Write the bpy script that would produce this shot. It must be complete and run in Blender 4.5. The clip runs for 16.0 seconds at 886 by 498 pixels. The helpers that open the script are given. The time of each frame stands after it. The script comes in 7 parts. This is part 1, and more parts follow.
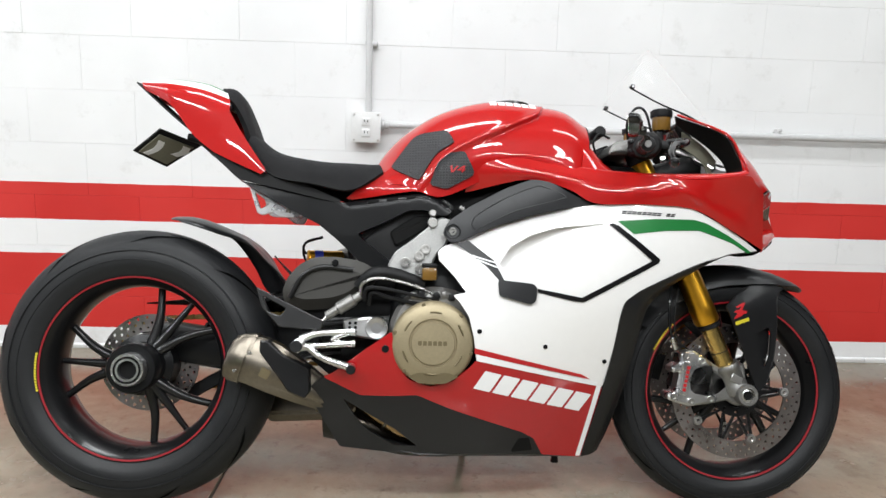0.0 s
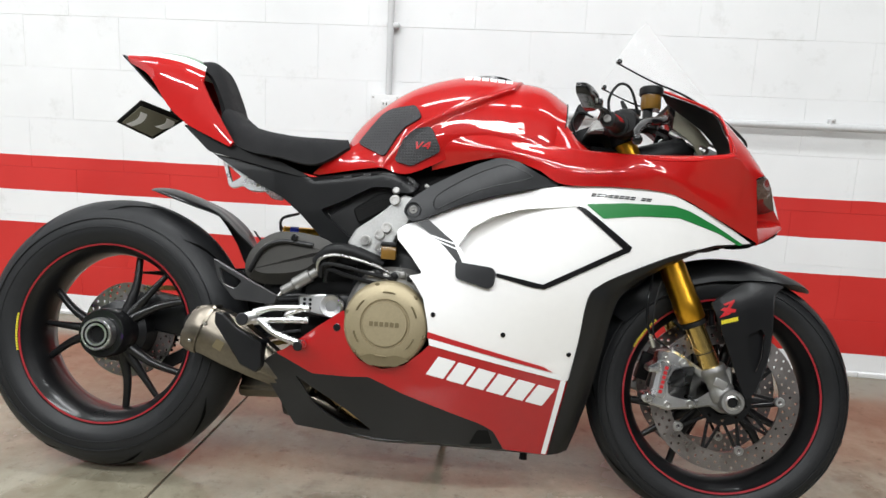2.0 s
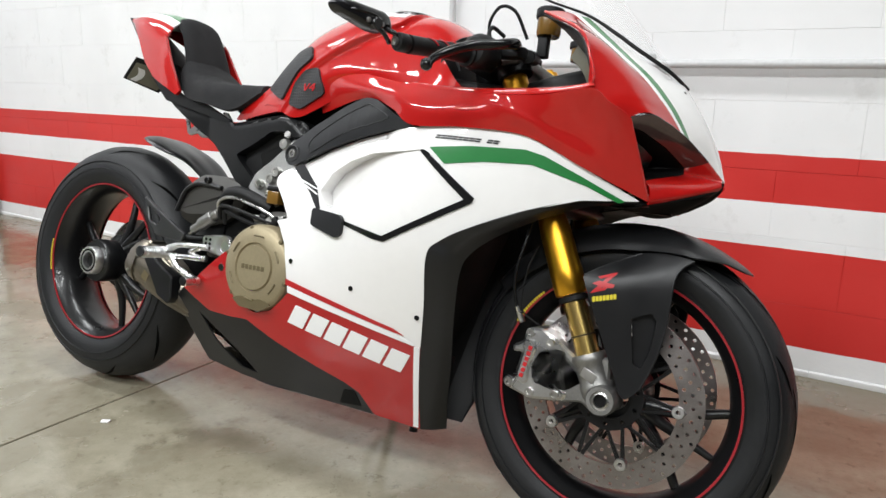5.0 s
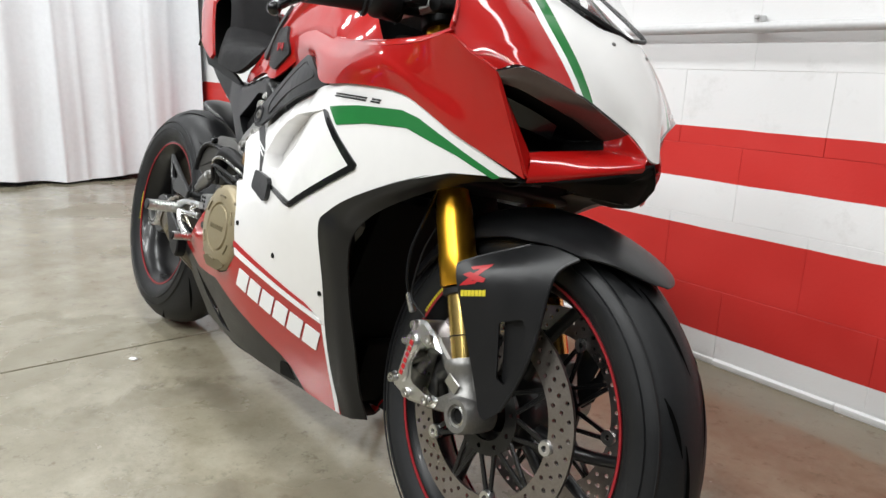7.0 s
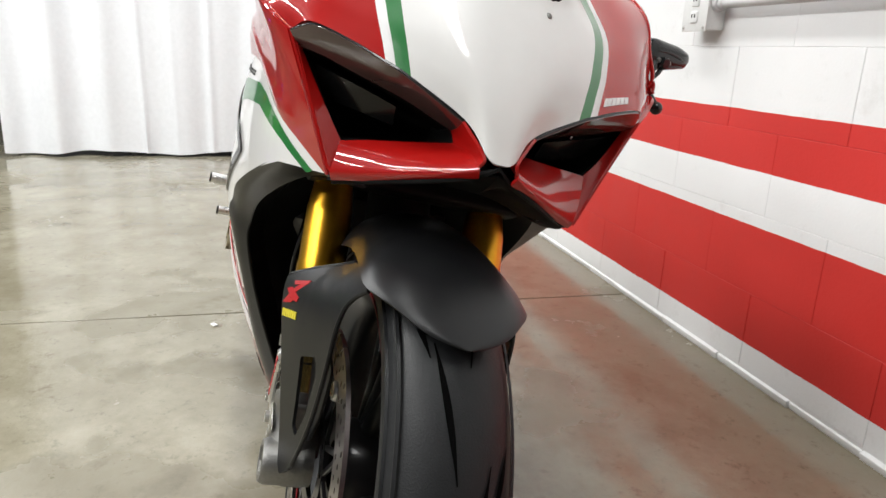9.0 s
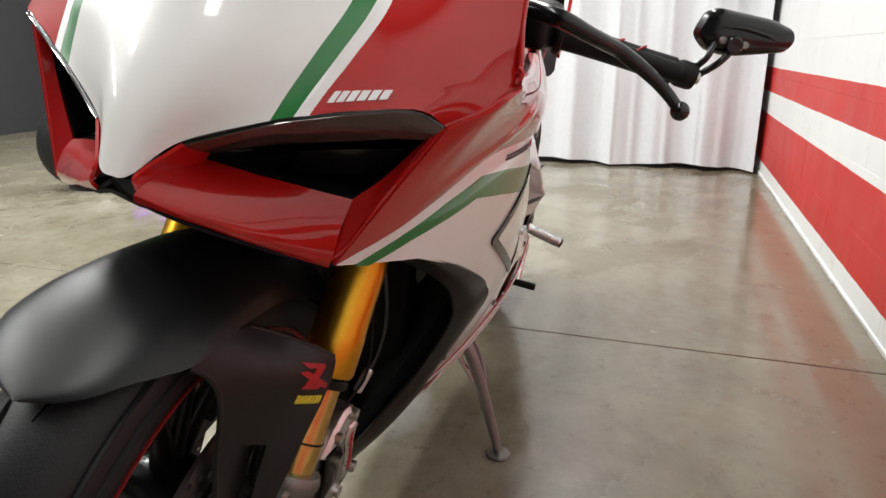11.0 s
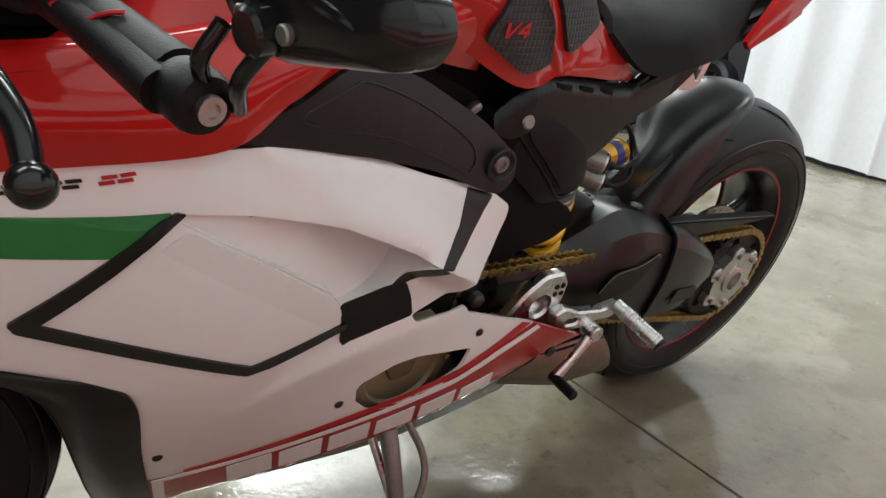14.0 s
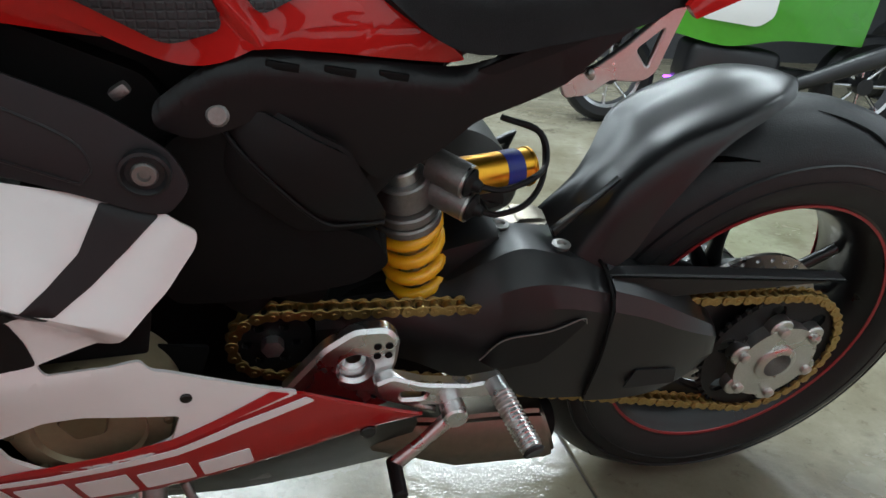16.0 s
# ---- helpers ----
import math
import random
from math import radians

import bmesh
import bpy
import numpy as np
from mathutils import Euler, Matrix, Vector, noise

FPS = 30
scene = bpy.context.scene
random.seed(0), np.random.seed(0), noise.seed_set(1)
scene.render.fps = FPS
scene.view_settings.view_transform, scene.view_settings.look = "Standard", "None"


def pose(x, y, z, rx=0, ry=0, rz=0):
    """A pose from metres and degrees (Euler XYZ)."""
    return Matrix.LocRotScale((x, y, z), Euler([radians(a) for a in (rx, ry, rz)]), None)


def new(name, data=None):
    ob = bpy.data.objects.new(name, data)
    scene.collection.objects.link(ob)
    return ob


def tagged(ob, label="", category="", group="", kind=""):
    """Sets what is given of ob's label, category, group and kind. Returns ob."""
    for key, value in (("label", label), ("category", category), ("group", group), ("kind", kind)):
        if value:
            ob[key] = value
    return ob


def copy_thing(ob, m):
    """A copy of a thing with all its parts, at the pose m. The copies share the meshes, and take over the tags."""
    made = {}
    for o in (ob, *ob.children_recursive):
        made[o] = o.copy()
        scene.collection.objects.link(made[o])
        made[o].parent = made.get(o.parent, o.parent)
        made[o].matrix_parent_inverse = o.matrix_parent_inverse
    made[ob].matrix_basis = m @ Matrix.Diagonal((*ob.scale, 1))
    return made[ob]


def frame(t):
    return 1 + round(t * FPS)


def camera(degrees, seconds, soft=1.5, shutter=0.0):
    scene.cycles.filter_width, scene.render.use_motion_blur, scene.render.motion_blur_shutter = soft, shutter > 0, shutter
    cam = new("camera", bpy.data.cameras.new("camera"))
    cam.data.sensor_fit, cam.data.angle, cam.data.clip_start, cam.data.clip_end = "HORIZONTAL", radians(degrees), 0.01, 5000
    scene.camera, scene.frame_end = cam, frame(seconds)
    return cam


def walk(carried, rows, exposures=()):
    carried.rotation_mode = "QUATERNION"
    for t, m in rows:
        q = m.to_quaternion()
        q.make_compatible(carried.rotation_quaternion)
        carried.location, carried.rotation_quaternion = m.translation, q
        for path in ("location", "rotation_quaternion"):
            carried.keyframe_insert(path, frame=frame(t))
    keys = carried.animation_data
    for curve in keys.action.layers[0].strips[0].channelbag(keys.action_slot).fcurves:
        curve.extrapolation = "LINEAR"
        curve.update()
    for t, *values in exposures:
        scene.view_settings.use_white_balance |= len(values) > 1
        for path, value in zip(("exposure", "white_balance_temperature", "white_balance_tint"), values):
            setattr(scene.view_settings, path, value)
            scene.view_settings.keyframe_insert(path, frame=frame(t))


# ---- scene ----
EXPOSURES = [(0, 0.05, 6500, 10), (5.5, 0.05, 6550, 10), (9.0, 0.2, 6700, 10), (11.5, 0.2, 6800, 10), (12.0, 0.15, 6800, 8), (13.0, 0.05, 6600, 5), (14.5, 0.05, 6380, 4), (16, -0.05, 5950, 1)]
LAMP_W = 54
cam = camera(65.45, 16.0)
PATH = [
    (0, pose(0.672, -1.595, 0.935, 79.97, -1.74, -1.80)),
    (0.5, pose(0.661, -1.583, 0.936, 79.97, -2.49, -1.86)),
    (1, pose(0.725, -1.569, 0.933, 80.10, -2.00, 0.16)),
    (1.5, pose(0.865, -1.563, 0.920, 79.78, -1.82, 3.75)),
    (2, pose(0.975, -1.527, 0.895, 79.48, -2.67, 6.29)),
    (2.5, pose(1.133, -1.486, 0.853, 80.13, -2.21, 10.36)),
    (3, pose(1.264, -1.432, 0.861, 78.76, -2.29, 13.59)),
    (5.5, pose(1.933, -1.010, 0.820, 76.92, -1.13, 36.89)),
    (6, pose(2.045, -0.867, 0.807, 76.31, -1.19, 42.89)),
    (6.5, pose(2.119, -0.760, 0.807, 75.72, -1.58, 47.79)),
    (7, pose(2.164, -0.626, 0.797, 75.67, -2.00, 52.12)),
    (7.5, pose(2.187, -0.488, 0.800, 74.67, -2.44, 56.81)),
    (8, pose(2.204, -0.323, 0.797, 74.10, -2.37, 63.17)),
    (8.5, pose(2.221, -0.165, 0.793, 74.18, -2.53, 70.32)),
    (9, pose(2.208, -0.028, 0.788, 73.98, -2.33, 76.08)),
    (11.5, pose(1.895, 0.660, 0.777, 73.84, -1.05, 116.84)),
    (12, pose(1.766, 0.723, 0.783, 73.43, -2.52, 125.12)),
    (12.5, pose(1.637, 0.805, 0.796, 72.72, -3.36, 131.46)),
    (13, pose(1.504, 0.879, 0.802, 72.62, -3.67, 136.98)),
    (13.5, pose(1.371, 0.898, 0.799, 71.14, -4.27, 141.43)),
    (14, pose(1.222, 0.895, 0.805, 69.12, -4.90, 145.88)),
    (14.5, pose(1.084, 0.885, 0.806, 67.99, -5.44, 149.75)),
    (15, pose(0.937, 0.884, 0.805, 67.92, -5.01, 154.46)),
    (15.5, pose(0.804, 0.887, 0.803, 67.47, -4.19, 160.17)),
    (16, pose(0.660, 0.869, 0.797, 66.74, -3.54, 166.52)),
]
walk(cam, PATH, EXPOSURES)

from mathutils.bvhtree import BVHTree

# ---------------------------------------------------------------- light
world = bpy.data.worlds.new("world")
scene.world = world
world.use_nodes = True
world.node_tree.nodes["Background"].inputs[0].default_value = (0.9, 0.95, 1.0, 1)
world.node_tree.nodes["Background"].inputs[1].default_value = 0.05


def area_lamp(name, m, sx, sy, watts, color=(1, 1, 1)):
    la = bpy.data.lights.new(name, "AREA")
    la.shape, la.size, la.size_y, la.energy, la.color = "RECTANGLE", sx, sy, watts, color
    ob = new(name, la)
    ob.matrix_world = m
    return ob


CEIL = 3.3
LAMPS = [(-2.0, 0.0, 0.50), (0.15, 0.0, 0.60), (2.3, 0.0, 0.40)] + [(x + dx, y, k) for y, k, dx in ((-2.2, 1.14, 0), (-3.8, 1.22, 0.95)) for x in (-2.0, 0.15, 2.3)]
for lx, ly, k in LAMPS:
    area_lamp("ceiling_lamp_light", pose(lx, ly, CEIL - 0.13), 1.5, 0.26, LAMP_W * k, (0.955, 0.985, 1.0))

# ---------------------------------------------------------------- materials


def mat(name, col, rough=0.5, metal=0.0, coat=0.0, var=0.12, scale=25.0, bump=0.0, bscale=300.0, rvar=0.1, spec=0.5, emit=0.0, alpha=1.0, trans=0.0):
    m = bpy.data.materials.new(name)
    m.use_nodes = True
    nt = m.node_tree
    b = nt.nodes["Principled BSDF"]
    b.inputs["Metallic"].default_value = metal
    b.inputs["Coat Weight"].default_value = coat
    b.inputs["Coat Roughness"].default_value = 0.03
    b.inputs["Specular IOR Level"].default_value = spec
    b.inputs["Transmission Weight"].default_value = trans
    b.inputs["Alpha"].default_value = alpha
    co = nt.nodes.new("ShaderNodeTexCoord")
    fine = nt.nodes.new("ShaderNodeTexNoise")
    fine.inputs["Scale"].default_value = scale * 6
    fine.inputs["Detail"].default_value = 6
    wide = nt.nodes.new("ShaderNodeTexNoise")
    wide.inputs["Scale"].default_value = scale * 0.35
    wide.inputs["Detail"].default_value = 3
    for n in (fine, wide):
        nt.links.new(co.outputs["Object"], n.inputs["Vector"])
    add = nt.nodes.new("ShaderNodeMath")
    add.operation = "ADD"
    nt.links.new(fine.outputs["Fac"], add.inputs[0])
    nt.links.new(wide.outputs["Fac"], add.inputs[1])
    ramp = nt.nodes.new("ShaderNodeMapRange")
    ramp.inputs["From Min"].default_value, ramp.inputs["From Max"].default_value = 0.6, 1.4
    nt.links.new(add.outputs[0], ramp.inputs["Value"])
    mix = nt.nodes.new("ShaderNodeMix")
    mix.data_type = "RGBA"
    mix.inputs[6].default_value = (*[c * (1 - var) for c in col], 1)
    mix.inputs[7].default_value = (*[min(1, c * (1 + var)) for c in col], 1)
    nt.links.new(ramp.outputs["Result"], mix.inputs[0])
    nt.links.new(mix.outputs[2], b.inputs["Base Color"])
    rr = nt.nodes.new("ShaderNodeMapRange")
    rr.inputs["From Min"].default_value, rr.inputs["From Max"].default_value = 0.3, 0.7
    rr.inputs["To Min"].default_value, rr.inputs["To Max"].default_value = max(0.02, rough * (1 - rvar)), min(1, rough * (1 + rvar))
    nt.links.new(wide.outputs["Fac"], rr.inputs["Value"])
    nt.links.new(rr.outputs["Result"], b.inputs["Roughness"])
    if bump:
        bn = nt.nodes.new("ShaderNodeTexNoise")
        bn.inputs["Scale"].default_value = bscale
        bn.inputs["Detail"].default_value = 4
        nt.links.new(co.outputs["Object"], bn.inputs["Vector"])
        bp = nt.nodes.new("ShaderNodeBump")
        bp.inputs["Strength"].default_value = bump
        bp.inputs["Distance"].default_value = 0.002
        nt.links.new(bn.outputs["Fac"], bp.inputs["Height"])
        nt.links.new(bp.outputs["Normal"], b.inputs["Normal"])
    if emit:
        b.inputs["Emission Color"].default_value = (*col, 1)
        b.inputs["Emission Strength"].default_value = emit
    return m


RED = mat("red_lacquer", (0.41, 0.006, 0.005), 0.40, coat=1.0, var=0.05, scale=8, spec=0.12)
REDM = mat("red_lower_lacquer", (0.37, 0.007, 0.009), 0.40, coat=0.9, var=0.06, scale=8, spec=0.2)
WHITE = mat("white_lacquer", (0.80, 0.79, 0.78), 0.32, coat=0.9, var=0.02, scale=8)
GREEN = mat("green_lacquer", (0.010, 0.17, 0.035), 0.3, coat=0.8, var=0.05, scale=8)
BLACKG = mat("black_gloss", (0.006, 0.006, 0.0065), 0.22, coat=0.3, var=0.1, spec=0.35)
BLACK = mat("black_plastic", (0.006, 0.006, 0.0064), 0.48, var=0.15, bump=0.15, bscale=900, spec=0.25)
CARBON = mat("matte_carbon", (0.0072, 0.0073, 0.008), 0.36, var=0.12, scale=60, bump=0.08, bscale=1200, spec=0.38)
GREY = mat("dark_grey_paint", (0.016, 0.0165, 0.018), 0.38, var=0.10, scale=30, bump=0.05, bscale=900, spec=0.32)
SATIN = mat("dark_satin_frame", (0.006, 0.0062, 0.0068), 0.33, var=0.1, scale=30, bump=0.06, bscale=700, spec=0.3)
ARMM = mat("black_arm_paint", (0.008, 0.0083, 0.009), 0.34, var=0.1, scale=30, bump=0.06, bscale=700, spec=0.6)
SHIELD = mat("brown_grey_shield", (0.036, 0.034, 0.030), 0.5, var=0.12, scale=30, bump=0.1, bscale=800)
HEEL = mat("satin_carbon_guard", (0.022, 0.022, 0.023), 0.34, var=0.15, scale=90, spec=0.7)
STRIPER = mat("dark_red_rim_stripe", (0.25, 0.008, 0.014), 0.4, var=0.05)
FABRIC = mat("seat_fabric", (0.011, 0.011, 0.012), 0.8, var=0.25, scale=80, bump=0.6, bscale=1500, spec=0.3)
RUBBER = mat("tyre_rubber", (0.011, 0.0115, 0.0125), 0.48, var=0.18, scale=18, bump=0.2, bscale=500, rvar=0.25, spec=0.3)
GROOVE = mat("groove_shade", (0.0012, 0.0012, 0.0012), 0.9, spec=0.05)
RIM = mat("black_wheel_paint", (0.006, 0.006, 0.0065), 0.3, coat=0.2, var=0.2, spec=0.35)
GOLD = mat("gold_anodised", (0.78, 0.40, 0.035), 0.31, metal=1.0, var=0.08, scale=20)
GOLDP = mat("gold_stanchion", (0.68, 0.48, 0.16), 0.26, metal=1.0, var=0.05, scale=20)
STEEL = mat("brushed_steel", (0.56, 0.55, 0.53), 0.32, metal=1.0, var=0.12, scale=60, rvar=0.3)
ALU = mat("machined_aluminium", (0.72, 0.72, 0.72), 0.30, metal=1.0, var=0.08, scale=50, rvar=0.25)
CASTING = mat("cast_aluminium", (0.27, 0.265, 0.255), 0.45, metal=0.9, var=0.15, scale=40, bump=0.3, bscale=500)
CASTL = mat("light_cast_aluminium", (0.46, 0.46, 0.45), 0.42, metal=0.85, var=0.15, scale=40, bump=0.3, bscale=500)
BRONZE = mat("bronze_case_paint", (0.30, 0.25, 0.155), 0.42, metal=0.45, var=0.1, scale=30, bump=0.12, bscale=700)
BRONZED = mat("dark_bronze_paint", (0.15, 0.12, 0.065), 0.45, metal=0.45, var=0.1, scale=30)
TITAN = mat("titanium", (0.215, 0.19, 0.155), 0.36, metal=1.0, var=0.2, scale=16, rvar=0.3)
TITANB = mat("heat_blued_titanium", (0.40, 0.27, 0.14), 0.25, metal=1.0, var=0.4, scale=12)
YELLOW = mat("yellow_spring_paint", (0.85, 0.45, 0.008), 0.35, coat=0.4, var=0.05)
AMBER = mat("amber_fluid", (0.17, 0.09, 0.018), 0.2, var=0.1)
CHAIN = mat("gold_chain_plate", (0.40, 0.285, 0.105), 0.42, metal=1.0, var=0.35, scale=40)
LENS = mat("smoked_lamp_lens", (0.070, 0.042, 0.040), 0.14, coat=0.7, var=0.1)
# Near-black for hole marks, gaps and fillers: their shade is put into colour.
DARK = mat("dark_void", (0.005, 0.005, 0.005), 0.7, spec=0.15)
CREAM = mat("bare_inner_fairing", (0.16, 0.152, 0.11), 0.6, var=0.1)
LOGOW = mat("white_graphic", (0.82, 0.82, 0.82), 0.4, var=0.02)
LOGOR = mat("red_graphic", (0.42, 0.010, 0.014), 0.4, var=0.03)
LOGOY = mat("yellow_graphic", (0.62, 0.52, 0.03), 0.45, var=0.05)
LOGOB = mat("black_graphic", (0.009, 0.009, 0.010), 0.35, var=0.05, spec=0.35)
AQUA = mat("aqua_anodised", (0.06, 0.40, 0.45), 0.3, metal=0.8)
LOGOBL = mat("blue_graphic", (0.02, 0.03, 0.25), 0.4, var=0.05)
PADM = mat("tank_pad_rubber", (0.020, 0.020, 0.022), 0.55, var=0.15, scale=60)
DISC = mat("worn_brake_steel", (0.36, 0.33, 0.32), 0.33, metal=1.0, var=0.15, scale=40, rvar=0.3)
SHEEN = mat("satin_black_plastic", (0.008, 0.0085, 0.0095), 0.32, var=0.1, scale=40, rvar=0.05, spec=0.5)
GLASSM = mat("mirror_glass", (0.85, 0.86, 0.87), 0.02, metal=1.0, var=0.0)


def cells(m, scale, depth):
    """Small raised cells pressed into a rubber surface."""
    nt = m.node_tree
    co, vo, rp, bp = [nt.nodes.new("ShaderNode" + k) for k in ("TexCoord", "TexVoronoi", "MapRange", "Bump")]
    vo.feature = "DISTANCE_TO_EDGE"
    vo.inputs["Scale"].default_value, vo.inputs["Randomness"].default_value = scale, 0.12
    rp.inputs["From Max"].default_value = 0.22
    bp.inputs["Strength"].default_value, bp.inputs["Distance"].default_value = 1.0, depth
    flat = nt.nodes.new("ShaderNodeVectorMath")
    flat.operation = "MULTIPLY"
    flat.inputs[1].default_value = (1, 0, 1)
    nt.links.new(co.outputs["Object"], flat.inputs[0])
    nt.links.new(flat.outputs["Vector"], vo.inputs["Vector"])
    nt.links.new(vo.outputs["Distance"], rp.inputs["Value"])
    nt.links.new(rp.outputs["Result"], bp.inputs["Height"])
    nt.links.new(bp.outputs["Normal"], nt.nodes["Principled BSDF"].inputs["Normal"])


cells(PADM, 150, 0.0006)

# ---------------------------------------------------------------- mesh helpers


def crom(pts, t):
    """Point at t (0..1) on a Catmull-Rom curve through pts."""
    n = len(pts) - 1
    f = min(max(t, 0.0), 1.0) * n
    i = min(int(f), n - 1)
    f -= i
    p1, p2 = np.array(pts[i], float), np.array(pts[i + 1], float)
    p0 = np.array(pts[i - 1], float) if i > 0 else 2 * p1 - p2
    p3 = np.array(pts[i + 2], float) if i + 2 <= n else 2 * p2 - p1
    return 0.5 * (2 * p1 + (p2 - p0) * f + (2 * p0 - 5 * p1 + 4 * p2 - p3) * f * f + (3 * p1 - p0 - 3 * p2 + p3) * f ** 3)


def part(name, bm, material, parent=None, label="", sharp=38, flat=False):
    bmesh.ops.remove_doubles(bm, verts=bm.verts, dist=1e-5)
    me = bpy.data.meshes.new(name)
    bm.to_mesh(me)
    bm.free()
    me.materials.append(material)
    if not flat:
        for p in me.polygons:
            p.use_smooth = True
        me.set_sharp_from_angle(angle=radians(sharp))
    ob = new(name, me)
    if parent:
        ob.parent = parent
    if label:
        tagged(ob, label)
    return ob


def grid_bm(g, thick=0.0, close_u=False, close_v=False, flip=False):
    """Mesh of a grid of points g[v][u], given a thickness away from its normals."""
    bm = bmesh.new()
    nv, nu = len(g), len(g[0])
    vs = [[bm.verts.new(p) for p in row] for row in g]
    for v in range(nv if close_v else nv - 1):
        for u in range(nu if close_u else nu - 1):
            q = [vs[v][u], vs[v][(u + 1) % nu], vs[(v + 1) % nv][(u + 1) % nu], vs[(v + 1) % nv][u]]
            if len({tuple(round(c, 6) for c in x.co) for x in q}) < 3:
                continue
            try:
                bm.faces.new(q[::-1] if flip else q)
            except ValueError:
                pass
    bmesh.ops.remove_doubles(bm, verts=bm.verts, dist=1e-6)
    if thick:
        shell(bm, thick)
    return bm


def shell(bm, thick):
    bm.normal_update()
    old = list(bm.faces)
    rim = [e for e in bm.edges if len(e.link_faces) == 1]
    twin = {v: bm.verts.new(v.co - v.normal * thick) for v in list(bm.verts)}
    for f in old:
        bm.faces.new([twin[v] for v in reversed(f.verts)])
    for e in rim:
        f = e.link_faces[0]
        a, b = e.verts
        for lo in f.loops:
            if lo.vert == a and lo.link_loop_next.vert == b:
                a, b = b, a
                break
        bm.faces.new((a, b, twin[b], twin[a]))


def patch(rows, nu=24, nv=24, u0=0.0, u1=1.0, v0=0.0, v1=1.0):
    """Points of a smooth surface through rows of control points, in the ranges given."""
    g = []
    for j in range(nv + 1):
        v = v0 + (v1 - v0) * j / nv
        ctrl = [crom([r[k] for r in rows], v) for k in range(len(rows[0]))]
        g.append([tuple(crom(ctrl, u0 + (u1 - u0) * i / nu)) for i in range(nu + 1)])
    return g


def both(row):
    """A row from the middle outwards, made whole: from -y over the middle to +y."""
    left = [(x, abs(y), z) for x, y, z in row[1:]]
    right = [(x, -abs(y), z) for x, y, z in row[1:]]
    return right[::-1] + [row[0]] + left


def mir(pts, side):
    return [(x, side * abs(y), z) for x, y, z in pts]


def rounded(poly, r, n=4):
    out = []
    m = len(poly)
    for i in range(m):
        p, a, b = Vector(poly[i]), Vector(poly[i - 1]), Vector(poly[(i + 1) % m])
        da, db = (a - p), (b - p)
        k = min(r, da.length * 0.45, db.length * 0.45)
        p0, p2 = p + da.normalized() * k, p + db.normalized() * k
        for j in range(n + 1):
            t = j / n
            out.append(tuple((1 - t) ** 2 * p0 + 2 * t * (1 - t) * p + t * t * p2))
    return out


def fill2d(bm, loops, seg=0.03):
    """Faces between closed loops of (x, z), the first the outer one, the rest holes."""
    edges = []
    for lp in loops:
        pts = []
        for i, p in enumerate(lp):
            q = lp[(i + 1) % len(lp)]
            n = max(1, int(math.hypot(q[0] - p[0], q[1] - p[1]) / seg))
            pts += [(p[0] + (q[0] - p[0]) * k / n, p[1] + (q[1] - p[1]) * k / n) for k in range(n)]
        vs = [bm.verts.new((x, 0, z)) for x, z in pts]
        edges += [bm.edges.new((vs[i], vs[(i + 1) % len(vs)])) for i in range(len(vs))]
    bmesh.ops.triangle_fill(bm, use_beauty=True, use_dissolve=False, edges=edges)


def panel(outline, field, side, thick=0.003, holes=(), step=0.025, r=0.006, off=0.0):
    """A sheet with the outline (x, z), lying at y = side * (field + off)."""
    bm = bmesh.new()
    fill2d(bm, [rounded(outline, r)] + [rounded(h, r * 0.7) for h in holes])
    xs = [v.co.x for v in bm.verts]
    zs = [v.co.z for v in bm.verts]
    for lo, hi, ax in ((min(xs), max(xs), 0), (min(zs), max(zs), 2)):
        k = math.ceil(lo / step)
        while k * step < hi:
            co, no = [0, 0, 0], [0, 0, 0]
            co[ax], no[ax] = k * step, 1
            bmesh.ops.bisect_plane(bm, geom=list(bm.verts) + list(bm.edges) + list(bm.faces), plane_co=co, plane_no=no, dist=1e-5)
            k += 1
    for v in bm.verts:
        v.co.y = side * (field(v.co.x, v.co.z) + (off(v.co.x, v.co.z) if callable(off) else off))
    bm.normal_update()
    for f in bm.faces:
        if f.normal.y * side < 0:
            f.normal_flip()
    shell(bm, thick)
    return bm


def tube(pts, rad, n=10, segs=None, smooth=True, cap=True, bm=None):
    """A round bar along pts; rad a number or a list along the way."""
    segs = segs or max(2, (len(pts) - 1) * (6 if smooth else 1))
    way = [Vector(crom(pts, i / segs)) for i in range(segs + 1)] if smooth else [Vector(p) for p in pts]
    bm = bm or bmesh.new()
    t0 = (way[1] - way[0]).normalized()
    up = t0.orthogonal().normalized()
    rings = []
    for i, p in enumerate(way):
        t = (way[min(i + 1, len(way) - 1)] - way[max(i - 1, 0)]).normalized()
        up = (up - t * up.dot(t)).normalized()
        si = t.cross(up)
        r = crom([(a,) for a in rad], i / (len(way) - 1))[0] if isinstance(rad, (list, tuple)) else rad
        rings.append([bm.verts.new(p + (up * math.cos(a) + si * math.sin(a)) * r) for a in [2 * math.pi * k / n for k in range(n)]])
    for a, b in zip(rings, rings[1:]):
        for k in range(n):
            bm.faces.new((a[k], a[(k + 1) % n], b[(k + 1) % n], b[k]))
    if cap:
        bm.faces.new(rings[0][::-1])
        bm.faces.new(rings[-1])
    return bm


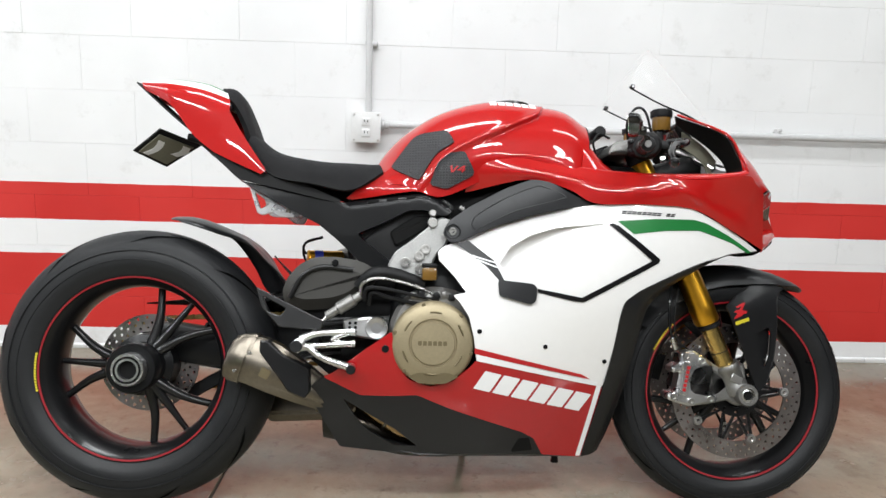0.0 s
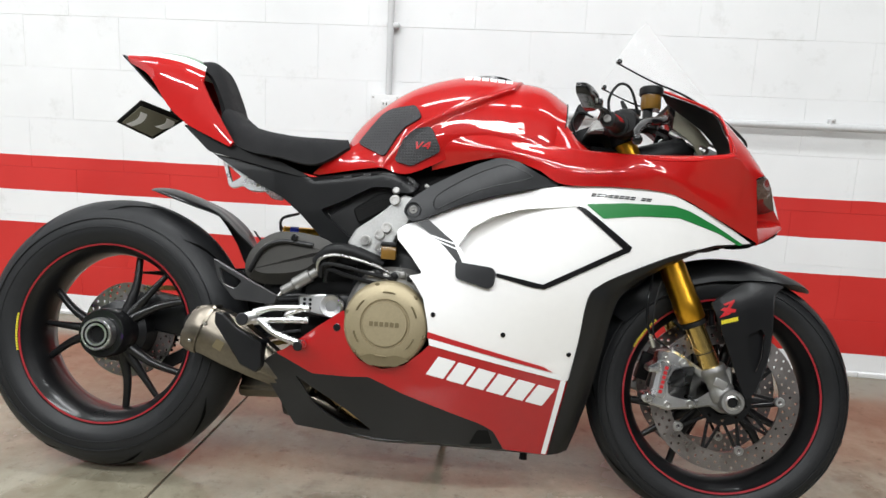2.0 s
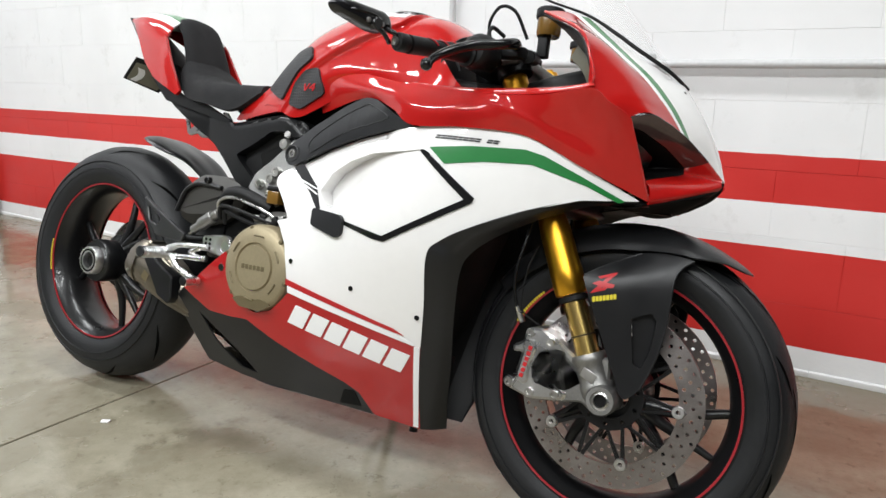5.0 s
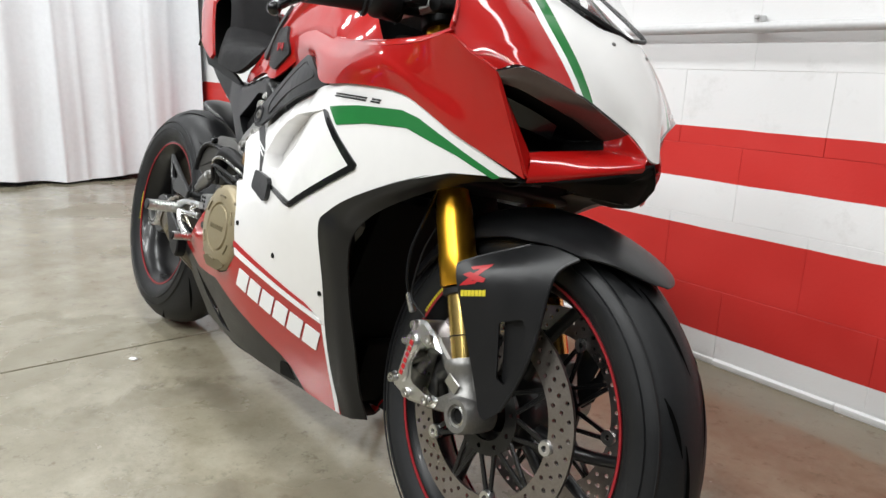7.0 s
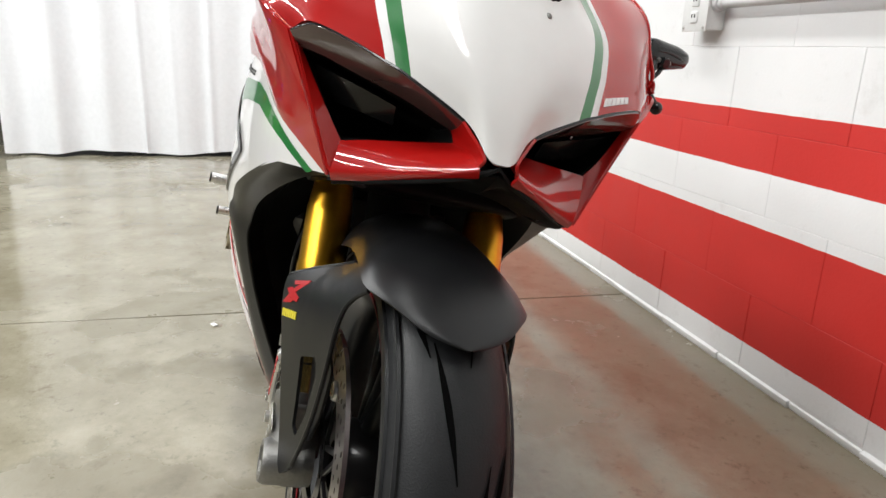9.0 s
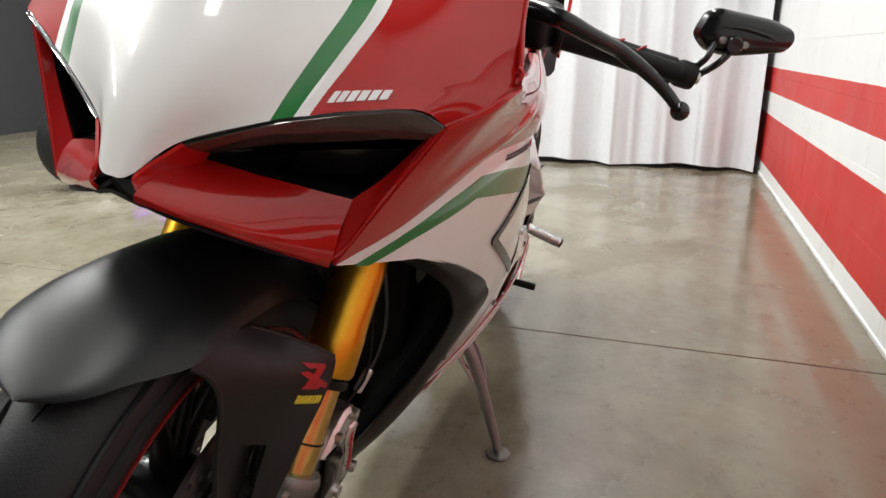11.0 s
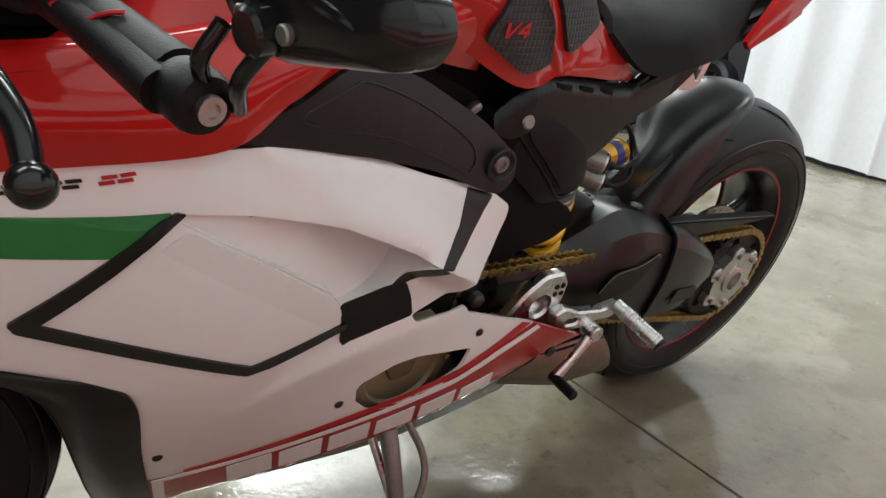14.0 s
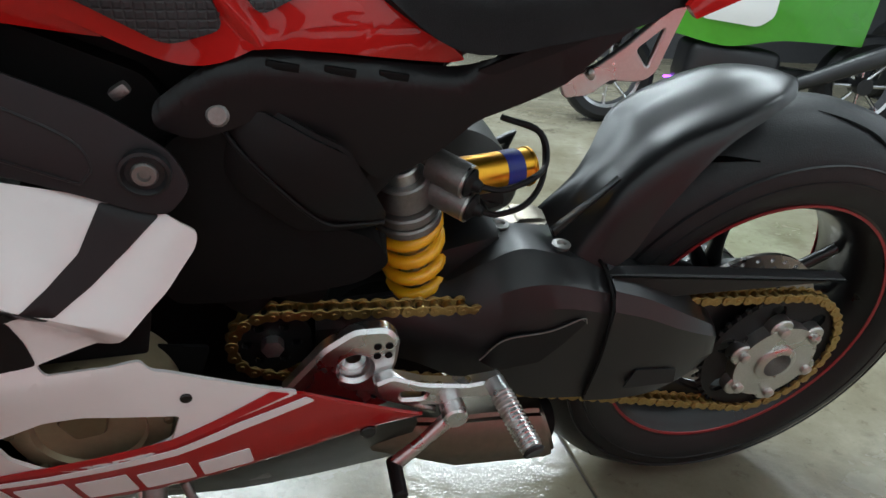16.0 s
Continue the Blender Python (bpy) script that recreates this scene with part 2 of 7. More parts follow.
def lathe(profile, centre, axis="y", n=64, closed=False, bm=None):
    """A turned body: profile of (radius, place along the axis)."""
    bm = bm or bmesh.new()
    cx, cy, cz = centre
    rings = []
    for r, a in profile:
        ring = []
        for k in range(n):
            c, s = math.cos(2 * math.pi * k / n) * r, math.sin(2 * math.pi * k / n) * r
            d = {"y": (c, a, s), "x": (a, c, s), "z": (c, s, a)}[axis]
            ring.append(bm.verts.new((cx + d[0], cy + d[1], cz + d[2])))
        rings.append(ring)
    for a, b in list(zip(rings, rings[1:])) + ([(rings[-1], rings[0])] if closed else []):
        for k in range(n):
            bm.faces.new((a[k], a[(k + 1) % n], b[(k + 1) % n], b[k]))
    if not closed:
        for ring, p in ((rings[0], profile[0]), (rings[-1], profile[-1])):
            if p[0] > 1e-4:
                bm.faces.new(ring)
    bmesh.ops.remove_doubles(bm, verts=bm.verts, dist=1e-6)
    bmesh.ops.recalc_face_normals(bm, faces=bm.faces)
    return bm


def turned(profile, m, n=24):
    """A turned body about its own z, laid at the pose m."""
    bm = lathe(profile, (0, 0, 0), "z", n)
    bm.transform(m)
    return bm


def along(a, b):
    """A pose at a whose z points to b."""
    d = Vector(b) - Vector(a)
    return Matrix.Translation(a) @ d.to_track_quat("Z", "Y").to_matrix().to_4x4()


def rod(a, b, r, n=16, bev=0.002):
    ln = (Vector(b) - Vector(a)).length
    return turned([(0, 0), (r - bev, 0), (r, bev), (r, ln - bev), (r - bev, ln), (0, ln)], along(a, b), n)


def box(sx, sy, sz, m, bev=0.004, seg=2):
    bm = bmesh.new()
    bmesh.ops.create_cube(bm, size=1.0, matrix=Matrix.Diagonal((sx, sy, sz, 1)))
    if bev:
        bmesh.ops.bevel(bm, geom=list(bm.edges), offset=bev, segments=seg, affect="EDGES", profile=0.5)
    bm.transform(m)
    return bm


def plate(outline, y0, y1, holes=(), r=0.004, bev=0.0015, seg=0.05):
    """A flat plate with the outline (x, z), between y0 and y1, its edges bevelled."""
    bm = bmesh.new()
    fill2d(bm, [rounded(outline, r)] + [rounded(h, r) for h in holes], seg)
    bmesh.ops.dissolve_limit(bm, angle_limit=0.01, verts=bm.verts, edges=bm.edges)
    bm.normal_update()
    faces = list(bm.faces)
    for f in faces:
        if f.normal.y > 0:
            f.normal_flip()
    for v in bm.verts:
        v.co.y = min(y0, y1)
    ex = bmesh.ops.extrude_face_region(bm, geom=faces, use_keep_orig=True)
    for v in [g for g in ex["geom"] if isinstance(g, bmesh.types.BMVert)]:
        v.co.y = max(y0, y1)
    bmesh.ops.recalc_face_normals(bm, faces=bm.faces)
    if bev:
        bm.normal_update()
        es = [e for e in bm.edges if len(e.link_faces) == 2 and e.calc_face_angle(0) > 0.9 and abs(e.verts[0].co.y - e.verts[1].co.y) < 1e-6]
        bmesh.ops.bevel(bm, geom=es, offset=bev, segments=1, affect="EDGES")
    return bm


def join(*bms):
    out = bmesh.new()
    for b in bms:
        me = bpy.data.meshes.new("tmp")
        b.to_mesh(me)
        b.free()
        out.from_mesh(me)
        bpy.data.meshes.remove(me)
    return out


def circle2d(cx, cz, r, n=24, a0=0.0):
    return [(cx + r * math.cos(a0 + 2 * math.pi * k / n), cz + r * math.sin(a0 + 2 * math.pi * k / n)) for k in range(n)]


def spline_field(cp):
    """A thin-plate surface: y as a function of (x, z) through control points."""
    cp = np.array(cp)
    n = len(cp)

    def ker(r):
        return np.where(r > 1e-9, r * r * np.log(r + 1e-12), 0)
    m = np.zeros((n + 3, n + 3))
    m[:n, :n] = ker(np.linalg.norm(cp[:, None, :2] - cp[None, :, :2], axis=2)) + 1e-3 * np.eye(n)
    m[:n, n], m[:n, n + 1:] = 1, cp[:, :2]
    m[n:, :n] = m[:n, n:].T
    s = np.linalg.solve(m, np.r_[cp[:, 2], 0, 0, 0])
    return lambda x, z: float(ker(np.hypot(cp[:, 0] - x, cp[:, 1] - z)) @ s[:n] + s[n] + s[n + 1] * x + s[n + 2] * z)

# ---------------------------------------------------------------- the room


def nodes_of(name):
    m = bpy.data.materials.new(name)
    m.use_nodes = True
    return m, m.node_tree, m.node_tree.nodes["Principled BSDF"]


def noise_node(nt, vec, scale, detail=4.0, rough=0.55):
    n = nt.nodes.new("ShaderNodeTexNoise")
    n.inputs["Scale"].default_value, n.inputs["Detail"].default_value, n.inputs["Roughness"].default_value = scale, detail, rough
    nt.links.new(vec, n.inputs["Vector"])
    return n.outputs["Fac"]


def ramp_node(nt, fac, lo, hi, a=0.0, b=1.0):
    n = nt.nodes.new("ShaderNodeMapRange")
    for k, v in (("From Min", lo), ("From Max", hi), ("To Min", a), ("To Max", b)):
        n.inputs[k].default_value = v
    nt.links.new(fac, n.inputs["Value"])
    return n.outputs["Result"]


def mix_node(nt, fac, a, b):
    n = nt.nodes.new("ShaderNodeMix")
    n.data_type = "RGBA"
    nt.links.new(fac, n.inputs[0])
    for k, v in ((6, a), (7, b)):
        if isinstance(v, tuple):
            n.inputs[k].default_value = (*v, 1)
        else:
            nt.links.new(v, n.inputs[k])
    return n.outputs[2]


def math_node(nt, op, a, b):
    n = nt.nodes.new("ShaderNodeMath")
    n.operation = op
    for k, v in enumerate((a, b)):
        if isinstance(v, (int, float)):
            n.inputs[k].default_value = v
        else:
            nt.links.new(v, n.inputs[k])
    return n.outputs[0]


def wall_paint():
    """White block paint with two red bands, by height."""
    m, nt, b = nodes_of("painted_block_wall")
    geo = nt.nodes.new("ShaderNodeNewGeometry")
    pos = geo.outputs["Position"]
    sep = nt.nodes.new("ShaderNodeSeparateXYZ")
    nt.links.new(pos, sep.inputs[0])
    z = math_node(nt, "ADD", sep.outputs["Z"], ramp_node(nt, noise_node(nt, pos, 9, 5), 0.3, 0.7, -0.0012, 0.0012))
    bands = None
    for lo, hi in ((0.0897, 0.3931), (0.5295, 0.676)):
        a = math_node(nt, "MULTIPLY", math_node(nt, "GREATER_THAN", z, lo), math_node(nt, "LESS_THAN", z, hi))
        bands = a if bands is None else math_node(nt, "ADD", bands, a)
    white = mix_node(nt, ramp_node(nt, noise_node(nt, pos, 2.2), 0.3, 0.7), (0.80, 0.80, 0.80), (0.87, 0.87, 0.87))
    scuff = ramp_node(nt, noise_node(nt, pos, 7, 9, 0.72), 0.57, 0.72, 0.0, 0.45)
    white = mix_node(nt, scuff, white, (0.62, 0.61, 0.59))
    red = mix_node(nt, ramp_node(nt, noise_node(nt, pos, 3.0), 0.3, 0.7), (0.56, 0.022, 0.018), (0.64, 0.032, 0.026))
    nt.links.new(mix_node(nt, bands, white, red), b.inputs["Base Color"])
    nt.links.new(ramp_node(nt, noise_node(nt, pos, 6), 0.3, 0.7, 0.42, 0.58), b.inputs["Roughness"])
    bp = nt.nodes.new("ShaderNodeBump")
    bp.inputs["Strength"].default_value, bp.inputs["Distance"].default_value = 0.16, 0.003
    h = math_node(nt, "ADD", noise_node(nt, pos, 130, 5), math_node(nt, "MULTIPLY", noise_node(nt, pos, 14, 4), 1.1))
    nt.links.new(h, bp.inputs["Height"])
    nt.links.new(bp.outputs["Normal"], b.inputs["Normal"])
    return m


def floor_concrete():
    """Sealed concrete: grey-beige, with brown stains, wet-looking patches and fine speckle."""
    m, nt, b = nodes_of("sealed_concrete")
    geo = nt.nodes.new("ShaderNodeNewGeometry")
    pos = geo.outputs["Position"]
    cloud = noise_node(nt, pos, 1.5, 9, 0.68)
    base = mix_node(nt, ramp_node(nt, cloud, 0.36, 0.64), (0.185, 0.165, 0.112), (0.335, 0.312, 0.240))
    mottle = ramp_node(nt, noise_node(nt, pos, 9, 10, 0.72), 0.40, 0.68, 0.0, 0.55)
    base = mix_node(nt, mottle, base, (0.175, 0.150, 0.100))
    stain = ramp_node(nt, noise_node(nt, pos, 2.7, 7, 0.66), 0.57, 0.66, 0.0, 0.7)
    base = mix_node(nt, stain, base, (0.115, 0.098, 0.062))
    spill = ramp_node(nt, noise_node(nt, pos, 1.25, 7, 0.58), 0.555, 0.590, 0.0, 0.55)
    base = mix_node(nt, spill, base, (0.165, 0.145, 0.098))
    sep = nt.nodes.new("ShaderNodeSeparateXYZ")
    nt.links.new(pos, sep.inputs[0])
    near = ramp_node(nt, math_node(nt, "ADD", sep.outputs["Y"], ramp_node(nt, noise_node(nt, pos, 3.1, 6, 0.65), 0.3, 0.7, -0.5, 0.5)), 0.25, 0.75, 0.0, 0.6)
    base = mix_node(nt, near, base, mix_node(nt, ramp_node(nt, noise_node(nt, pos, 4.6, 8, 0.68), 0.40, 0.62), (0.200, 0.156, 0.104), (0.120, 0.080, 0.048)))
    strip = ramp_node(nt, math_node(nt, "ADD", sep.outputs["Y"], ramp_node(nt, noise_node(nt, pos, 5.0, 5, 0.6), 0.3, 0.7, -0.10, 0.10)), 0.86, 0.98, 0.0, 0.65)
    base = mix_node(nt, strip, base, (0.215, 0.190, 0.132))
    scuff = ramp_node(nt, noise_node(nt, pos, 21, 9, 0.74), 0.56, 0.66, 0.0, 0.55)
    base = mix_node(nt, scuff, base, (0.100, 0.080, 0.050))
    pit = ramp_node(nt, noise_node(nt, pos, 70, 5, 0.6), 0.64, 0.72, 0.0, 0.5)
    base = mix_node(nt, pit, base, (0.09, 0.078, 0.055))
    speck = ramp_node(nt, noise_node(nt, pos, 240, 3), 0.62, 0.75, 0.0, 0.4)
    base = mix_node(nt, speck, base, (0.10, 0.09, 0.07))
    nt.links.new(base, b.inputs["Base Color"])
    rough = math_node(nt, "ADD", ramp_node(nt, noise_node(nt, pos, 2.4, 8, 0.66), 0.38, 0.62, 0.06, 0.24), math_node(nt, "ADD", math_node(nt, "MULTIPLY", stain, 0.16), math_node(nt, "MULTIPLY", spill, 0.30)))
    nt.links.new(rough, b.inputs["Roughness"])
    b.inputs["Specular IOR Level"].default_value = 0.75
    bp = nt.nodes.new("ShaderNodeBump")
    bp.inputs["Strength"].default_value, bp.inputs["Distance"].default_value = 0.16, 0.004
    nt.links.new(math_node(nt, "ADD", noise_node(nt, pos, 45, 5), noise_node(nt, pos, 7, 3)), bp.inputs["Height"])
    nt.links.new(bp.outputs["Normal"], b.inputs["Normal"])
    return m


PAINT = wall_paint()
CONCRETE = floor_concrete()
DIMW = mat("unlit_wall_dark", (0.055, 0.055, 0.06), 0.8, var=0.08, scale=2, bump=0.2, bscale=60)
CEILM = mat("dark_ceiling_paint", (0.10, 0.10, 0.105), 0.9, var=0.1, scale=2)
JOINT = mat("joint_filler", (0.06, 0.05, 0.04), 0.8, var=0.3, scale=40)
CLOTH = mat("white_curtain_cloth", (0.74, 0.75, 0.78), 0.85, var=0.05, scale=6, bump=0.4, bscale=400)
PIPE = mat("painted_conduit", (0.60, 0.60, 0.60), 0.35, var=0.08, scale=20)
BOXM = mat("outlet_box_paint", (0.74, 0.74, 0.73), 0.4, var=0.05, scale=30)

WX0, WX1, WY0, WALL_Y = -5.2, 5.4, -5.2, 1.1634
JX = 0.165
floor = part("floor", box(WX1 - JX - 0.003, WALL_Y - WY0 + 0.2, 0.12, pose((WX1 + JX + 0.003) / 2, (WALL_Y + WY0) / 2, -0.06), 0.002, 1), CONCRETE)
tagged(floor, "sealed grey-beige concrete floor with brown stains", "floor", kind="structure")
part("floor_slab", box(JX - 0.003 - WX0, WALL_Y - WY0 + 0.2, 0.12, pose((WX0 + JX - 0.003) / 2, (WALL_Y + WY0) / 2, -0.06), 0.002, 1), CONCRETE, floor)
part("joint", box(0.012, WALL_Y - WY0, 0.05, pose(JX, (WALL_Y + WY0) / 2, -0.031), 0), JOINT, floor)
# Closing walls; the shade beyond the curtain is put into their dark colour.
for nm, sx, sy, x, y, lab in (("wall_south", WX1 - WX0, 0.2, 0.1, WY0 - 0.1, ""), ("wall_west", 0.2, WALL_Y - WY0, WX0 - 0.1, (WALL_Y + WY0) / 2, ""), ("wall_east", 0.2, WALL_Y - WY0, WX1 + 0.1, (WALL_Y + WY0) / 2, "")):
    tagged(part(nm, box(sx, sy, CEIL, pose(x, y, CEIL / 2), 0), DIMW), "plain shop wall, coloured dark for the unlit area", "wall", kind="structure")
tagged(part("ceiling", box(WX1 - WX0 + 0.4, WALL_Y - WY0 + 0.6, 0.15, pose(0.1, (WALL_Y + WY0) / 2, CEIL + 0.075), 0), CEILM), "plain dark painted ceiling", "ceiling", kind="structure")
wall = part("wall_north", box(WX1 - WX0, 0.2, CEIL, pose(0.1, WALL_Y + 0.1022, CEIL / 2), 0), PAINT)
tagged(wall, "white painted concrete block wall with two red bands", "wall", kind="structure")

# ceiling lights: a tray with a lens and two tubes behind it
TRAY = mat("white_tray_paint", (0.8, 0.8, 0.8), 0.4)
light = None
for lx, ly, _ in LAMPS:
    if light is None:
        light = part("ceiling_light", box(1.56, 0.28, 0.06, pose(0, 0, 0), 0.006), TRAY)
        tagged(light, "white fluorescent ceiling light with a long tray", "lamp", "ceiling lights")
        for k in (-1, 1):
            part("end_cap", box(0.03, 0.3, 0.075, pose(0.78 * k, 0, -0.004), 0.004), TRAY, light)
        light.matrix_basis = pose(lx, ly, CEIL - 0.032)
    else:
        copy_thing(light, pose(lx, ly, CEIL - 0.032))

# curtain: a hanging sheet in folds
def curtain(name, y0, y1, x, seed, label):
    rnd = random.Random(seed)
    ph = [(rnd.uniform(0.5, 1.0), rnd.uniform(6, 24), rnd.uniform(0, 6.3)) for _ in range(8)]
    pleats = [(rnd.uniform(y0, y1), rnd.uniform(.012, .03), rnd.uniform(-.016, .024)) for _ in range(13)]
    n, g = int((y1 - y0) / 0.012), []
    for j in range(15):
        z = 0.015 + 3.1 * j / 14
        row = []
        for i in range(n + 1):
            y = y0 + (y1 - y0) * i / n
            k = (0.75 + 0.5 * (1 - j / 14))
            s = sum(a * math.sin(f * y + p + 0.25 * math.sin(z * 1.3 + p)) for a, f, p in ph)
            lift = 0.012 * math.sin(7 * y + seed) if j == 0 else 0
            s += sum(d / .017 * math.exp(-((y - c - .02 * math.sin(z * .9 + c * 5)) / w) ** 2) for c, w, d in pleats)
            row.append((x + 0.017 * k * s, y + 0.01 * math.sin(21 * y), z + lift + (0.012 if j == 0 else 0)))
        g.append(row)
    ob = part(name, grid_bm(g, 0.003), CLOTH, sharp=80)
    return tagged(ob, label, "curtain", "white curtains")


curtain("curtain", -1.72, 1.13, -2.92, 3, "white cloth curtain hanging in folds to the floor")

# conduit on the wall with its box
CZ = 0.937
conduit = part("conduit_pipe", join(rod((0.53, WALL_Y - 0.03, CZ), (4.6, WALL_Y - 0.03, CZ), 0.0135), rod((0.468, WALL_Y - 0.03, 0.985), (0.468, WALL_Y - 0.03, 3.25), 0.0125)), PIPE)
tagged(conduit, "painted electrical conduit fixed along the block wall", "conduit")
for cx, cz in ((2.09, CZ), (3.4, CZ), (1.2, CZ)):
    part("clamp", join(box(0.018, 0.03, 0.045, pose(cx, WALL_Y - 0.022, cz + 0.008), 0.003), rod((cx, WALL_Y - 0.046, cz + 0.026), (cx, WALL_Y - 0.002, cz + 0.026), 0.006)), PIPE, conduit)
part("clamp", join(box(0.045, 0.03, 0.018, pose(0.476, WALL_Y - 0.022, 1.24), 0.003), rod((0.495, WALL_Y - 0.04, 1.24), (0.495, WALL_Y - 0.002, 1.24), 0.006)), PIPE, conduit)
for a, b in (((0.512, CZ), (0.53, CZ)), ((0.53, CZ), (0.548, CZ))):
    part("coupling", rod((a[0], WALL_Y - 0.03, a[1]), (b[0], WALL_Y - 0.03, b[1]), 0.021 if a[0] < 0.52 else 0.0165, 12), PIPE, conduit)
outlet = part("outlet_box", box(0.104, 0.055, 0.108, pose(0.461, WALL_Y - 0.0285, 0.925), 0.006), BOXM)
tagged(outlet, "white painted steel outlet box on the wall", "outlet")
part("cover_plate", box(0.112, 0.005, 0.116, pose(0.461, WALL_Y - 0.0585, 0.925), 0.002), BOXM, outlet)
for dz in (0.021, -0.021):
    sk = part("socket", box(0.032, 0.005, 0.03, pose(0.461, WALL_Y - 0.0625, 0.925 + dz), 0.002), BOXM, outlet)
    for dx in (-0.006, 0.006):
        part("slot", box(0.003, 0.002, 0.010, pose(0.461 + dx, WALL_Y - 0.0652, 0.928 + dz), 0), DARK, sk)
for sx in (-1, 1):
    for sz in (-1, 1):
        part("screw", rod((0.461 + 0.046 * sx, WALL_Y - 0.064, 0.925 + 0.048 * sz), (0.461 + 0.046 * sx, WALL_Y - 0.058, 0.925 + 0.048 * sz), 0.004, 10, 0.001), STEEL, outlet)

speck = part("paint_chip", box(0.022, 0.013, 0.005, pose(0.258, -0.193, 0.0025, 0, 0, 30), 0.002), LOGOW)
tagged(speck, "small white paint chip lying on the concrete", "debris")

# ---------------------------------------------------------------- the motorcycle: body panels
# Own axes: x forward from the rear axle, y to its left, z up from the ground, all before it leans on its stand.
bike = new("motorcycle")
bike.matrix_basis = pose(0, 0, 0.0063, -12.225, 0.234, 1.191)
tagged(bike, "red and white sport motorcycle leaning on its side stand", "motorcycle")

W = spline_field([(.75, .675, .17), (1.13, .705, .232), (1.22, .61, .222), (1.137, .52, .222), (.81, .446, .215), (.963, .413, .204), (1.11, .378, .177), (.707, .415, .212),
                  (1.263, .724, .223), (1.496, .646, .140), (1.415, .64, .182), (1.085, .128, .062), (.49, .161, .108), (.459, .331, .177), (1.045, .518, .23), (.936, .51, .218),
                  (1.073, .736, .215), (.8, .14, .115), (.8, .30, .185), (1.0, .27, .15), (1.0, .62, .225), (.85, .6, .2), (.9, .72, .19)])


def flat_field(y):
    return lambda x, z: y


SCOOP = [(.854, .598), (.880, .638), (.924, .665), (.981, .684), (1.105, .697), (1.105, .690), (.940, .562), (.873, .570)]
FAIR = [(1.071, .739), (1.153, .743), (1.247, .742), (1.303, .735), (1.388, .698), (1.494, .646), (1.403, .635), (1.324, .609), (1.226, .567), (1.172, .541), (1.142, .514),
        (1.135, .488), (1.126, .400), (1.114, .315), (1.100, .317), (.806, .378), (.799, .430), (.787, .478), (.764, .512), (.750, .525), (.781, .532), (.751, .570), (.718, .605),
        (.715, .625), (.731, .639), (.764, .649), (.848, .687), (.925, .711), (1.001, .729)]
LOWER = [(.479, .341), (.555, .399), (.614, .441), (.622, .375), (.652, .332), (.705, .315), (.755, .330), (.792, .362), (.806, .378), (1.100, .317), (1.114, .315), (1.086, .128), (.984, .139), (.957, .185),
         (.926, .202), (.753, .262), (.674, .295), (.622, .291), (.544, .291), (.459, .333)]
BELLY = [(.420, .302), (.459, .333), (.544, .291), (.622, .291), (.674, .295), (.753, .262), (.926, .202), (.957, .185), (.984, .139), (.897, .144), (.786, .147), (.624, .148), (.496, .159), (.445, .253)]
HOLE = [(.504, .282), (.557, .249), (.623, .211), (.680, .165), (.624, .167), (.570, .199), (.544, .220)]
COVER_FRAME = [(.724, .668), (.737, .695), (.783, .729), (.873, .777), (.931, .798), (.970, .791), (1.015, .765), (1.069, .741), (1.001, .729), (.925, .711), (.848, .687), (.764, .649), (.744, .645)]
TRIM = [(1.107, .697), (1.120, .692), (1.222, .617), (1.218, .608), (1.045, .516), (1.020, .518), (.941, .536), (.941, .544), (1.040, .526), (1.203, .613), (1.100, .6945)]
BLOCKV = [(.851, .563), (.930, .555), (.939, .546), (.937, .516), (.925, .508), (.854, .527)]
STRIPE = [(1.120, .702), (1.206, .709), (1.304, .711), (1.338, .703), (1.400, .676), (1.472, .642), (1.462, .638), (1.410, .660), (1.318, .686), (1.233, .683), (1.157, .673)]
WHITE_LINE = [(.806, .393), (1.052, .336), (1.098, .325), (1.098, .317), (.806, .378)]


FAIR_L = [(1.071, .737), (1.153, .741), (1.253, .7405), (1.317, .736), (1.340, .731), (1.375, .7165), (1.4237, .6905), (1.4606, .6645), (1.498, .642)] + FAIR[6:15] + [(.888, .374), (.762, .408), (.704, .437), (.646, .458), (.772, .507), (.778, .519), (.850, .5165), (.8555, .5250), (.789, .5460), (.782, .5560), (.750, .5825), (.726, .614), (.7235, .627), (.747, .643), (.858, .684), (.937, .716), (1.002, .732)]
SCOOP_L = [(.8863, .5730), (.8700, .5850), (.8610, .5925), (.8475, .5985), (.8784, .6190), (.9139, .6375), (.9588, .6595), (.9891, .6685), (1.050, .684), (1.108, .6945), (1.106, .688), (1.069, .661), (1.018, .625), (.966, .585), (.952, .567), (.9, .5695)]
CASE_HOLE = [(.907, .431), (.902, .441), (.863, .459), (.832, .462), (.753, .450), (.762, .421), (.788, .391), (.838, .375), (.880, .381), (.902, .405)]
STRIPE_L = [(1.110, .697), (1.246, .7098), (1.3215, .712), (1.382, .691), (1.4154, .6745), (1.4408, .6605), (1.478, .639), (1.462, .637), (1.4231, .6575), (1.392, .668), (1.3228, .6875), (1.249, .680), (1.155, .667)]
BLOCK_L = [(.951, .567), (.889, .5715), (.868, .569), (.859, .548), (.8545, .5255), (.938, .510), (.945, .519), (.947, .548)]
LOWER_L = [(.648, .458), (.704, .437), (.762, .408), (.888, .374), (1.100, .317), (1.114, .315), (1.086, .128), (.984, .139), (.957, .185), (.926, .202), (.757, .298), (.65, .308), (.555, .303), (.527, .343), (.514, .387)]


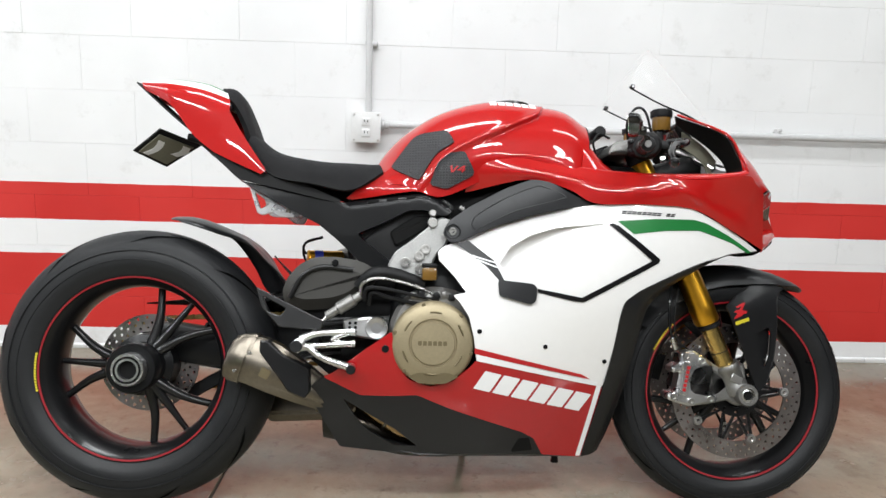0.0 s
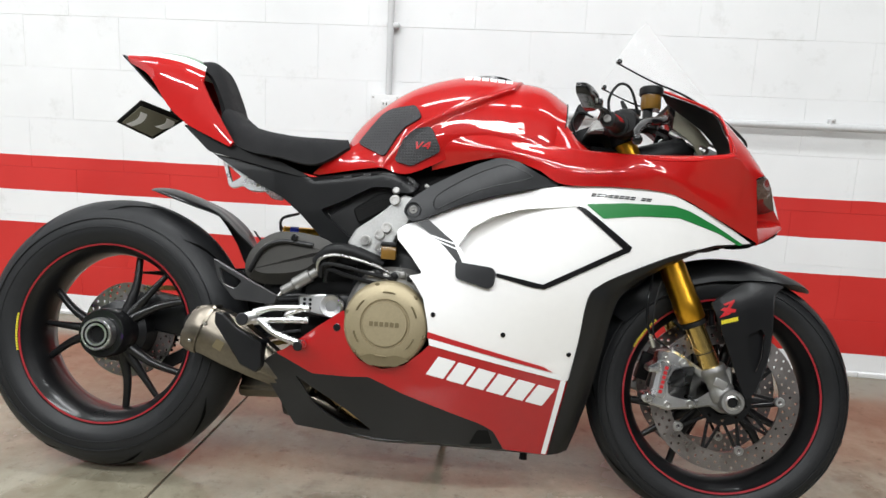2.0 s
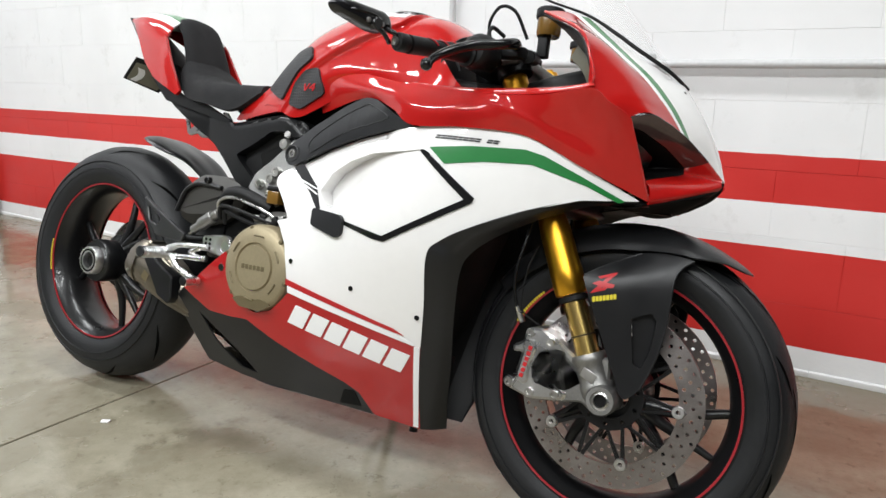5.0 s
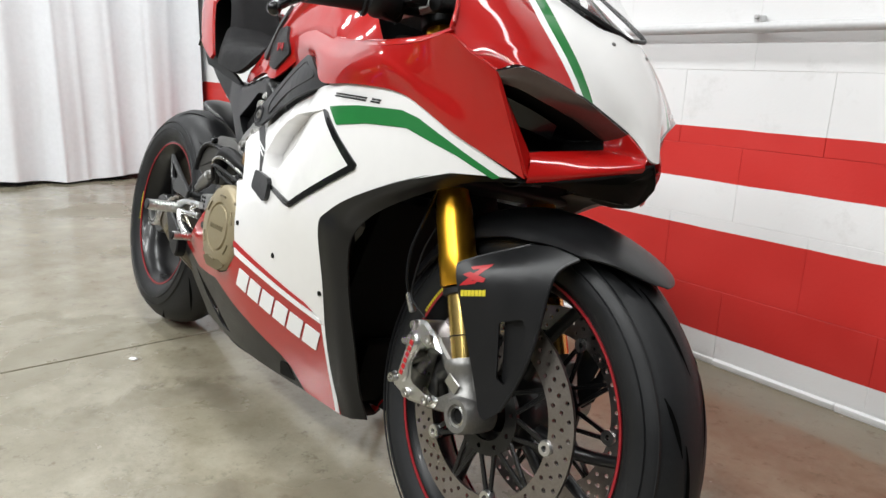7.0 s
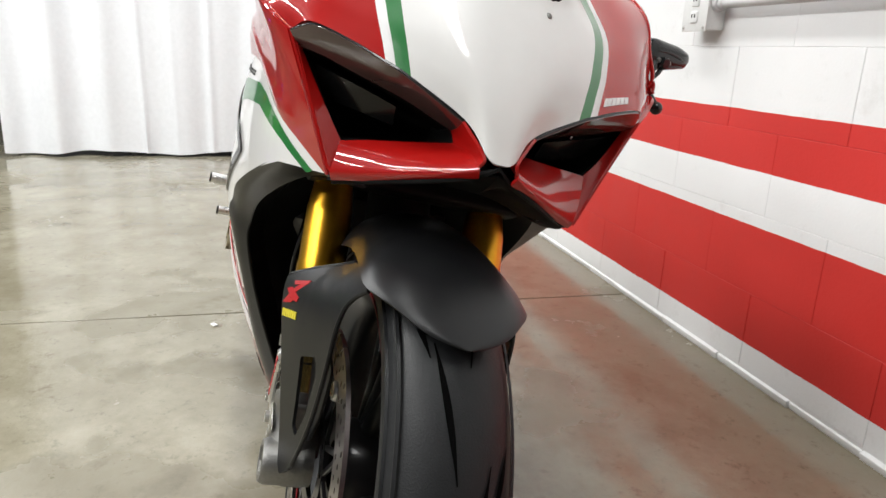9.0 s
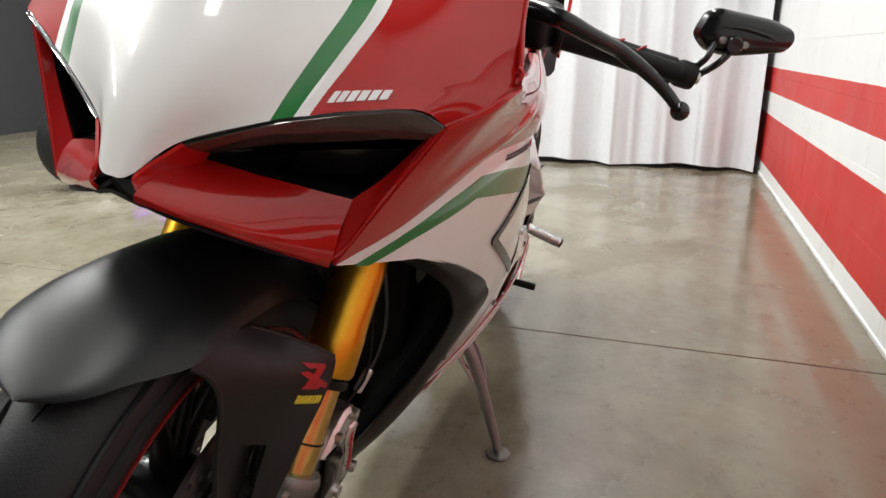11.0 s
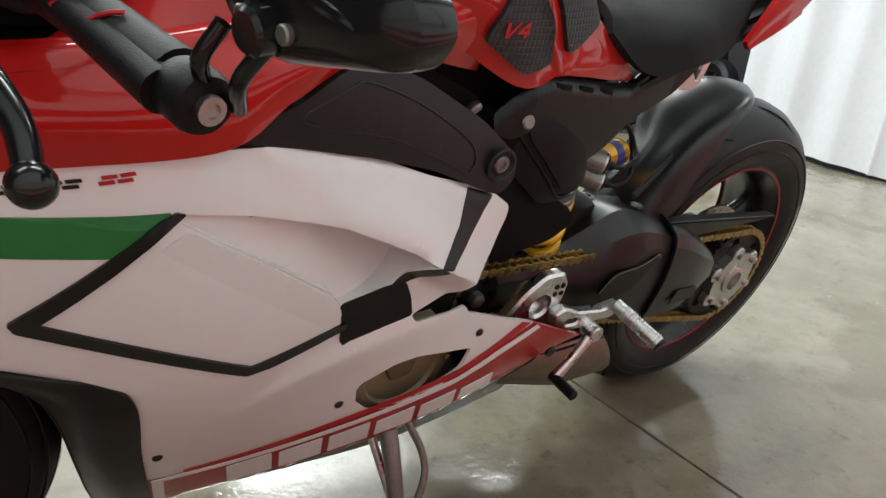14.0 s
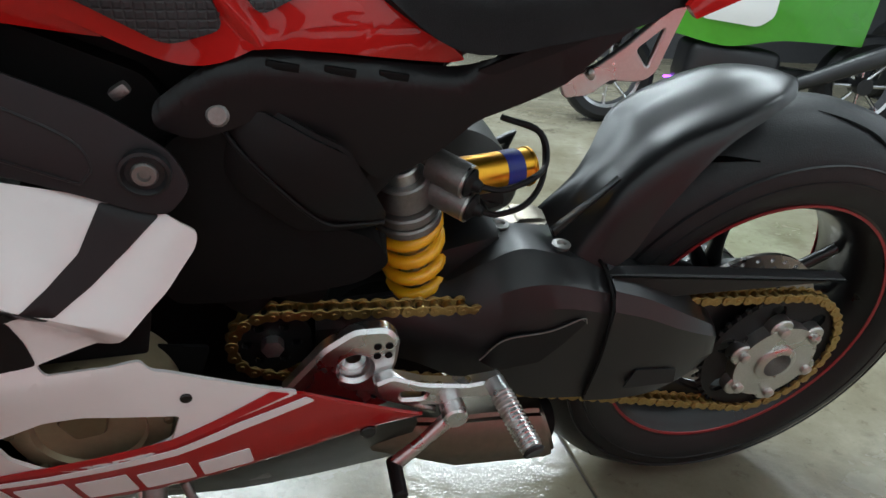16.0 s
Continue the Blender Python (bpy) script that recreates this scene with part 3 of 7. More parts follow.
def shelf(x, z):
    """The fairing's half width, rolling inwards along the frame cover."""
    top = float(np.interp(x, [.72, .764, .848, .925, 1.001, 1.03], [.640, .649, .687, .711, .729, .735]))
    k = max(0, min(1, (z - top + .040) / .040)) * max(0, min(1, (1.06 - x) / .06))
    return W(x, z) - .014 * k * k


def vane(x, z):
    """The left side's half width: above the scoop it leans out to a proud lower lip."""
    top = float(np.interp(x, [.72, .764, .848, .925, 1.001, 1.108], [.640, .649, .687, .711, .729, .745]))
    low = float(np.interp(x, [.73, .78, .8486, .878, .913, .958, .989, 1.05, 1.108], [.545, .556, .600, .618, .636, .658, .668, .684, .6945]))
    lean = float(np.interp(x, [.725, .78, .8486, .9, .958, .989, 1.05, 1.108], [0, .021, .036, .030, .021, .013, .004, 0]))
    k = (top - z) / (top - low) if z > low else 1 - (low - z) / .035
    roll = max(0, min(1, (z - top + .010) / .010)) * max(0, min(1, (1.06 - x) / .06))
    lip = max(0, 1 - (z - low) / .010) if z > low and .856 < x < 1.06 else 0
    crease = float(np.interp(x, [.76, .90, .98, 1.05], [.518, .507, .493, .452])) - z
    fold = float(np.interp(x, [.76, .80, .95, 1.06], [0, .006, .006, 0])) * math.exp(-(crease / (.010 if crease < 0 else .035)) ** 2)
    return W(x, z) + fold + lean * max(0, min(1, k)) - .005 * roll * roll - .12 * lean * lip * lip


def tuck(x, z):
    """The left side's lower half width: it folds inwards under the maker's mark."""
    under = float(np.interp(x, [.50, .58, .70, .85, 1.02, 1.10], [.392, .384, .350, .300, .252, .215])) - z
    return W(x, z) - min(.042, .60 * max(0, under))


def sink(x, z):
    """Depth of the scoop: grows from its front tip rearwards and up under the shelf."""
    t = max(0, min(1, (1.105 - x) / 0.22))
    u = max(0, min(1, (z - (.555 + (x - .94) * .80)) / .10))
    u = u * u * (3 - 2 * u)
    return -.003 - .034 * t * t * (3 - 2 * t) * (.25 + .75 * u)


def letters(name, x0, z0, x1, z1, h, n, lean, material, parent, field, side, gap=0.2, off=0.0015, r=0.002):
    """A row of slanted bars as wide as the letters of a mark."""
    dx, dz = (x1 - x0) / n, (z1 - z0) / n
    ln = math.hypot(dx, dz)
    ux, uz = dx / ln, dz / ln
    for k in range(n):
        a = ln * k
        b = a + ln * (1 - gap)
        q = []
        top = h if isinstance(h, float) else h[0] + (h[1] - h[0]) * k / (n - 1)
        for s, v in ((a, 0), (b, 0), (b + lean, top), (a + lean, top)):
            q.append((x0 + ux * s - uz * v, z0 + uz * s + ux * v))
        part(name, panel(q, field, side, 0.001, r=r, off=off), material, parent)


for s in (-1, 1):
    fairing = part("side_fairing", panel(FAIR if s < 0 else FAIR_L, shelf if s < 0 else vane, s, 0.004, holes=[SCOOP] if s < 0 else [SCOOP_L, CASE_HOLE], step=.025 if s < 0 else .008), WHITE, bike, "white lacquered side fairing")
    hole = SCOOP if s < 0 else SCOOP_L
    part("scoop", panel(hole, lambda x, z: W(x, z) + sink(x, z), s, 0.003, r=0.002, step=.012), WHITE, fairing)
    ring = rounded(hole, 0.0042)
    side = W if s < 0 else vane
    part("scoop_wall", grid_bm([[(x, s * ((1 - k) * (side(x, z) - .001) + k * (W(x, z) + sink(x, z) - .004)), z) for x, z in ring + ring[:1]] for k in (0, .5, 1)], .001, flip=s > 0), WHITE, fairing)
    part("stripe", panel(STRIPE if s < 0 else STRIPE_L, W, s, 0.001, off=0.0012, r=0.003), GREEN, fairing, "green stripe")
    part("vane_trim", panel(TRIM, W, s, 0.004, off=0.003, r=0.002), BLACKG, fairing, "black vane outline")
    # Left block is a flat black sheet; the shade of a recess as colour.
    part("vent_block", panel(BLOCKV if s < 0 else BLOCK_L, W, s, 0.014, off=0.009 if s < 0 else 0.0012, r=0.008 if s < 0 else 0.004), GREY if s < 0 else BLACK, fairing, "vent block: grey cap right, black recess sheet left")
    if s > 0:
        part("vane_plate", panel([(1.098, .681), (1.069, .659), (1.018, .623), (.966, .583), (.951, .565), (.948, .549), (1.040, .5305), (1.196, .613)], W, s, 0.007, r=.009, step=.010, off=lambda x, z: -.0022 + .0055 * max(0, 1 - max(0, .567 + (x - .952) * .78 - z) / .055)), WHITE, fairing, "white plate with a raised edge")
    if s < 0:
        part("black_flash", panel([(.757, .644), (.783, .653), (.843, .606), (.866, .562), (.856, .560), (.825, .593)], W, s, 0.001, off=0.0012, r=0.002), LOGOB, fairing, "black flash")
        for k in (0, 1):
            o = k * 0.011
            part("pin_line", panel([(.792 + o, .619 - o * .8), (.846 + o * .4, .603 - o), (.846 + o * .4, .600 - o), (.795 + o, .614 - o * .8)], W, s, 0.001, off=0.0020, r=0.001), LOGOW, fairing)
    else:
        part("black_flash", panel([(.7915, .6575), (.751, .6425), (.7741, .6222), (.8012, .6018), (.8235, .5900), (.838, .5830), (.8522, .5770), (.8664, .5690), (.8863, .5705), (.8855, .5725), (.8700, .5845), (.8605, .5920), (.8470, .5980), (.8288, .6092), (.8079, .626)], vane, s, 0.001, off=0.0012, r=0.002, step=.008), LOGOB, fairing, "black flash")
    for x, z in ((.811, .445), (.964, .412), (1.109, .378)) if s < 0 else ((.746, .471), (.924, .412), (1.110, .383)):
        y = s * W(x, z)
        part("screw", rod((x, y - s * 0.004, z), (x, y + s * 0.002, z), 0.0055, 12, 0.001), BLACKG, fairing)
    mark = [(1.129, .7195, 1.222, .7165, 8, LOGOB), (1.233, .7162, 1.256, .7155, 2, LOGOB)] if s < 0 else [(1.262, .7215, 1.168, .7245, 8, LOGOB), (1.158, .7248, 1.134, .7255, 2, LOGOR)]
    for x0, z0, x1, z1, n, m in mark:
        for up in (0, .0040):
            letters("model_mark", x0 + s * up * -.5, z0 + up, x1 + s * up * -.5, z1 + up, .0025 * -s, n, .0008 * -s, m, fairing, W, s, 0.16, r=.0004)

    if s > 0:
        # Added near-black sheets put shade behind the slot and the case opening.
        part("slot_shadow", panel([(.872, .548), (.868, .506), (.775, .506), (.768, .545), (.790, .565)], lambda x, z: W(x, z) - .022, s, .003, r=.004), DARK, fairing)
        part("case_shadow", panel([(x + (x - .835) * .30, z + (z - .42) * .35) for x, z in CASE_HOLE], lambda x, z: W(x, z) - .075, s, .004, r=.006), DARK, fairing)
    lower = part("lower_fairing", panel(LOWER if s < 0 else LOWER_L, W if s < 0 else tuck, s, 0.004, step=.025 if s < 0 else .010), REDM, bike, "red lower fairing")
    part("white_line", panel(WHITE_LINE if s < 0 else [(1.098, .318), (1.098, .309), (.888, .360), (.762, .394), (.700, .422), (.632, .446), (.640, .453), (.704, .432), (.762, .404), (.888, .369)], W, s, 0.001, off=0.0022, r=0.002), LOGOW, lower, "white line")
    part("red_line", panel([(.801, .407), (1.057, .346), (1.079, .334), (1.05, .340), (.801, .394)] if s < 0 else [(1.079, .332), (.888, .386), (.762, .420), (.710, .446), (.672, .466), (.655, .460), (.704, .439), (.762, .410), (.888, .376), (1.079, .326)], W, s, 0.001, off=0.0018, r=0.002), LOGOR, lower)
    if s < 0:
        letters("maker_mark", .802, .313, 1.068, .2525, .046, 6, .016, LOGOW, lower, W, s, 0.14, off=0.002)
    else:
        letters("maker_mark", 1.022, .265, .684, .3640, (-.053, -.027), 6, .004, LOGOW, lower, tuck, s, 0.14, off=0.002)
    part("edge_line", panel([(1.098, .317), (1.110, .315), (1.083, .131), (1.072, .132)], W if s < 0 else tuck, s, 0.001, off=0.0020, r=0.001), LOGOW, lower, "white edge line")
    x, z = (.600, .401) if s < 0 else (.575, .375)
    part("screw", rod((x, s * (W(x, z) - 0.004), z), (x, s * (W(x, z) + 0.002), z), 0.0085, 14, 0.001), BLACKG, lower)
    belly = part("belly_pan", panel(BELLY if s < 0 else [(.527, .343), (.555, .303), (.65, .308), (.757, .298), (.926, .202), (.957, .185), (.984, .139), (.897, .144), (.786, .147), (.624, .148), (.50, .159), (.50, .30)], W if s < 0 else tuck, s, 0.004, step=.025 if s < 0 else .012, holes=[HOLE] if s < 0 else [], off=-0.001), CARBON, bike, "matte black carbon belly pan")
    part("vent_slot", panel([(.921, .184), (.946, .186), (.957, .153), (.905, .150)], W if s < 0 else tuck, s, 0.002, off=0.0006, r=0.003, step=.5), DARK, belly)

    cover = part("frame_cover", panel(COVER_FRAME, lambda x, z: W(x, z) - 0.004 + 0.012 * math.exp(-((z - .66 - (x - .73) * .45) / .05) ** 2), s, 0.006, r=0.012), GREY, bike, "dark grey frame cover")
    y = s * (0.178 if s < 0 else 0.182)
    bx, bz = (.748, .672) if s < 0 else (.756, .683)
    part("bolt_recess", lathe([(0.019, 0), (0.019, s * 0.006), (0.0165, s * 0.007), (0.014, s * 0.003), (0, s * 0.003)], (bx, y - s * 0.003, bz), n=28), GREY, cover)
    part("frame_bolt", lathe([(0.010, 0), (0.010, s * 0.005), (0.0085, s * 0.007), (0.0050, s * 0.007), (0.0042, s * 0.004), (0, s * 0.004)], (bx, y - s * 0.003, bz), n=24), CASTING, cover, "grey steel frame bolt")

    # dark lip of the fairing round the front wheel: turns inwards behind it
    outer = [(1.494, .140, .645), (1.403, .184, .635), (1.324, .205, .609), (1.226, .222, .567), (1.160, .222, .532), (1.137, .222, .500), (1.126, .186, .400), (1.112, .150, .300), (1.098, .108, .210), (1.086, .062, .128)]
    inner = [(1.500, .100, .640), (1.420, .135, .632), (1.345, .165, .602), (1.262, .188, .556), (1.213, .192, .515), (1.196, .190, .475), (1.182, .160, .385), (1.168, .118, .290), (1.150, .078, .205), (1.134, .035, .137)]
    deep = [(1.40, .090, .640), (1.33, .125, .625), (1.27, .150, .595), (1.19, .165, .55), (1.14, .168, .51), (1.12, .165, .47), (1.10, .135, .385), (1.09, .095, .29), (1.085, .055, .205), (1.08, .02, .14)]
    g = patch([mir(outer, s), mir([tuple((a + b) / 2 + c for a, b, c in zip(p, q, (.004, .006, 0))) for p, q in zip(outer, inner)], s), mir(inner, s)], 54, 10)
    part("wheel_arch_lip", grid_bm(g, 0.003, flip=s > 0), CARBON, fairing, "matte black inner lip")
    g = patch([mir(inner, s), mir(deep, s)], 54, 4)
    part("duct_wall", grid_bm(g, 0.002, flip=s > 0), BLACK, fairing)
    # Near-black sheet added to close the duct where the floor showed through.
    part("duct_filler", grid_bm(patch([mir(deep[2:], s), mir([(1.06, .02, .60), (1.05, .02, .55), (1.045, .02, .51), (1.04, .02, .47), (1.035, .015, .385), (1.03, .01, .29), (1.03, .01, .205), (1.03, .0, .14)], s)], 30, 4), 0.002, flip=s > 0), DARK, fairing)
    part("cover_line", tube([(x, s * (W(x, z) - .0005 + 0.012 * math.exp(-((z - .66 - (x - .73) * .45) / .05) ** 2) - .0034), z) for x, z in ((.800, .676), (.792, .690), (.807, .714), (.873, .754), (.937, .780), (.960, .778), (1.003, .758), (.985, .748), (.893, .722), (.800, .676))], .0013, 6, segs=70), GREY, cover)

# radiator behind the front wheel, keel and engine mass inside the fairings
rad = part("radiator", box(0.05, 0.22, 0.32, pose(1.085, 0, .42, 0, 18, 0), 0.008), DARK, bike, "black radiator")
part("oil_cooler", box(0.035, 0.080, 0.13, pose(1.070, 0, .215, 0, 10, 0), 0.006), DARK, bike, "black oil cooler")
part("keel", grid_bm(patch([[(.45, -.10, .24), (.45, -.05, .17), (.45, 0, .165), (.45, .035, .17), (.45, .075, .24)], [(.65, -.118, .15), (.65, -.05, .125), (.65, 0, .12), (.65, .035, .125), (.65, .075, .15)],
                           [(.85, -.105, .146), (.85, -.05, .125), (.85, 0, .12), (.85, .035, .125), (.85, .070, .146)], [(1.08, -.06, .13), (1.08, -.03, .12), (1.08, 0, .12), (1.08, .02, .12), (1.08, .035, .13)]], 12, 16), 0.004), CARBON, bike)
part("drain_spout", turned([(0, 0), (0.007, 0), (0.010, -0.03), (0.007, -0.03), (0, -0.02)], pose(1.035, 0, .128)), BLACK, bike)

# red upper side: tank shoulder running into the nose
SIDE_TOP = [(.78, .146, .876), (.92, .168, .846), (1.03, .194, .822), (1.12, .214, .808), (1.22, .230, .801), (1.33, .236, .803), (1.413, .2440, .8150), (1.443, .2285, .796), (1.472, .203, .778)]
SIDE_MID = [(.78, .146, .825), (.92, .180, .817), (1.02, .208, .798), (1.10, .226, .776), (1.2, .236, .772), (1.32, .230, .768), (1.42, .212, .755), (1.453, .195, .738), (1.488, .172, .715)]
SIDE_BOT = [(.78, .130, .770), (.925, .174, .800), (1.012, .206, .774), (1.071, .222, .742), (1.19, .230, .742), (1.303, .217, .735), (1.40, .192, .693), (1.450, .169, .671), (1.505, .140, .648)]
SILL = [(1.05, .186, .826), (1.12, .203, .818), (1.22, .216, .813), (1.33, .223, .815), (1.400, .232, .820), (1.418, .2405, .832)]


def side_skin(s):
    """The upper side with a soft ridge that drops from the sill to the white border."""
    low = SIDE_BOT if s < 0 else SIDE_BOT[:4] + [(x, W(x, z) + .0005, z) for x, z in ((1.19, .7415), (1.317, .7365), (1.400, .7045), (1.4500, .6735))] + [(1.505, .140, .648)]
    g = patch([mir(SIDE_TOP, s), mir(SIDE_MID, s), mir(low, s)], 90, 24)
    for j, row in enumerate(g):
        for i, (x, y, z) in enumerate(row):
            at_v = float(np.interp(x, [1.18, 1.23, 1.28, 1.34, 1.45], [.02, .16, .52, .84, .90]))
            on = float(np.interp(x, [1.20, 1.31, 1.40, 1.46], [0, 1, 1, 0]))
            row[i] = (x, y + s * on * (.0034 * math.exp(-((j / 24 - at_v) / .13) ** 2) - .002 * math.sin(math.pi * j / 24)), z)
    return g


for s in (-1, 1):
    part("upper_side_fairing", grid_bm(side_skin(s), 0.004, flip=s > 0), RED, bike, "glossy red upper side fairing")
    part("opening_sill", grid_bm(patch([mir([SIDE_TOP[k] for k in (2, 3, 4, 5, 6)] + [(1.4175, .2435, .8215)], s), mir([tuple((a + b) / 2 + c for a, b, c in zip(p, q, (0, .002, .0025))) for p, q in zip([SIDE_TOP[k] for k in (2, 3, 4, 5, 6)] + [(1.4175, .2435, .8215)], SILL)], s), mir(SILL, s)], 50, 6), 0.003, flip=s < 0), RED, bike, "red sill of the cockpit opening")

    wing = part("tank_wing", grid_bm(patch([mir([(1.055, .146, .905), (1.080, .147, .880), (1.105, .150, .850), (1.135, .158, .826), (1.174, .176, .806)], s), mir([(1.055, .166, .868), (1.080, .168, .850), (1.105, .172, .834), (1.135, .178, .818), (1.176, .188, .804)], s),
                                            mir([(1.045, .186, .820), (1.075, .192, .812), (1.105, .198, .808), (1.140, .204, .805), (1.178, .206, .802)], s)], 20, 12), 0.004, flip=s < 0), RED, bike, "glossy red wing between tank and cockpit opening")
    part("wing_slot", tube(mir([(1.062, .2085, .803), (1.080, .204, .797), (1.096, .199, .794)], s), [.0015, .0035, .0012], 8), DARK, wing)

# nose: rows from the screen down to the lamp edge, each from the middle outwards
NOSE = [[(1.400, 0, .985), (1.392, .028, .985), (1.376, .055, .984), (1.340, .090, .978), (1.329, .105, .977), (1.320, .115, .977), (1.305, .139, .975), (1.283, .164, .968)],
        [(1.462, 0, .930), (1.459, .030, .929), (1.448, .065, .922), (1.428, .100, .904), (1.420, .116, .903), (1.414, .126, .903), (1.402, .174, .909), (1.375, .2195, .915)],
        [(1.514, 0, .872), (1.511, .030, .871), (1.502, .065, .865), (1.482, .112, .858), (1.474, .127, .857), (1.468, .137, .857), (1.447, .187, .860), (1.403, .234, .864)],
        [(1.554, 0, .815), (1.551, .028, .815), (1.542, .060, .814), (1.519, .105, .815), (1.511, .120, .816), (1.505, .130, .817), (1.472, .194, .819), (1.413, .2440, .815)],
        [(1.584, 0, .760), (1.581, .022, .762), (1.567, .047, .772), (1.538, .097, .785), (1.530, .112, .789), (1.525, .122, .791), (1.487, .187, .803), (1.443, .2285, .796)],
        [(1.604, 0, .704), (1.600, .014, .708), (1.577, .036, .735), (1.550, .091, .762), (1.543, .106, .768), (1.538, .116, .771), (1.500, .183, .789), (1.472, .203, .778)]]
NOSE = [both(r) for r in NOSE]


def nose_shield(nu, nv):
    """The white middle of the nose, cut off at the top along the foot of the screen."""
    full = patch(NOSE, nu, 200, 4 / 14, 10 / 14)
    cut = [.40 * (1 - abs(2 * i / nu - 1) ** 5) for i in range(nu + 1)]
    return [[full[int(round(200 * (c + (1 - c) * j / nv)))][i] for i, c in enumerate(cut)] for j in range(nv + 1)]


nose = part("nose_fairing", grid_bm(nose_shield(48, 50), 0.004, flip=True), WHITE, bike, "white nose fairing")
for a, b, m, nm in ((0, 2, RED, "red_cheek"), (2, 3, LOGOW, "white_border"), (3, 4, GREEN, "green_band")):
    for q, r in ((a, b), (14 - b, 14 - a)):
        part(nm, grid_bm(patch(NOSE, 16 if nm == "red_cheek" else 4, 50, q / 14, r / 14), 0.004, flip=True), m, nose, {"red_cheek": "glossy red cheek"}.get(nm, ""))
for s in (-1, 1):
    part("cheek_crease", tube(mir([(1.411, .2425, .8155), (1.443, .2275, .7955), (1.472, .202, .7775)], s), .0020, 10, segs=20), RED, nose)
    part("nose_screw", rod((1.505, s * .040, .848), (1.523, s * .040, .8545), 0.0038, 12), CASTING, nose)
# small mark on the left cheek: six upright bars
for k in range(6):
    u = 12.12 + k * .094
    g = patch(NOSE, 2, 2, u / 14, (u + .074) / 14, .815 - .001 * k, .905 - .001 * k)
    part("maker_mark", grid_bm([[(x + .0006, y + .0006, z + .0008) for x, y, z in row] for row in g], 0.001, flip=True), LOGOW, nose)

# lamp mouths: smoked lens strip under the brow, dark throat, red lower lip
for s in (-1, 1):
    brow = [(1.472, .202, .777), (1.500, .182, .787), (1.521, .148, .780), (1.538, .116, .770), (1.550, .091, .761), (1.576, .037, .735)]
    low = [(1.468, .194, .766), (1.486, .169, .763), (1.500, .138, .755), (1.512, .110, .748), (1.521, .080, .740), (1.537, .034, .723)]
    lens = part("headlight", grid_bm(patch([mir(brow, s), mir([tuple((a + b) / 2 + c for a, b, c in zip(p, q, (.003, .0, .0))) for p, q in zip(brow, low)], s), mir(low, s)], 30, 8), 0.003, flip=s > 0), LENS, bike, "smoked headlight strip under the brow")
    part("lamp_rim", tube(mir(low, s), 0.0026, 8), BLACKG, lens)
    part("brow_rim", tube(mir([(x - .001, y, z - .001) for x, y, z in brow], s), 0.0024, 8), BLACKG, lens)
    back = [(1.405, .165, .752), (1.410, .140, .748), (1.415, .118, .742), (1.42, .095, .735), (1.435, .070, .725), (1.47, .037, .716)]
    inb = [(1.43, .145, .700), (1.43, .12, .700), (1.44, .095, .700), (1.45, .07, .700), (1.46, .052, .698), (1.48, .034, .70)]
    lipin = [(1.491, .143, .702), (1.502, .117, .7035), (1.511, .093, .705), (1.520, .070, .7065), (1.528, .047, .709), (1.535, .027, .711)]
    if s < 0:
        lipin = [(1.494, .134, .681), (1.503, .112, .687), (1.512, .090, .692), (1.521, .068, .697), (1.529, .046, .702), (1.536, .027, .707)]
        inb = [(x, y, z - .012) for x, y, z in inb]
    lip = [(1.506, .139, .652), (1.527, .112, .661), (1.548, .088, .670), (1.567, .064, .679), (1.585, .040, .688), (1.599, .019, .697)]
    # Throat and its added closing sheets: depth shade put into near-black colour.
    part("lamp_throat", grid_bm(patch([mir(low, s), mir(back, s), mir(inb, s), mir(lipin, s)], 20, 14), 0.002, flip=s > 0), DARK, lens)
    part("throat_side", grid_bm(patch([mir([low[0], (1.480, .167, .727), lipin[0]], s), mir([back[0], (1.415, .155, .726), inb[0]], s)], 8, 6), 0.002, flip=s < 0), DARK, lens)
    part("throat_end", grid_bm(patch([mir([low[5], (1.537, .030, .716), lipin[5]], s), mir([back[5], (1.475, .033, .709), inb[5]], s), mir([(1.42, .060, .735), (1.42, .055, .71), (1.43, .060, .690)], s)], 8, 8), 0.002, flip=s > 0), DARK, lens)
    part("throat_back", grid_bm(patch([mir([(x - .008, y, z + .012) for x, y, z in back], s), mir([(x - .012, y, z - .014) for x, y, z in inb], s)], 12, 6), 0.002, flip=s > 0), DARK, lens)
    part("inner_lens", grid_bm(patch([mir([(1.462, .172, .752), (1.478, .13, .742), (1.488, .085, .730)], s), mir([(1.452, .158, .722), (1.470, .12, .716), (1.480, .082, .710)], s)], 12, 6), 0.003, flip=s > 0), BLACKG, lens)
    part("lower_lip", grid_bm(patch([mir(lipin, s), mir([tuple((a + b) / 2 + c for a, b, c in zip(p, q, (.003, .0, .003))) for p, q in zip(lipin, lip)], s), mir(lip, s), mir([(x - .003, y - .003, z - .008) for x, y, z in lip], s)], 24, 12), 0.003, flip=s > 0), RED, bike, "red lower lip of the lamp mouth")
    part("lip_cheek", grid_bm(patch([mir([(1.576, .037, .735), (1.599, .016, .709), (1.600, .018, .697)], s), mir([(1.537, .034, .723), (1.537, .030, .716), (1.536, .027, .707)], s)], 8, 5), 0.003, flip=s > 0), RED, bike)
    part("outer_jaw", grid_bm(patch([mir([(1.472, .203, .778), (1.488, .172, .715), (1.505, .140, .649)], s), mir([(1.468, .194, .766), (1.480, .167, .727), lipin[0]], s)], 10, 4), 0.003, flip=s < 0), RED, bike)
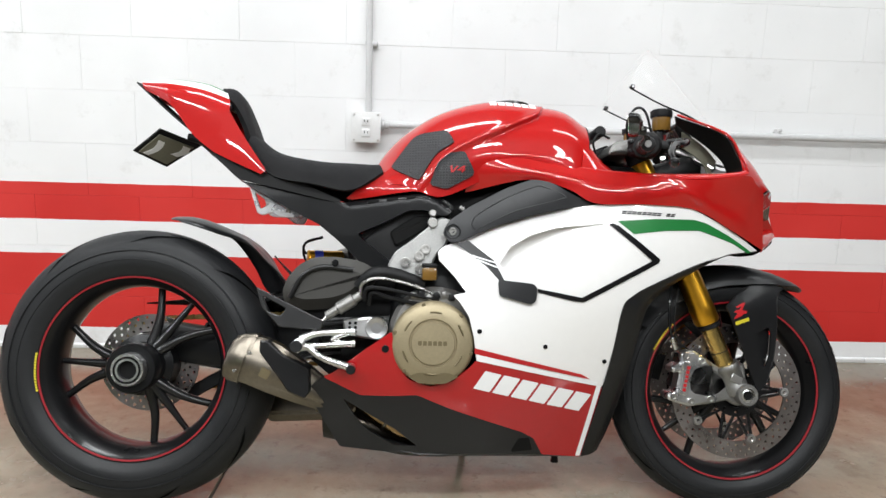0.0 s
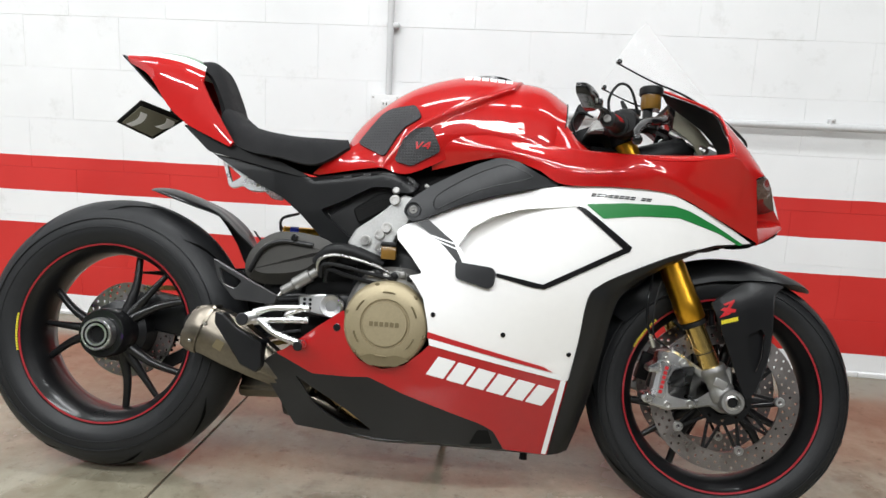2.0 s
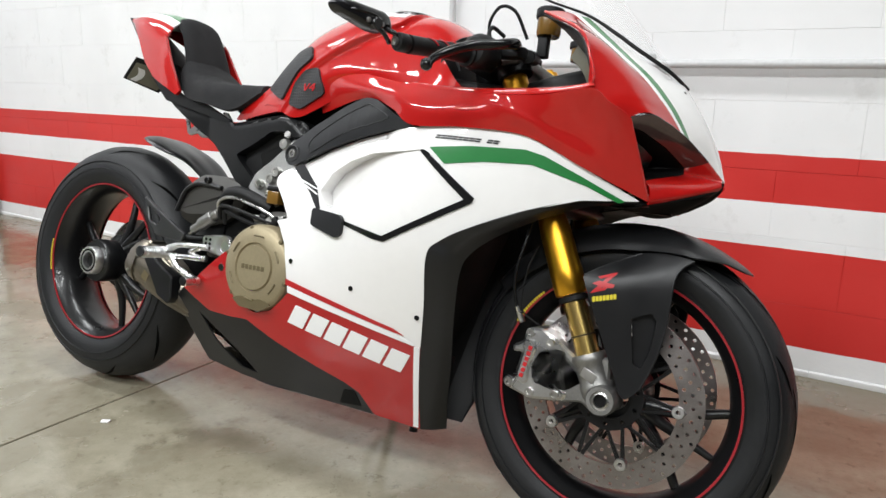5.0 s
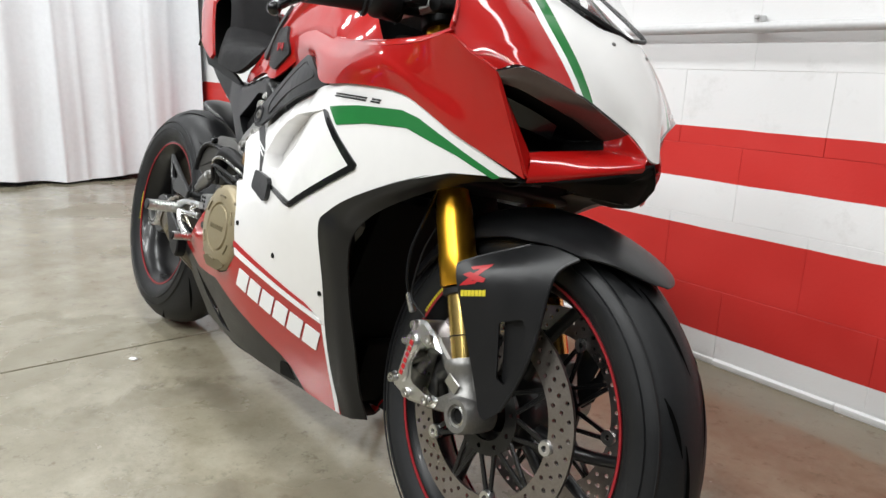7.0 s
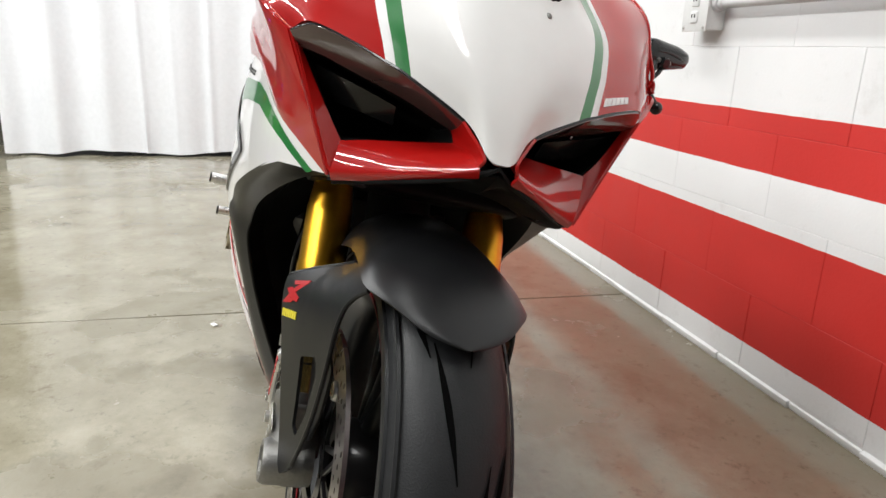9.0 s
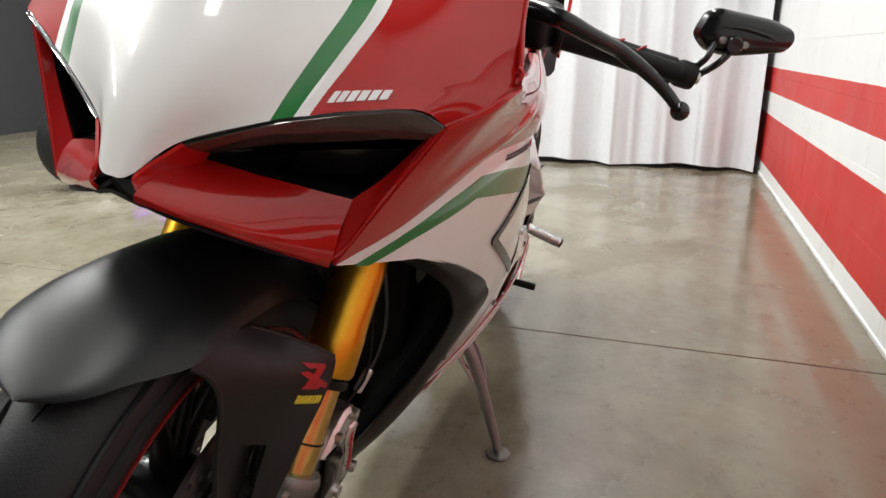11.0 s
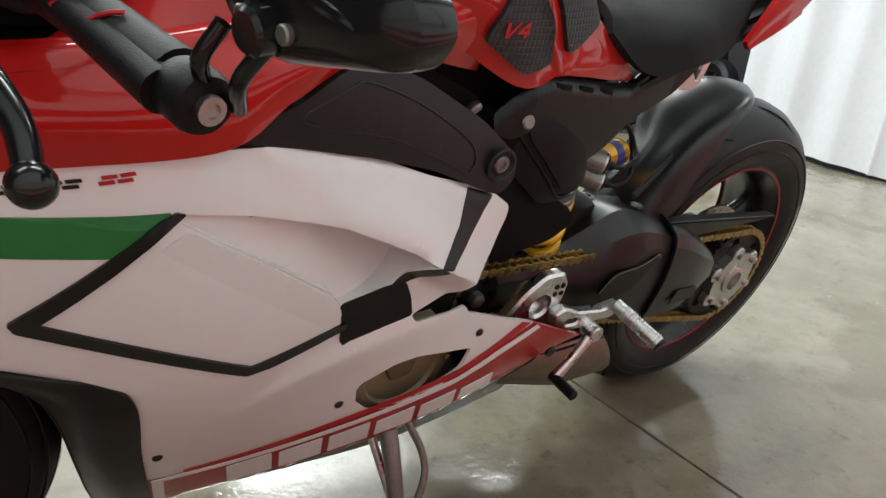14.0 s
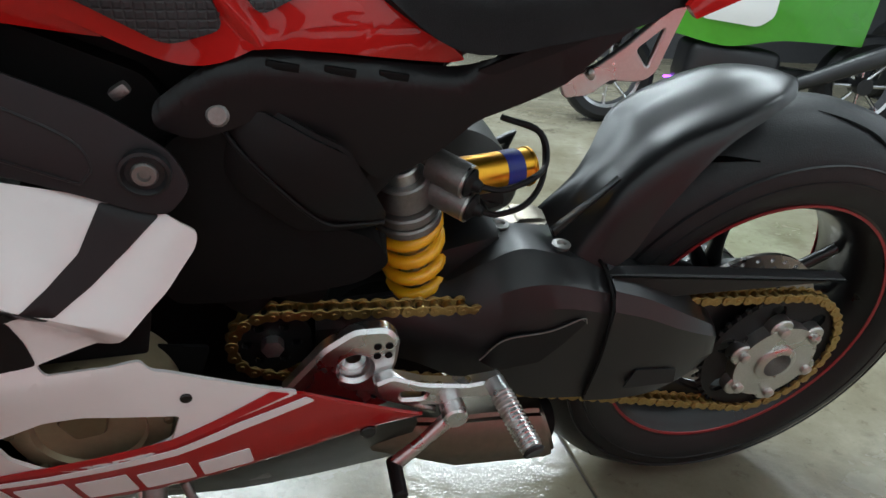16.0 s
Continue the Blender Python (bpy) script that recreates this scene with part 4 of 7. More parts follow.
    part("lip_bead", tube(mir([(1.473, .2025, .776), (1.488, .1715, .715), (1.5055, .1405, .653)] + lip[1:], s), .0022, 8, segs=50), RED, bike)
    # Near-black skirt and underside: shade below the lips put into the colour.
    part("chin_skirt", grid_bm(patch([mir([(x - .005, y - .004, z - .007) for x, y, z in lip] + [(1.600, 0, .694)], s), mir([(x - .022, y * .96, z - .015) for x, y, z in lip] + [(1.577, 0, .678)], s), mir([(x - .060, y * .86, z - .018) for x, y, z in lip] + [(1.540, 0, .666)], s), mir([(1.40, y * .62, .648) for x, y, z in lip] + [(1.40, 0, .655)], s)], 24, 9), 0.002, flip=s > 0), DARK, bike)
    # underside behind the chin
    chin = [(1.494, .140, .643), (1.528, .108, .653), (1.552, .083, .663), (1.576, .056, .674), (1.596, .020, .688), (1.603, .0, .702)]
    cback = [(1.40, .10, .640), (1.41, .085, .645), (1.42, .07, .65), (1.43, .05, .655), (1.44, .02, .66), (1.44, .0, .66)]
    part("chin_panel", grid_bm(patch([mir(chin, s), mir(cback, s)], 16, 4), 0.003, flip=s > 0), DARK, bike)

# clear windscreen
GLASS = bpy.data.materials.new("clear_screen")
GLASS.use_nodes = True
gb = GLASS.node_tree.nodes["Principled BSDF"]
gb.inputs["Base Color"].default_value = (1, 1, 1, 1)
gb.inputs["Roughness"].default_value = 0.02
gb.inputs["IOR"].default_value = 1.45
gb.inputs["Alpha"].default_value = 0.055
base = both([(1.516, 0, .870), (1.493, .062, .886), (1.438, .097, .917), (1.340, .096, .980), (1.182, .110, 1.044)])
mid = both([(1.402, 0, 1.008), (1.388, .048, 1.008), (1.345, .082, 1.010), (1.275, .101, 1.018), (1.182, .110, 1.048)])
top = both([(1.268, 0, 1.178), (1.256, .034, 1.168), (1.232, .064, 1.136), (1.210, .087, 1.096), (1.181, .107, 1.054)])
screen = part("windscreen", grid_bm(patch([base, mid, top], 36, 18), 0.002), GLASS, bike, "clear windscreen")
for s in (-1, 1):
    part("screen_trim", tube(mir([(1.182, .112, 1.044), (1.26, .106, 1.008), (1.340, .097, .980), (1.400, .098, .944), (1.440, .098, .917), (1.494, .063, .886), (1.517, .0, .870)], s), [.0020, .0022, .0026, .0034, .0036, .0034, .0030], 8, segs=60), BLACK, screen)
    part("screen_screw", rod((1.19, s * .104, 1.046), (1.19, s * .116, 1.046), 0.006, 10), BLACKG, screen)
    edge = [(1.283, .163, .967), (1.375, .2185, .915), (1.403, .233, .864), (1.4140, .2410, .832), (1.400, .232, .8205), (1.33, .223, .8155), (1.22, .216, .8135), (1.12, .203, .8185), (1.05, .186, .8265)]
    part("opening_bead", tube(mir(edge, s), .0026, 10), RED, bike)
    deep = [(1.30, .115, .955), (1.36, .145, .900), (1.395, .165, .855), (1.405, .170, .815), (1.385, .175, .790), (1.33, .180, .775), (1.22, .185, .770), (1.12, .175, .780), (1.05, .165, .795)]
    part("inner_cowl", grid_bm(patch([mir([(x - .004, y - .004, z - .002) for x, y, z in edge], s), mir(deep, s)], 30, 5), 0.002, flip=s > 0), BLACK, bike)
    part("cowl_stay_panel", grid_bm(patch([mir([(1.33, .075, .945), (1.37, .105, .905), (1.40, .115, .865)], s), mir([(1.32, .10, .90), (1.36, .125, .86), (1.375, .130, .815)], s)], 8, 4), 0.003, flip=s > 0), CREAM if s < 0 else BLACK, bike)
# Unseen near-black block, added to hide the fork behind the throats.
part("throat_filler", box(.02, .26, .10, pose(1.392, 0, .715), .006), DARK, bike, "unseen near-black filler behind the lamp throats")
part("cowl_floor", grid_bm(patch([[(1.20, -.15, .770), (1.20, .0, .765), (1.20, .15, .770)], [(1.40, -.15, .798), (1.42, .0, .795), (1.40, .15, .798)]], 14, 6), 0.003), BLACK, bike, "black inner cowl floor")

# fuel tank: sections from the seat forward
TANK = [both(r) for r in (
    [(.548, 0, .812), (.550, .05, .807), (.553, .09, .79), (.556, .112, .785), (.56, .118, .776)],
    [(.580, 0, .872), (.582, .055, .862), (.588, .100, .825), (.592, .124, .800), (.595, .130, .782)],
    [(.635, 0, .930), (.635, .068, .912), (.637, .115, .862), (.64, .134, .81), (.64, .141, .780)],
    [(.720, 0, .980), (.72, .082, .965), (.72, .135, .905), (.72, .152, .83), (.72, .150, .755)],
    [(.830, 0, 1.010), (.83, .090, .996), (.83, .154, .932), (.83, .166, .865), (.83, .150, .80)],
    [(.930, 0, 1.010), (.93, .098, .992), (.93, .162, .928), (.93, .172, .86), (.93, .165, .82)],
    [(1.020, 0, .998), (1.02, .100, .980), (1.02, .158, .918), (1.02, .176, .85), (1.02, .18, .81)],
    [(1.085, 0, .962), (1.08, .088, .946), (1.075, .142, .902), (1.07, .160, .855), (1.065, .17, .81)])]


def tank_skin(nu, nv):
    """Tank surface with the step that climbs from the knee to the filler and the hollow under it."""
    out = []
    for row in patch(TANK, nu, nv):
        line = []
        for x, y, z in row:
            zc = float(np.interp(x, [.64, .673, .701, .718, .750, .800, .870, .930, .955, .985], [.72, .773, .808, .839, .864, .889, .923, .953, .968, 1.02]))
            zr = float(np.interp(x, [.60, .70, .80, .915, 1.0, 1.07], [.70, .76, .845, .858, .852, .858]))
            deep = float(np.interp(x, [.63, .68, .75, .80, .88, .95, 1.03, 1.08], [0, .003, .004, .007, .015, .018, .010, .003]))
            d = max(0, min(1, (zc - z) / .011))
            k = d * d * (3 - 2 * d) * max(0, min(1, (z - zr) / max(.02, zc - zr)))
            lip = .0022 * math.exp(-((z - zc - .006) / .006) ** 2) * min(1, deep / .004)
            q = 1 if abs(y) > .03 else abs(y) / .03
            line.append((x, y + (1 if y > 0 else -1) * (lip - deep * k) * q, z))
        out.append(line)
    return out


SKIN = tank_skin(230, 250)
tank = part("fuel_tank", grid_bm(SKIN, 0.004, flip=True), RED, bike, "glossy red fuel tank")
part("tank_front", grid_bm(patch([both([(1.085, 0, .962), (1.08, .088, .946), (1.075, .142, .902), (1.07, .160, .855)]), both([(1.06, 0, .85), (1.06, .07, .84), (1.055, .11, .83), (1.05, .15, .82)])], 20, 6), 0.003), BLACK, tank)
part("fuel_cap", lathe([(0.055, 0), (0.055, 0.006), (0.05, 0.009), (0.02, 0.010), (0, 0.010)], (.90, 0, 1.008), "z"), BLACKG, tank)


TBM = grid_bm(SKIN)
TBM.faces.ensure_lookup_table()
TREE = BVHTree.FromBMesh(TBM)
TBM.free()


def TF(x, z):
    """Half width of the tank at (x, z)."""
    h = TREE.ray_cast(Vector((x, .5, z)), Vector((0, -1, 0)))[0]
    return h[1] if h else .13


def stroke_mark(parent, x0, z0, w, h, s):
    """A V and a 4 in plain strokes."""
    d = -s
    for q in ([(0, 1), (.12, 1), (.27, .25), (.42, 1), (.54, 1), (.33, 0), (.20, 0)], [(.86, 0), (.97, 0), (.97, 1), (.86, 1)], [(.55, .30), (1.05, .30), (1.05, .48), (.55, .48)], [(.55, .40), (.70, .40), (.97, 1), (.83, 1)]):
        part("badge", panel([(x0 + d * (w * a + .35 * h * b), z0 + h * b) for a, b in q], TF, s, .001, off=.0075, r=.0004), LOGOR, parent)


for s in (-1, 1):
    pad = part("knee_pad", panel([(.598, .825), (.650, .900), (.669, .911), (.732, .917), (.750, .886), (.711, .862), (.694, .84), (.668, .792)], TF, s, 0.008, off=0.006, r=0.010, step=0.012), PADM, tank, "black hex-textured rubber knee pad")
    pad2 = part("knee_pad", panel([(.692, .783), (.711, .833), (.737, .858), (.773, .865), (.796, .818), (.796, .807), (.733, .772)], TF, s, 0.008, off=0.006, r=0.010, step=0.012), PADM, tank, "small black rubber knee pad with red badge")
    stroke_mark(pad2, .735 if s < 0 else .785, .812, .036, .016, s)
    skirt = part("tank_skirt", panel([(.494, .748), (.520, .770), (.563, .796), (.604, .826), (.66, .822), (.70, .79), (.690, .765), (.655, .767), (.600, .760), (.545, .751), (.510, .746)], lambda x, z: .112 + .033 * max(0, min(1, (x - .50) / .16)) - .25 * max(0, z - .775) - .35 * max(0, .757 - z), s, 0.010, r=0.006, step=.010), RED, tank)
for k in range(6):
    v = 4.08 + k * .195
    for u in (2.80, 4.88):
        g = patch(TANK, 3, 3, u / 8, (u + .32) / 8, v / 7, (v + .160) / 7)
        part("maker_mark", grid_bm([[(x, y, z + .0012) for x, y, z in row] for row in g], 0.001, flip=True), LOGOW, tank)

# near-black fillers added for the shade under tank and seat, closing gaps
part("seat_filler", box(.20, .17, .10, pose(.60, 0, .735, 0, -8, 0), .02, 2), DARK, bike)
part("tank_filler", box(.30, .20, .12, pose(.80, 0, .765, 0, -6, 0), .02, 2), DARK, bike)
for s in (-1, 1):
    part("frame_filler", panel([(.715, .660), (.755, .735), (.85, .775), (.93, .80), (.90, .72), (.76, .65)], lambda x, z: .120, s, .02, r=.01), DARK, bike)

# seat and tail
SEAT = [both(r) for r in (
    [(.250, 0, .905), (.250, .042, .900), (.255, .070, .885), (.26, .078, .845)],
    [(.320, 0, .855), (.320, .055, .852), (.322, .100, .838), (.325, .110, .795)],
    [(.420, 0, .834), (.420, .07, .831), (.420, .122, .816), (.42, .132, .776)],
    [(.505, 0, .830), (.507, .08, .826), (.508, .118, .808), (.505, .129, .764)],
    [(.552, 0, .832), (.562, .07, .826), (.576, .103, .820), (.584, .117, .806)])]
seat = part("seat", grid_bm(patch(SEAT, 32, 28), 0.012), FABRIC, bike, "black fabric rider seat")
hump = [both(r) for r in ([(.175, 0, 1.012), (.178, .034, 1.008), (.18, .048, .99)], [(.205, 0, 1.006), (.208, .040, 1.000), (.205, .058, .975)], [(.235, 0, .950), (.236, .044, .945), (.232, .066, .925)], [(.255, 0, .900), (.255, .046, .895), (.250, .070, .875)])]
part("back_pad", grid_bm(patch(hump, 20, 18), 0.015), FABRIC, seat, "black back pad")
TAILU = [[(-.026, 0, 1.030), (-.018, .036, 1.027), (-.012, .050, 1.019), (.002, .054, 1.006)], [(.058, 0, 1.040), (.060, .050, 1.030), (.062, .081, 1.001), (.068, .087, .966)],
         [(.138, 0, 1.032), (.138, .058, 1.020), (.140, .097, .976), (.128, .102, .892)], [(.186, 0, 1.012), (.194, .060, .999), (.212, .107, .950), (.182, .112, .848)]]
tail = part("tail_fairing", grid_bm(patch([both(r) for r in TAILU], 20, 20, 0.34, 0.66), 0.005), GREEN, bike, "green and white striped red tail fairing")
for a, b, m, nm in ((0.25, 0.34, LOGOW, "white_border"), (0.0, 0.25, RED, "red_flank")):
    part(nm, grid_bm(patch([both(r) for r in TAILU], 10, 20, a, b), 0.005), m, tail)
    part(nm, grid_bm(patch([both(r) for r in TAILU], 10, 20, 1 - b, 1 - a), 0.005), m, tail)
for s in (-1, 1):
    part("tail_wing", grid_bm(patch([mir([(.209, .107, .957), (.195, .112, .90), (.180, .112, .850)], s), mir([(.246, .115, .896), (.234, .118, .862), (.222, .118, .830)], s), mir([(.306, .123, .808), (.303, .124, .804), (.296, .124, .798)], s)], 10, 14), 0.008, flip=s < 0), RED, tail, "red tail wing")
part("tail_inner", grid_bm(patch([both([(-.03, 0, 1.03), (-.03, .05, 1.025)]), both([(.125, 0, .90), (.12, .09, .90)]), both([(.25, 0, .82), (.25, .11, .82)])], 8, 8), 0.004), BLACK, bike)

# ---------------------------------------------------------------- wheels


def spoke(c, ang, r0, r1, a1, w0, w1, y0, y1):
    """A tapered flat-oval bar from angle ang at r0 to angle a1 at r1."""
    p = [(c[0] + r0 * math.cos(ang), y0, c[2] + r0 * math.sin(ang)), (c[0] + (r0 * .5 + r1 * .5) * math.cos(ang * .45 + a1 * .55), (y0 + y1) / 2, c[2] + (r0 * .5 + r1 * .5) * math.sin(ang * .45 + a1 * .55)), (c[0] + r1 * math.cos(a1), y1, c[2] + r1 * math.sin(a1))]
    return tube(p, [w0, (w0 + w1) * .45, w1], 10)


def drilled_disc(c, y, r_out, r_in, thick, rings, scallop=0.0):
    outer = [(c[0] + (r_out + scallop * math.cos(10 * a)) * math.cos(a), c[2] + (r_out + scallop * math.cos(10 * a)) * math.sin(a)) for a in [2 * math.pi * k / 120 for k in range(120)]]
    loops = [outer, circle2d(c[0], c[2], r_in, 72)]
    for r, n, a0, hr in rings:
        loops += [circle2d(c[0] + r * math.cos(a0 + 2 * math.pi * k / n), c[2] + r * math.sin(a0 + 2 * math.pi * k / n), hr, 8) for k in range(n)]
    bm = bmesh.new()
    fill2d(bm, loops, 1.0)
    faces = list(bm.faces)
    for v in bm.verts:
        v.co.y = y - thick / 2
    ex = bmesh.ops.extrude_face_region(bm, geom=faces, use_keep_orig=True)
    for v in [g for g in ex["geom"] if isinstance(g, bmesh.types.BMVert)]:
        v.co.y = y + thick / 2
    bmesh.ops.recalc_face_normals(bm, faces=bm.faces)
    return bm


def wheel(name, c, tyre_prof, rim_w, groups, hub_w, label, k=1.0):
    """A wheel with its tyre about the axle c; k scales the rim's radii."""
    rim_prof = [(r * k, a) for r, a in [(.229, -rim_w), (.219, -rim_w + .001), (.212, -rim_w + .012), (.200, -rim_w + .022), (.193, -rim_w * .3), (.192, 0), (.193, rim_w * .3), (.200, rim_w - .022), (.212, rim_w - .012), (.219, rim_w - .001), (.229, rim_w), (.229, rim_w - .006), (.206, rim_w * .3), (.206, -rim_w * .3), (.229, -rim_w + .006)]]
    wh = part(name, lathe(rim_prof, c, n=96, closed=True), RIM, bike, label)
    part("tyre", lathe(tyre_prof + [(r, -a) for r, a in tyre_prof[-2::-1]], c, n=128, closed=True), RUBBER, wh, "black sport tyre")
    for s in (-1, 1):
        part("rim_stripe", lathe([(.2150 * k, s * (rim_w + .0006)), (.2190 * k, s * (rim_w + .0014)), (.2190 * k, s * (rim_w - .001)), (.2150 * k, s * (rim_w - .001))], c, n=96, closed=True), STRIPER, wh, "red rim stripe")
        for i in (2, 3):
            r0, a0 = tyre_prof[i]
            part("sidewall_ring", lathe([(r0 + .004, s * (abs(a0) - .001)), (r0 + .005, s * (abs(a0) + .0012)), (r0 + .0065, s * (abs(a0) + .0010)), (r0 + .0075, s * (abs(a0) - .002))], c, n=96, closed=True), RUBBER, wh)
    for g in groups:
        for dev in (-26, 0, 26):
            a0, a1 = radians(g + dev * .35), radians(g + dev)
            part("spoke", spoke(c, a0, .045, .200, a1, .0150, .0085 if dev else .0065, -hub_w * .3, 0.0), RIM, wh)
    part("hub", lathe([(.030, -hub_w), (.052, -hub_w), (.058, -hub_w + .01), (.058, hub_w - .01), (.052, hub_w), (.030, hub_w)], c, n=48, closed=True), RIM, wh)
    return wh


FC, RC = (1.473, 0, .2965), (0, 0, .3325)
fw = wheel("front_wheel", FC, [(.2255, -.050), (.239, -.0590), (.255, -.0610), (.273, -.0555), (.288, -.042), (.298, -.022), (.302, 0)], .052, (95, 215, 335), .05, "black forged front wheel with red rim stripe", 1.02)
rw = wheel("rear_wheel", RC, [(.223, -.073), (.238, -.083), (.254, -.0875), (.275, -.0850), (.296, -.0750), (.315, -.0555), (.3295, -.026), (.333, 0)], .073, (53, 178, 305), .07, "black forged rear wheel with red rim stripe")
fw.location.y, rw.location.y = -.009, -.010


def groove(c, prof_r, half, a_from, a_to, y_from, y_to, wdt):
    """A thin near-black line across the tread, the shade of a groove as colour."""
    bm = bmesh.new()
    n = 10
    prev = None
    for i in range(n + 1):
        t = i / n
        a, y = a_from + (a_to - a_from) * t, y_from + (y_to - y_from) * t
        k = wdt * math.sin(math.pi * min(max(t, .06), .94))
        row = []
        for q in (-1, 1):
            yy = y + q * k
            r = prof_r(abs(yy)) + .0012
            row.append(bm.verts.new((c[0] + r * math.cos(a), yy, c[2] + r * math.sin(a))))
        if prev:
            bm.faces.new((prev[0], prev[1], row[1], row[0]))
        prev = row
    return bm


def front_r(y):
    return float(np.interp(y, [0, .022, .042, .0555], [.302, .298, .288, .273]))


def rear_r(y):
    return float(np.interp(y, [0, .026, .0555, .075, .085], [.333, .3295, .315, .296, .275]))


for k in range(9):
    a = 2 * math.pi * k / 9
    for s in (-1, 1):
        part("tread_groove", groove(FC, front_r, .05, a + .17 * s, a + .17 * s + .42, s * .006, s * .026, .0034), GROOVE, fw)
        part("tread_groove", groove(FC, front_r, .05, a + .1 * s + .3, a + .1 * s + .55, s * .030, s * .046, .0030), GROOVE, fw)
        part("tread_groove", groove(RC, rear_r, .09, a + .15 * s, a + .15 * s + .38, s * .030, s * .072, .0036), GROOVE, rw)

for s in (-1, 1):
    part("brake_disc", drilled_disc(FC, s * .072, .165, .122, .005, [(.157, 40, 0, .0035), (.145, 40, .08, .0035), (.132, 40, 0, .0035)]), DISC, fw, "drilled steel brake disc")
    car = drilled_disc(FC, s * .070, .062, .040, .006, [(.051, 10, .31, .004)])
    for k in range(10):
        a = 36 * k
        for q in (-7, 7):
            part("carrier_arm", plate([(FC[0] + r * math.cos(radians(a + d)), FC[2] + r * math.sin(radians(a + d))) for r, d in ((.056, q * 2.2 - 3.5), (.118, q * .25 - 1.8), (.124, q * .25 - 1.2), (.124, q * .25 + 1.2), (.118, q * .25 + 1.8), (.056, q * 2.2 + 3.5))], s * .0675, s * .0725, r=.001, bev=.0008), RIM, fw)
    part("disc_carrier", car, RIM, fw)
    for k in range(10):
        a = 2 * math.pi * k / 10
        p = (FC[0] + .122 * math.cos(a), FC[2] + .122 * math.sin(a))
        if k % 2 == 0:
            part("disc_bobbin", lathe([(.0045, s * .066), (.0045, s * .0785), (.010, s * .0785), (.0115, s * .076), (.0115, s * .066)], (p[0], 0, p[1]), n=18, closed=True), ALU, fw)
part("rear_disc", drilled_disc(RC, .045, .122, .078, .006, [(.113, 30, 0, .004), (.100, 30, .1, .004), (.088, 30, 0, .0035)]), DISC, rw, "drilled steel rear brake disc")
part("axle_ring", lathe([(.022, -.108), (.036, -.108), (.039, -.104), (.039, -.07), (.022, -.07)], RC, n=40, closed=True), ALU, rw, "bright axle nut")
part("axle_ring_groove", lathe([(.027, -.1085), (.032, -.1085), (.032, -.1075), (.027, -.1075)], RC, n=40, closed=True), DARK, rw)
for k in range(16):
    a = 2 * math.pi * k / 16
    part("axle_notch", rod((.0355 * math.cos(a), -.1095, RC[2] + .0355 * math.sin(a)), (.0355 * math.cos(a), -.105, RC[2] + .0355 * math.sin(a)), .0025, 8, .0005), STEEL, rw)
part("hub_ring", lathe([(.040, -.086), (.056, -.086), (.060, -.080), (.060, -.05), (.040, -.05)], RC, n=48, closed=True), RIM, rw)
part("axle_bore", lathe([(.0, -.095), (.022, -.095), (.022, -.06), (0, -.06)], RC, n=30), DARK, rw)
for k in range(14):
    a = radians(172 + k * 1.7)
    part("rim_letter_mark", box(.005, .001, .010, Matrix.Translation((.226 * math.cos(a), -.0745, RC[2] + .226 * math.sin(a))) @ pose(0, 0, 0, 0, -math.degrees(a) + 90, 0), 0), LOGOY, rw)
    a = radians(134 + k * 1.5)
    part("rim_letter_mark", box(.0035, .001, .005, Matrix.Translation((FC[0] + .2255 * math.cos(a), -.0535, FC[2] + .2255 * math.sin(a))) @ pose(0, 0, 0, 0, -math.degrees(a) + 90, 0), 0), LOGOY, fw)

# ---------------------------------------------------------------- front fork, brakes, fender


def fx(z):
    return 1.389 + (.464 - z) * .443


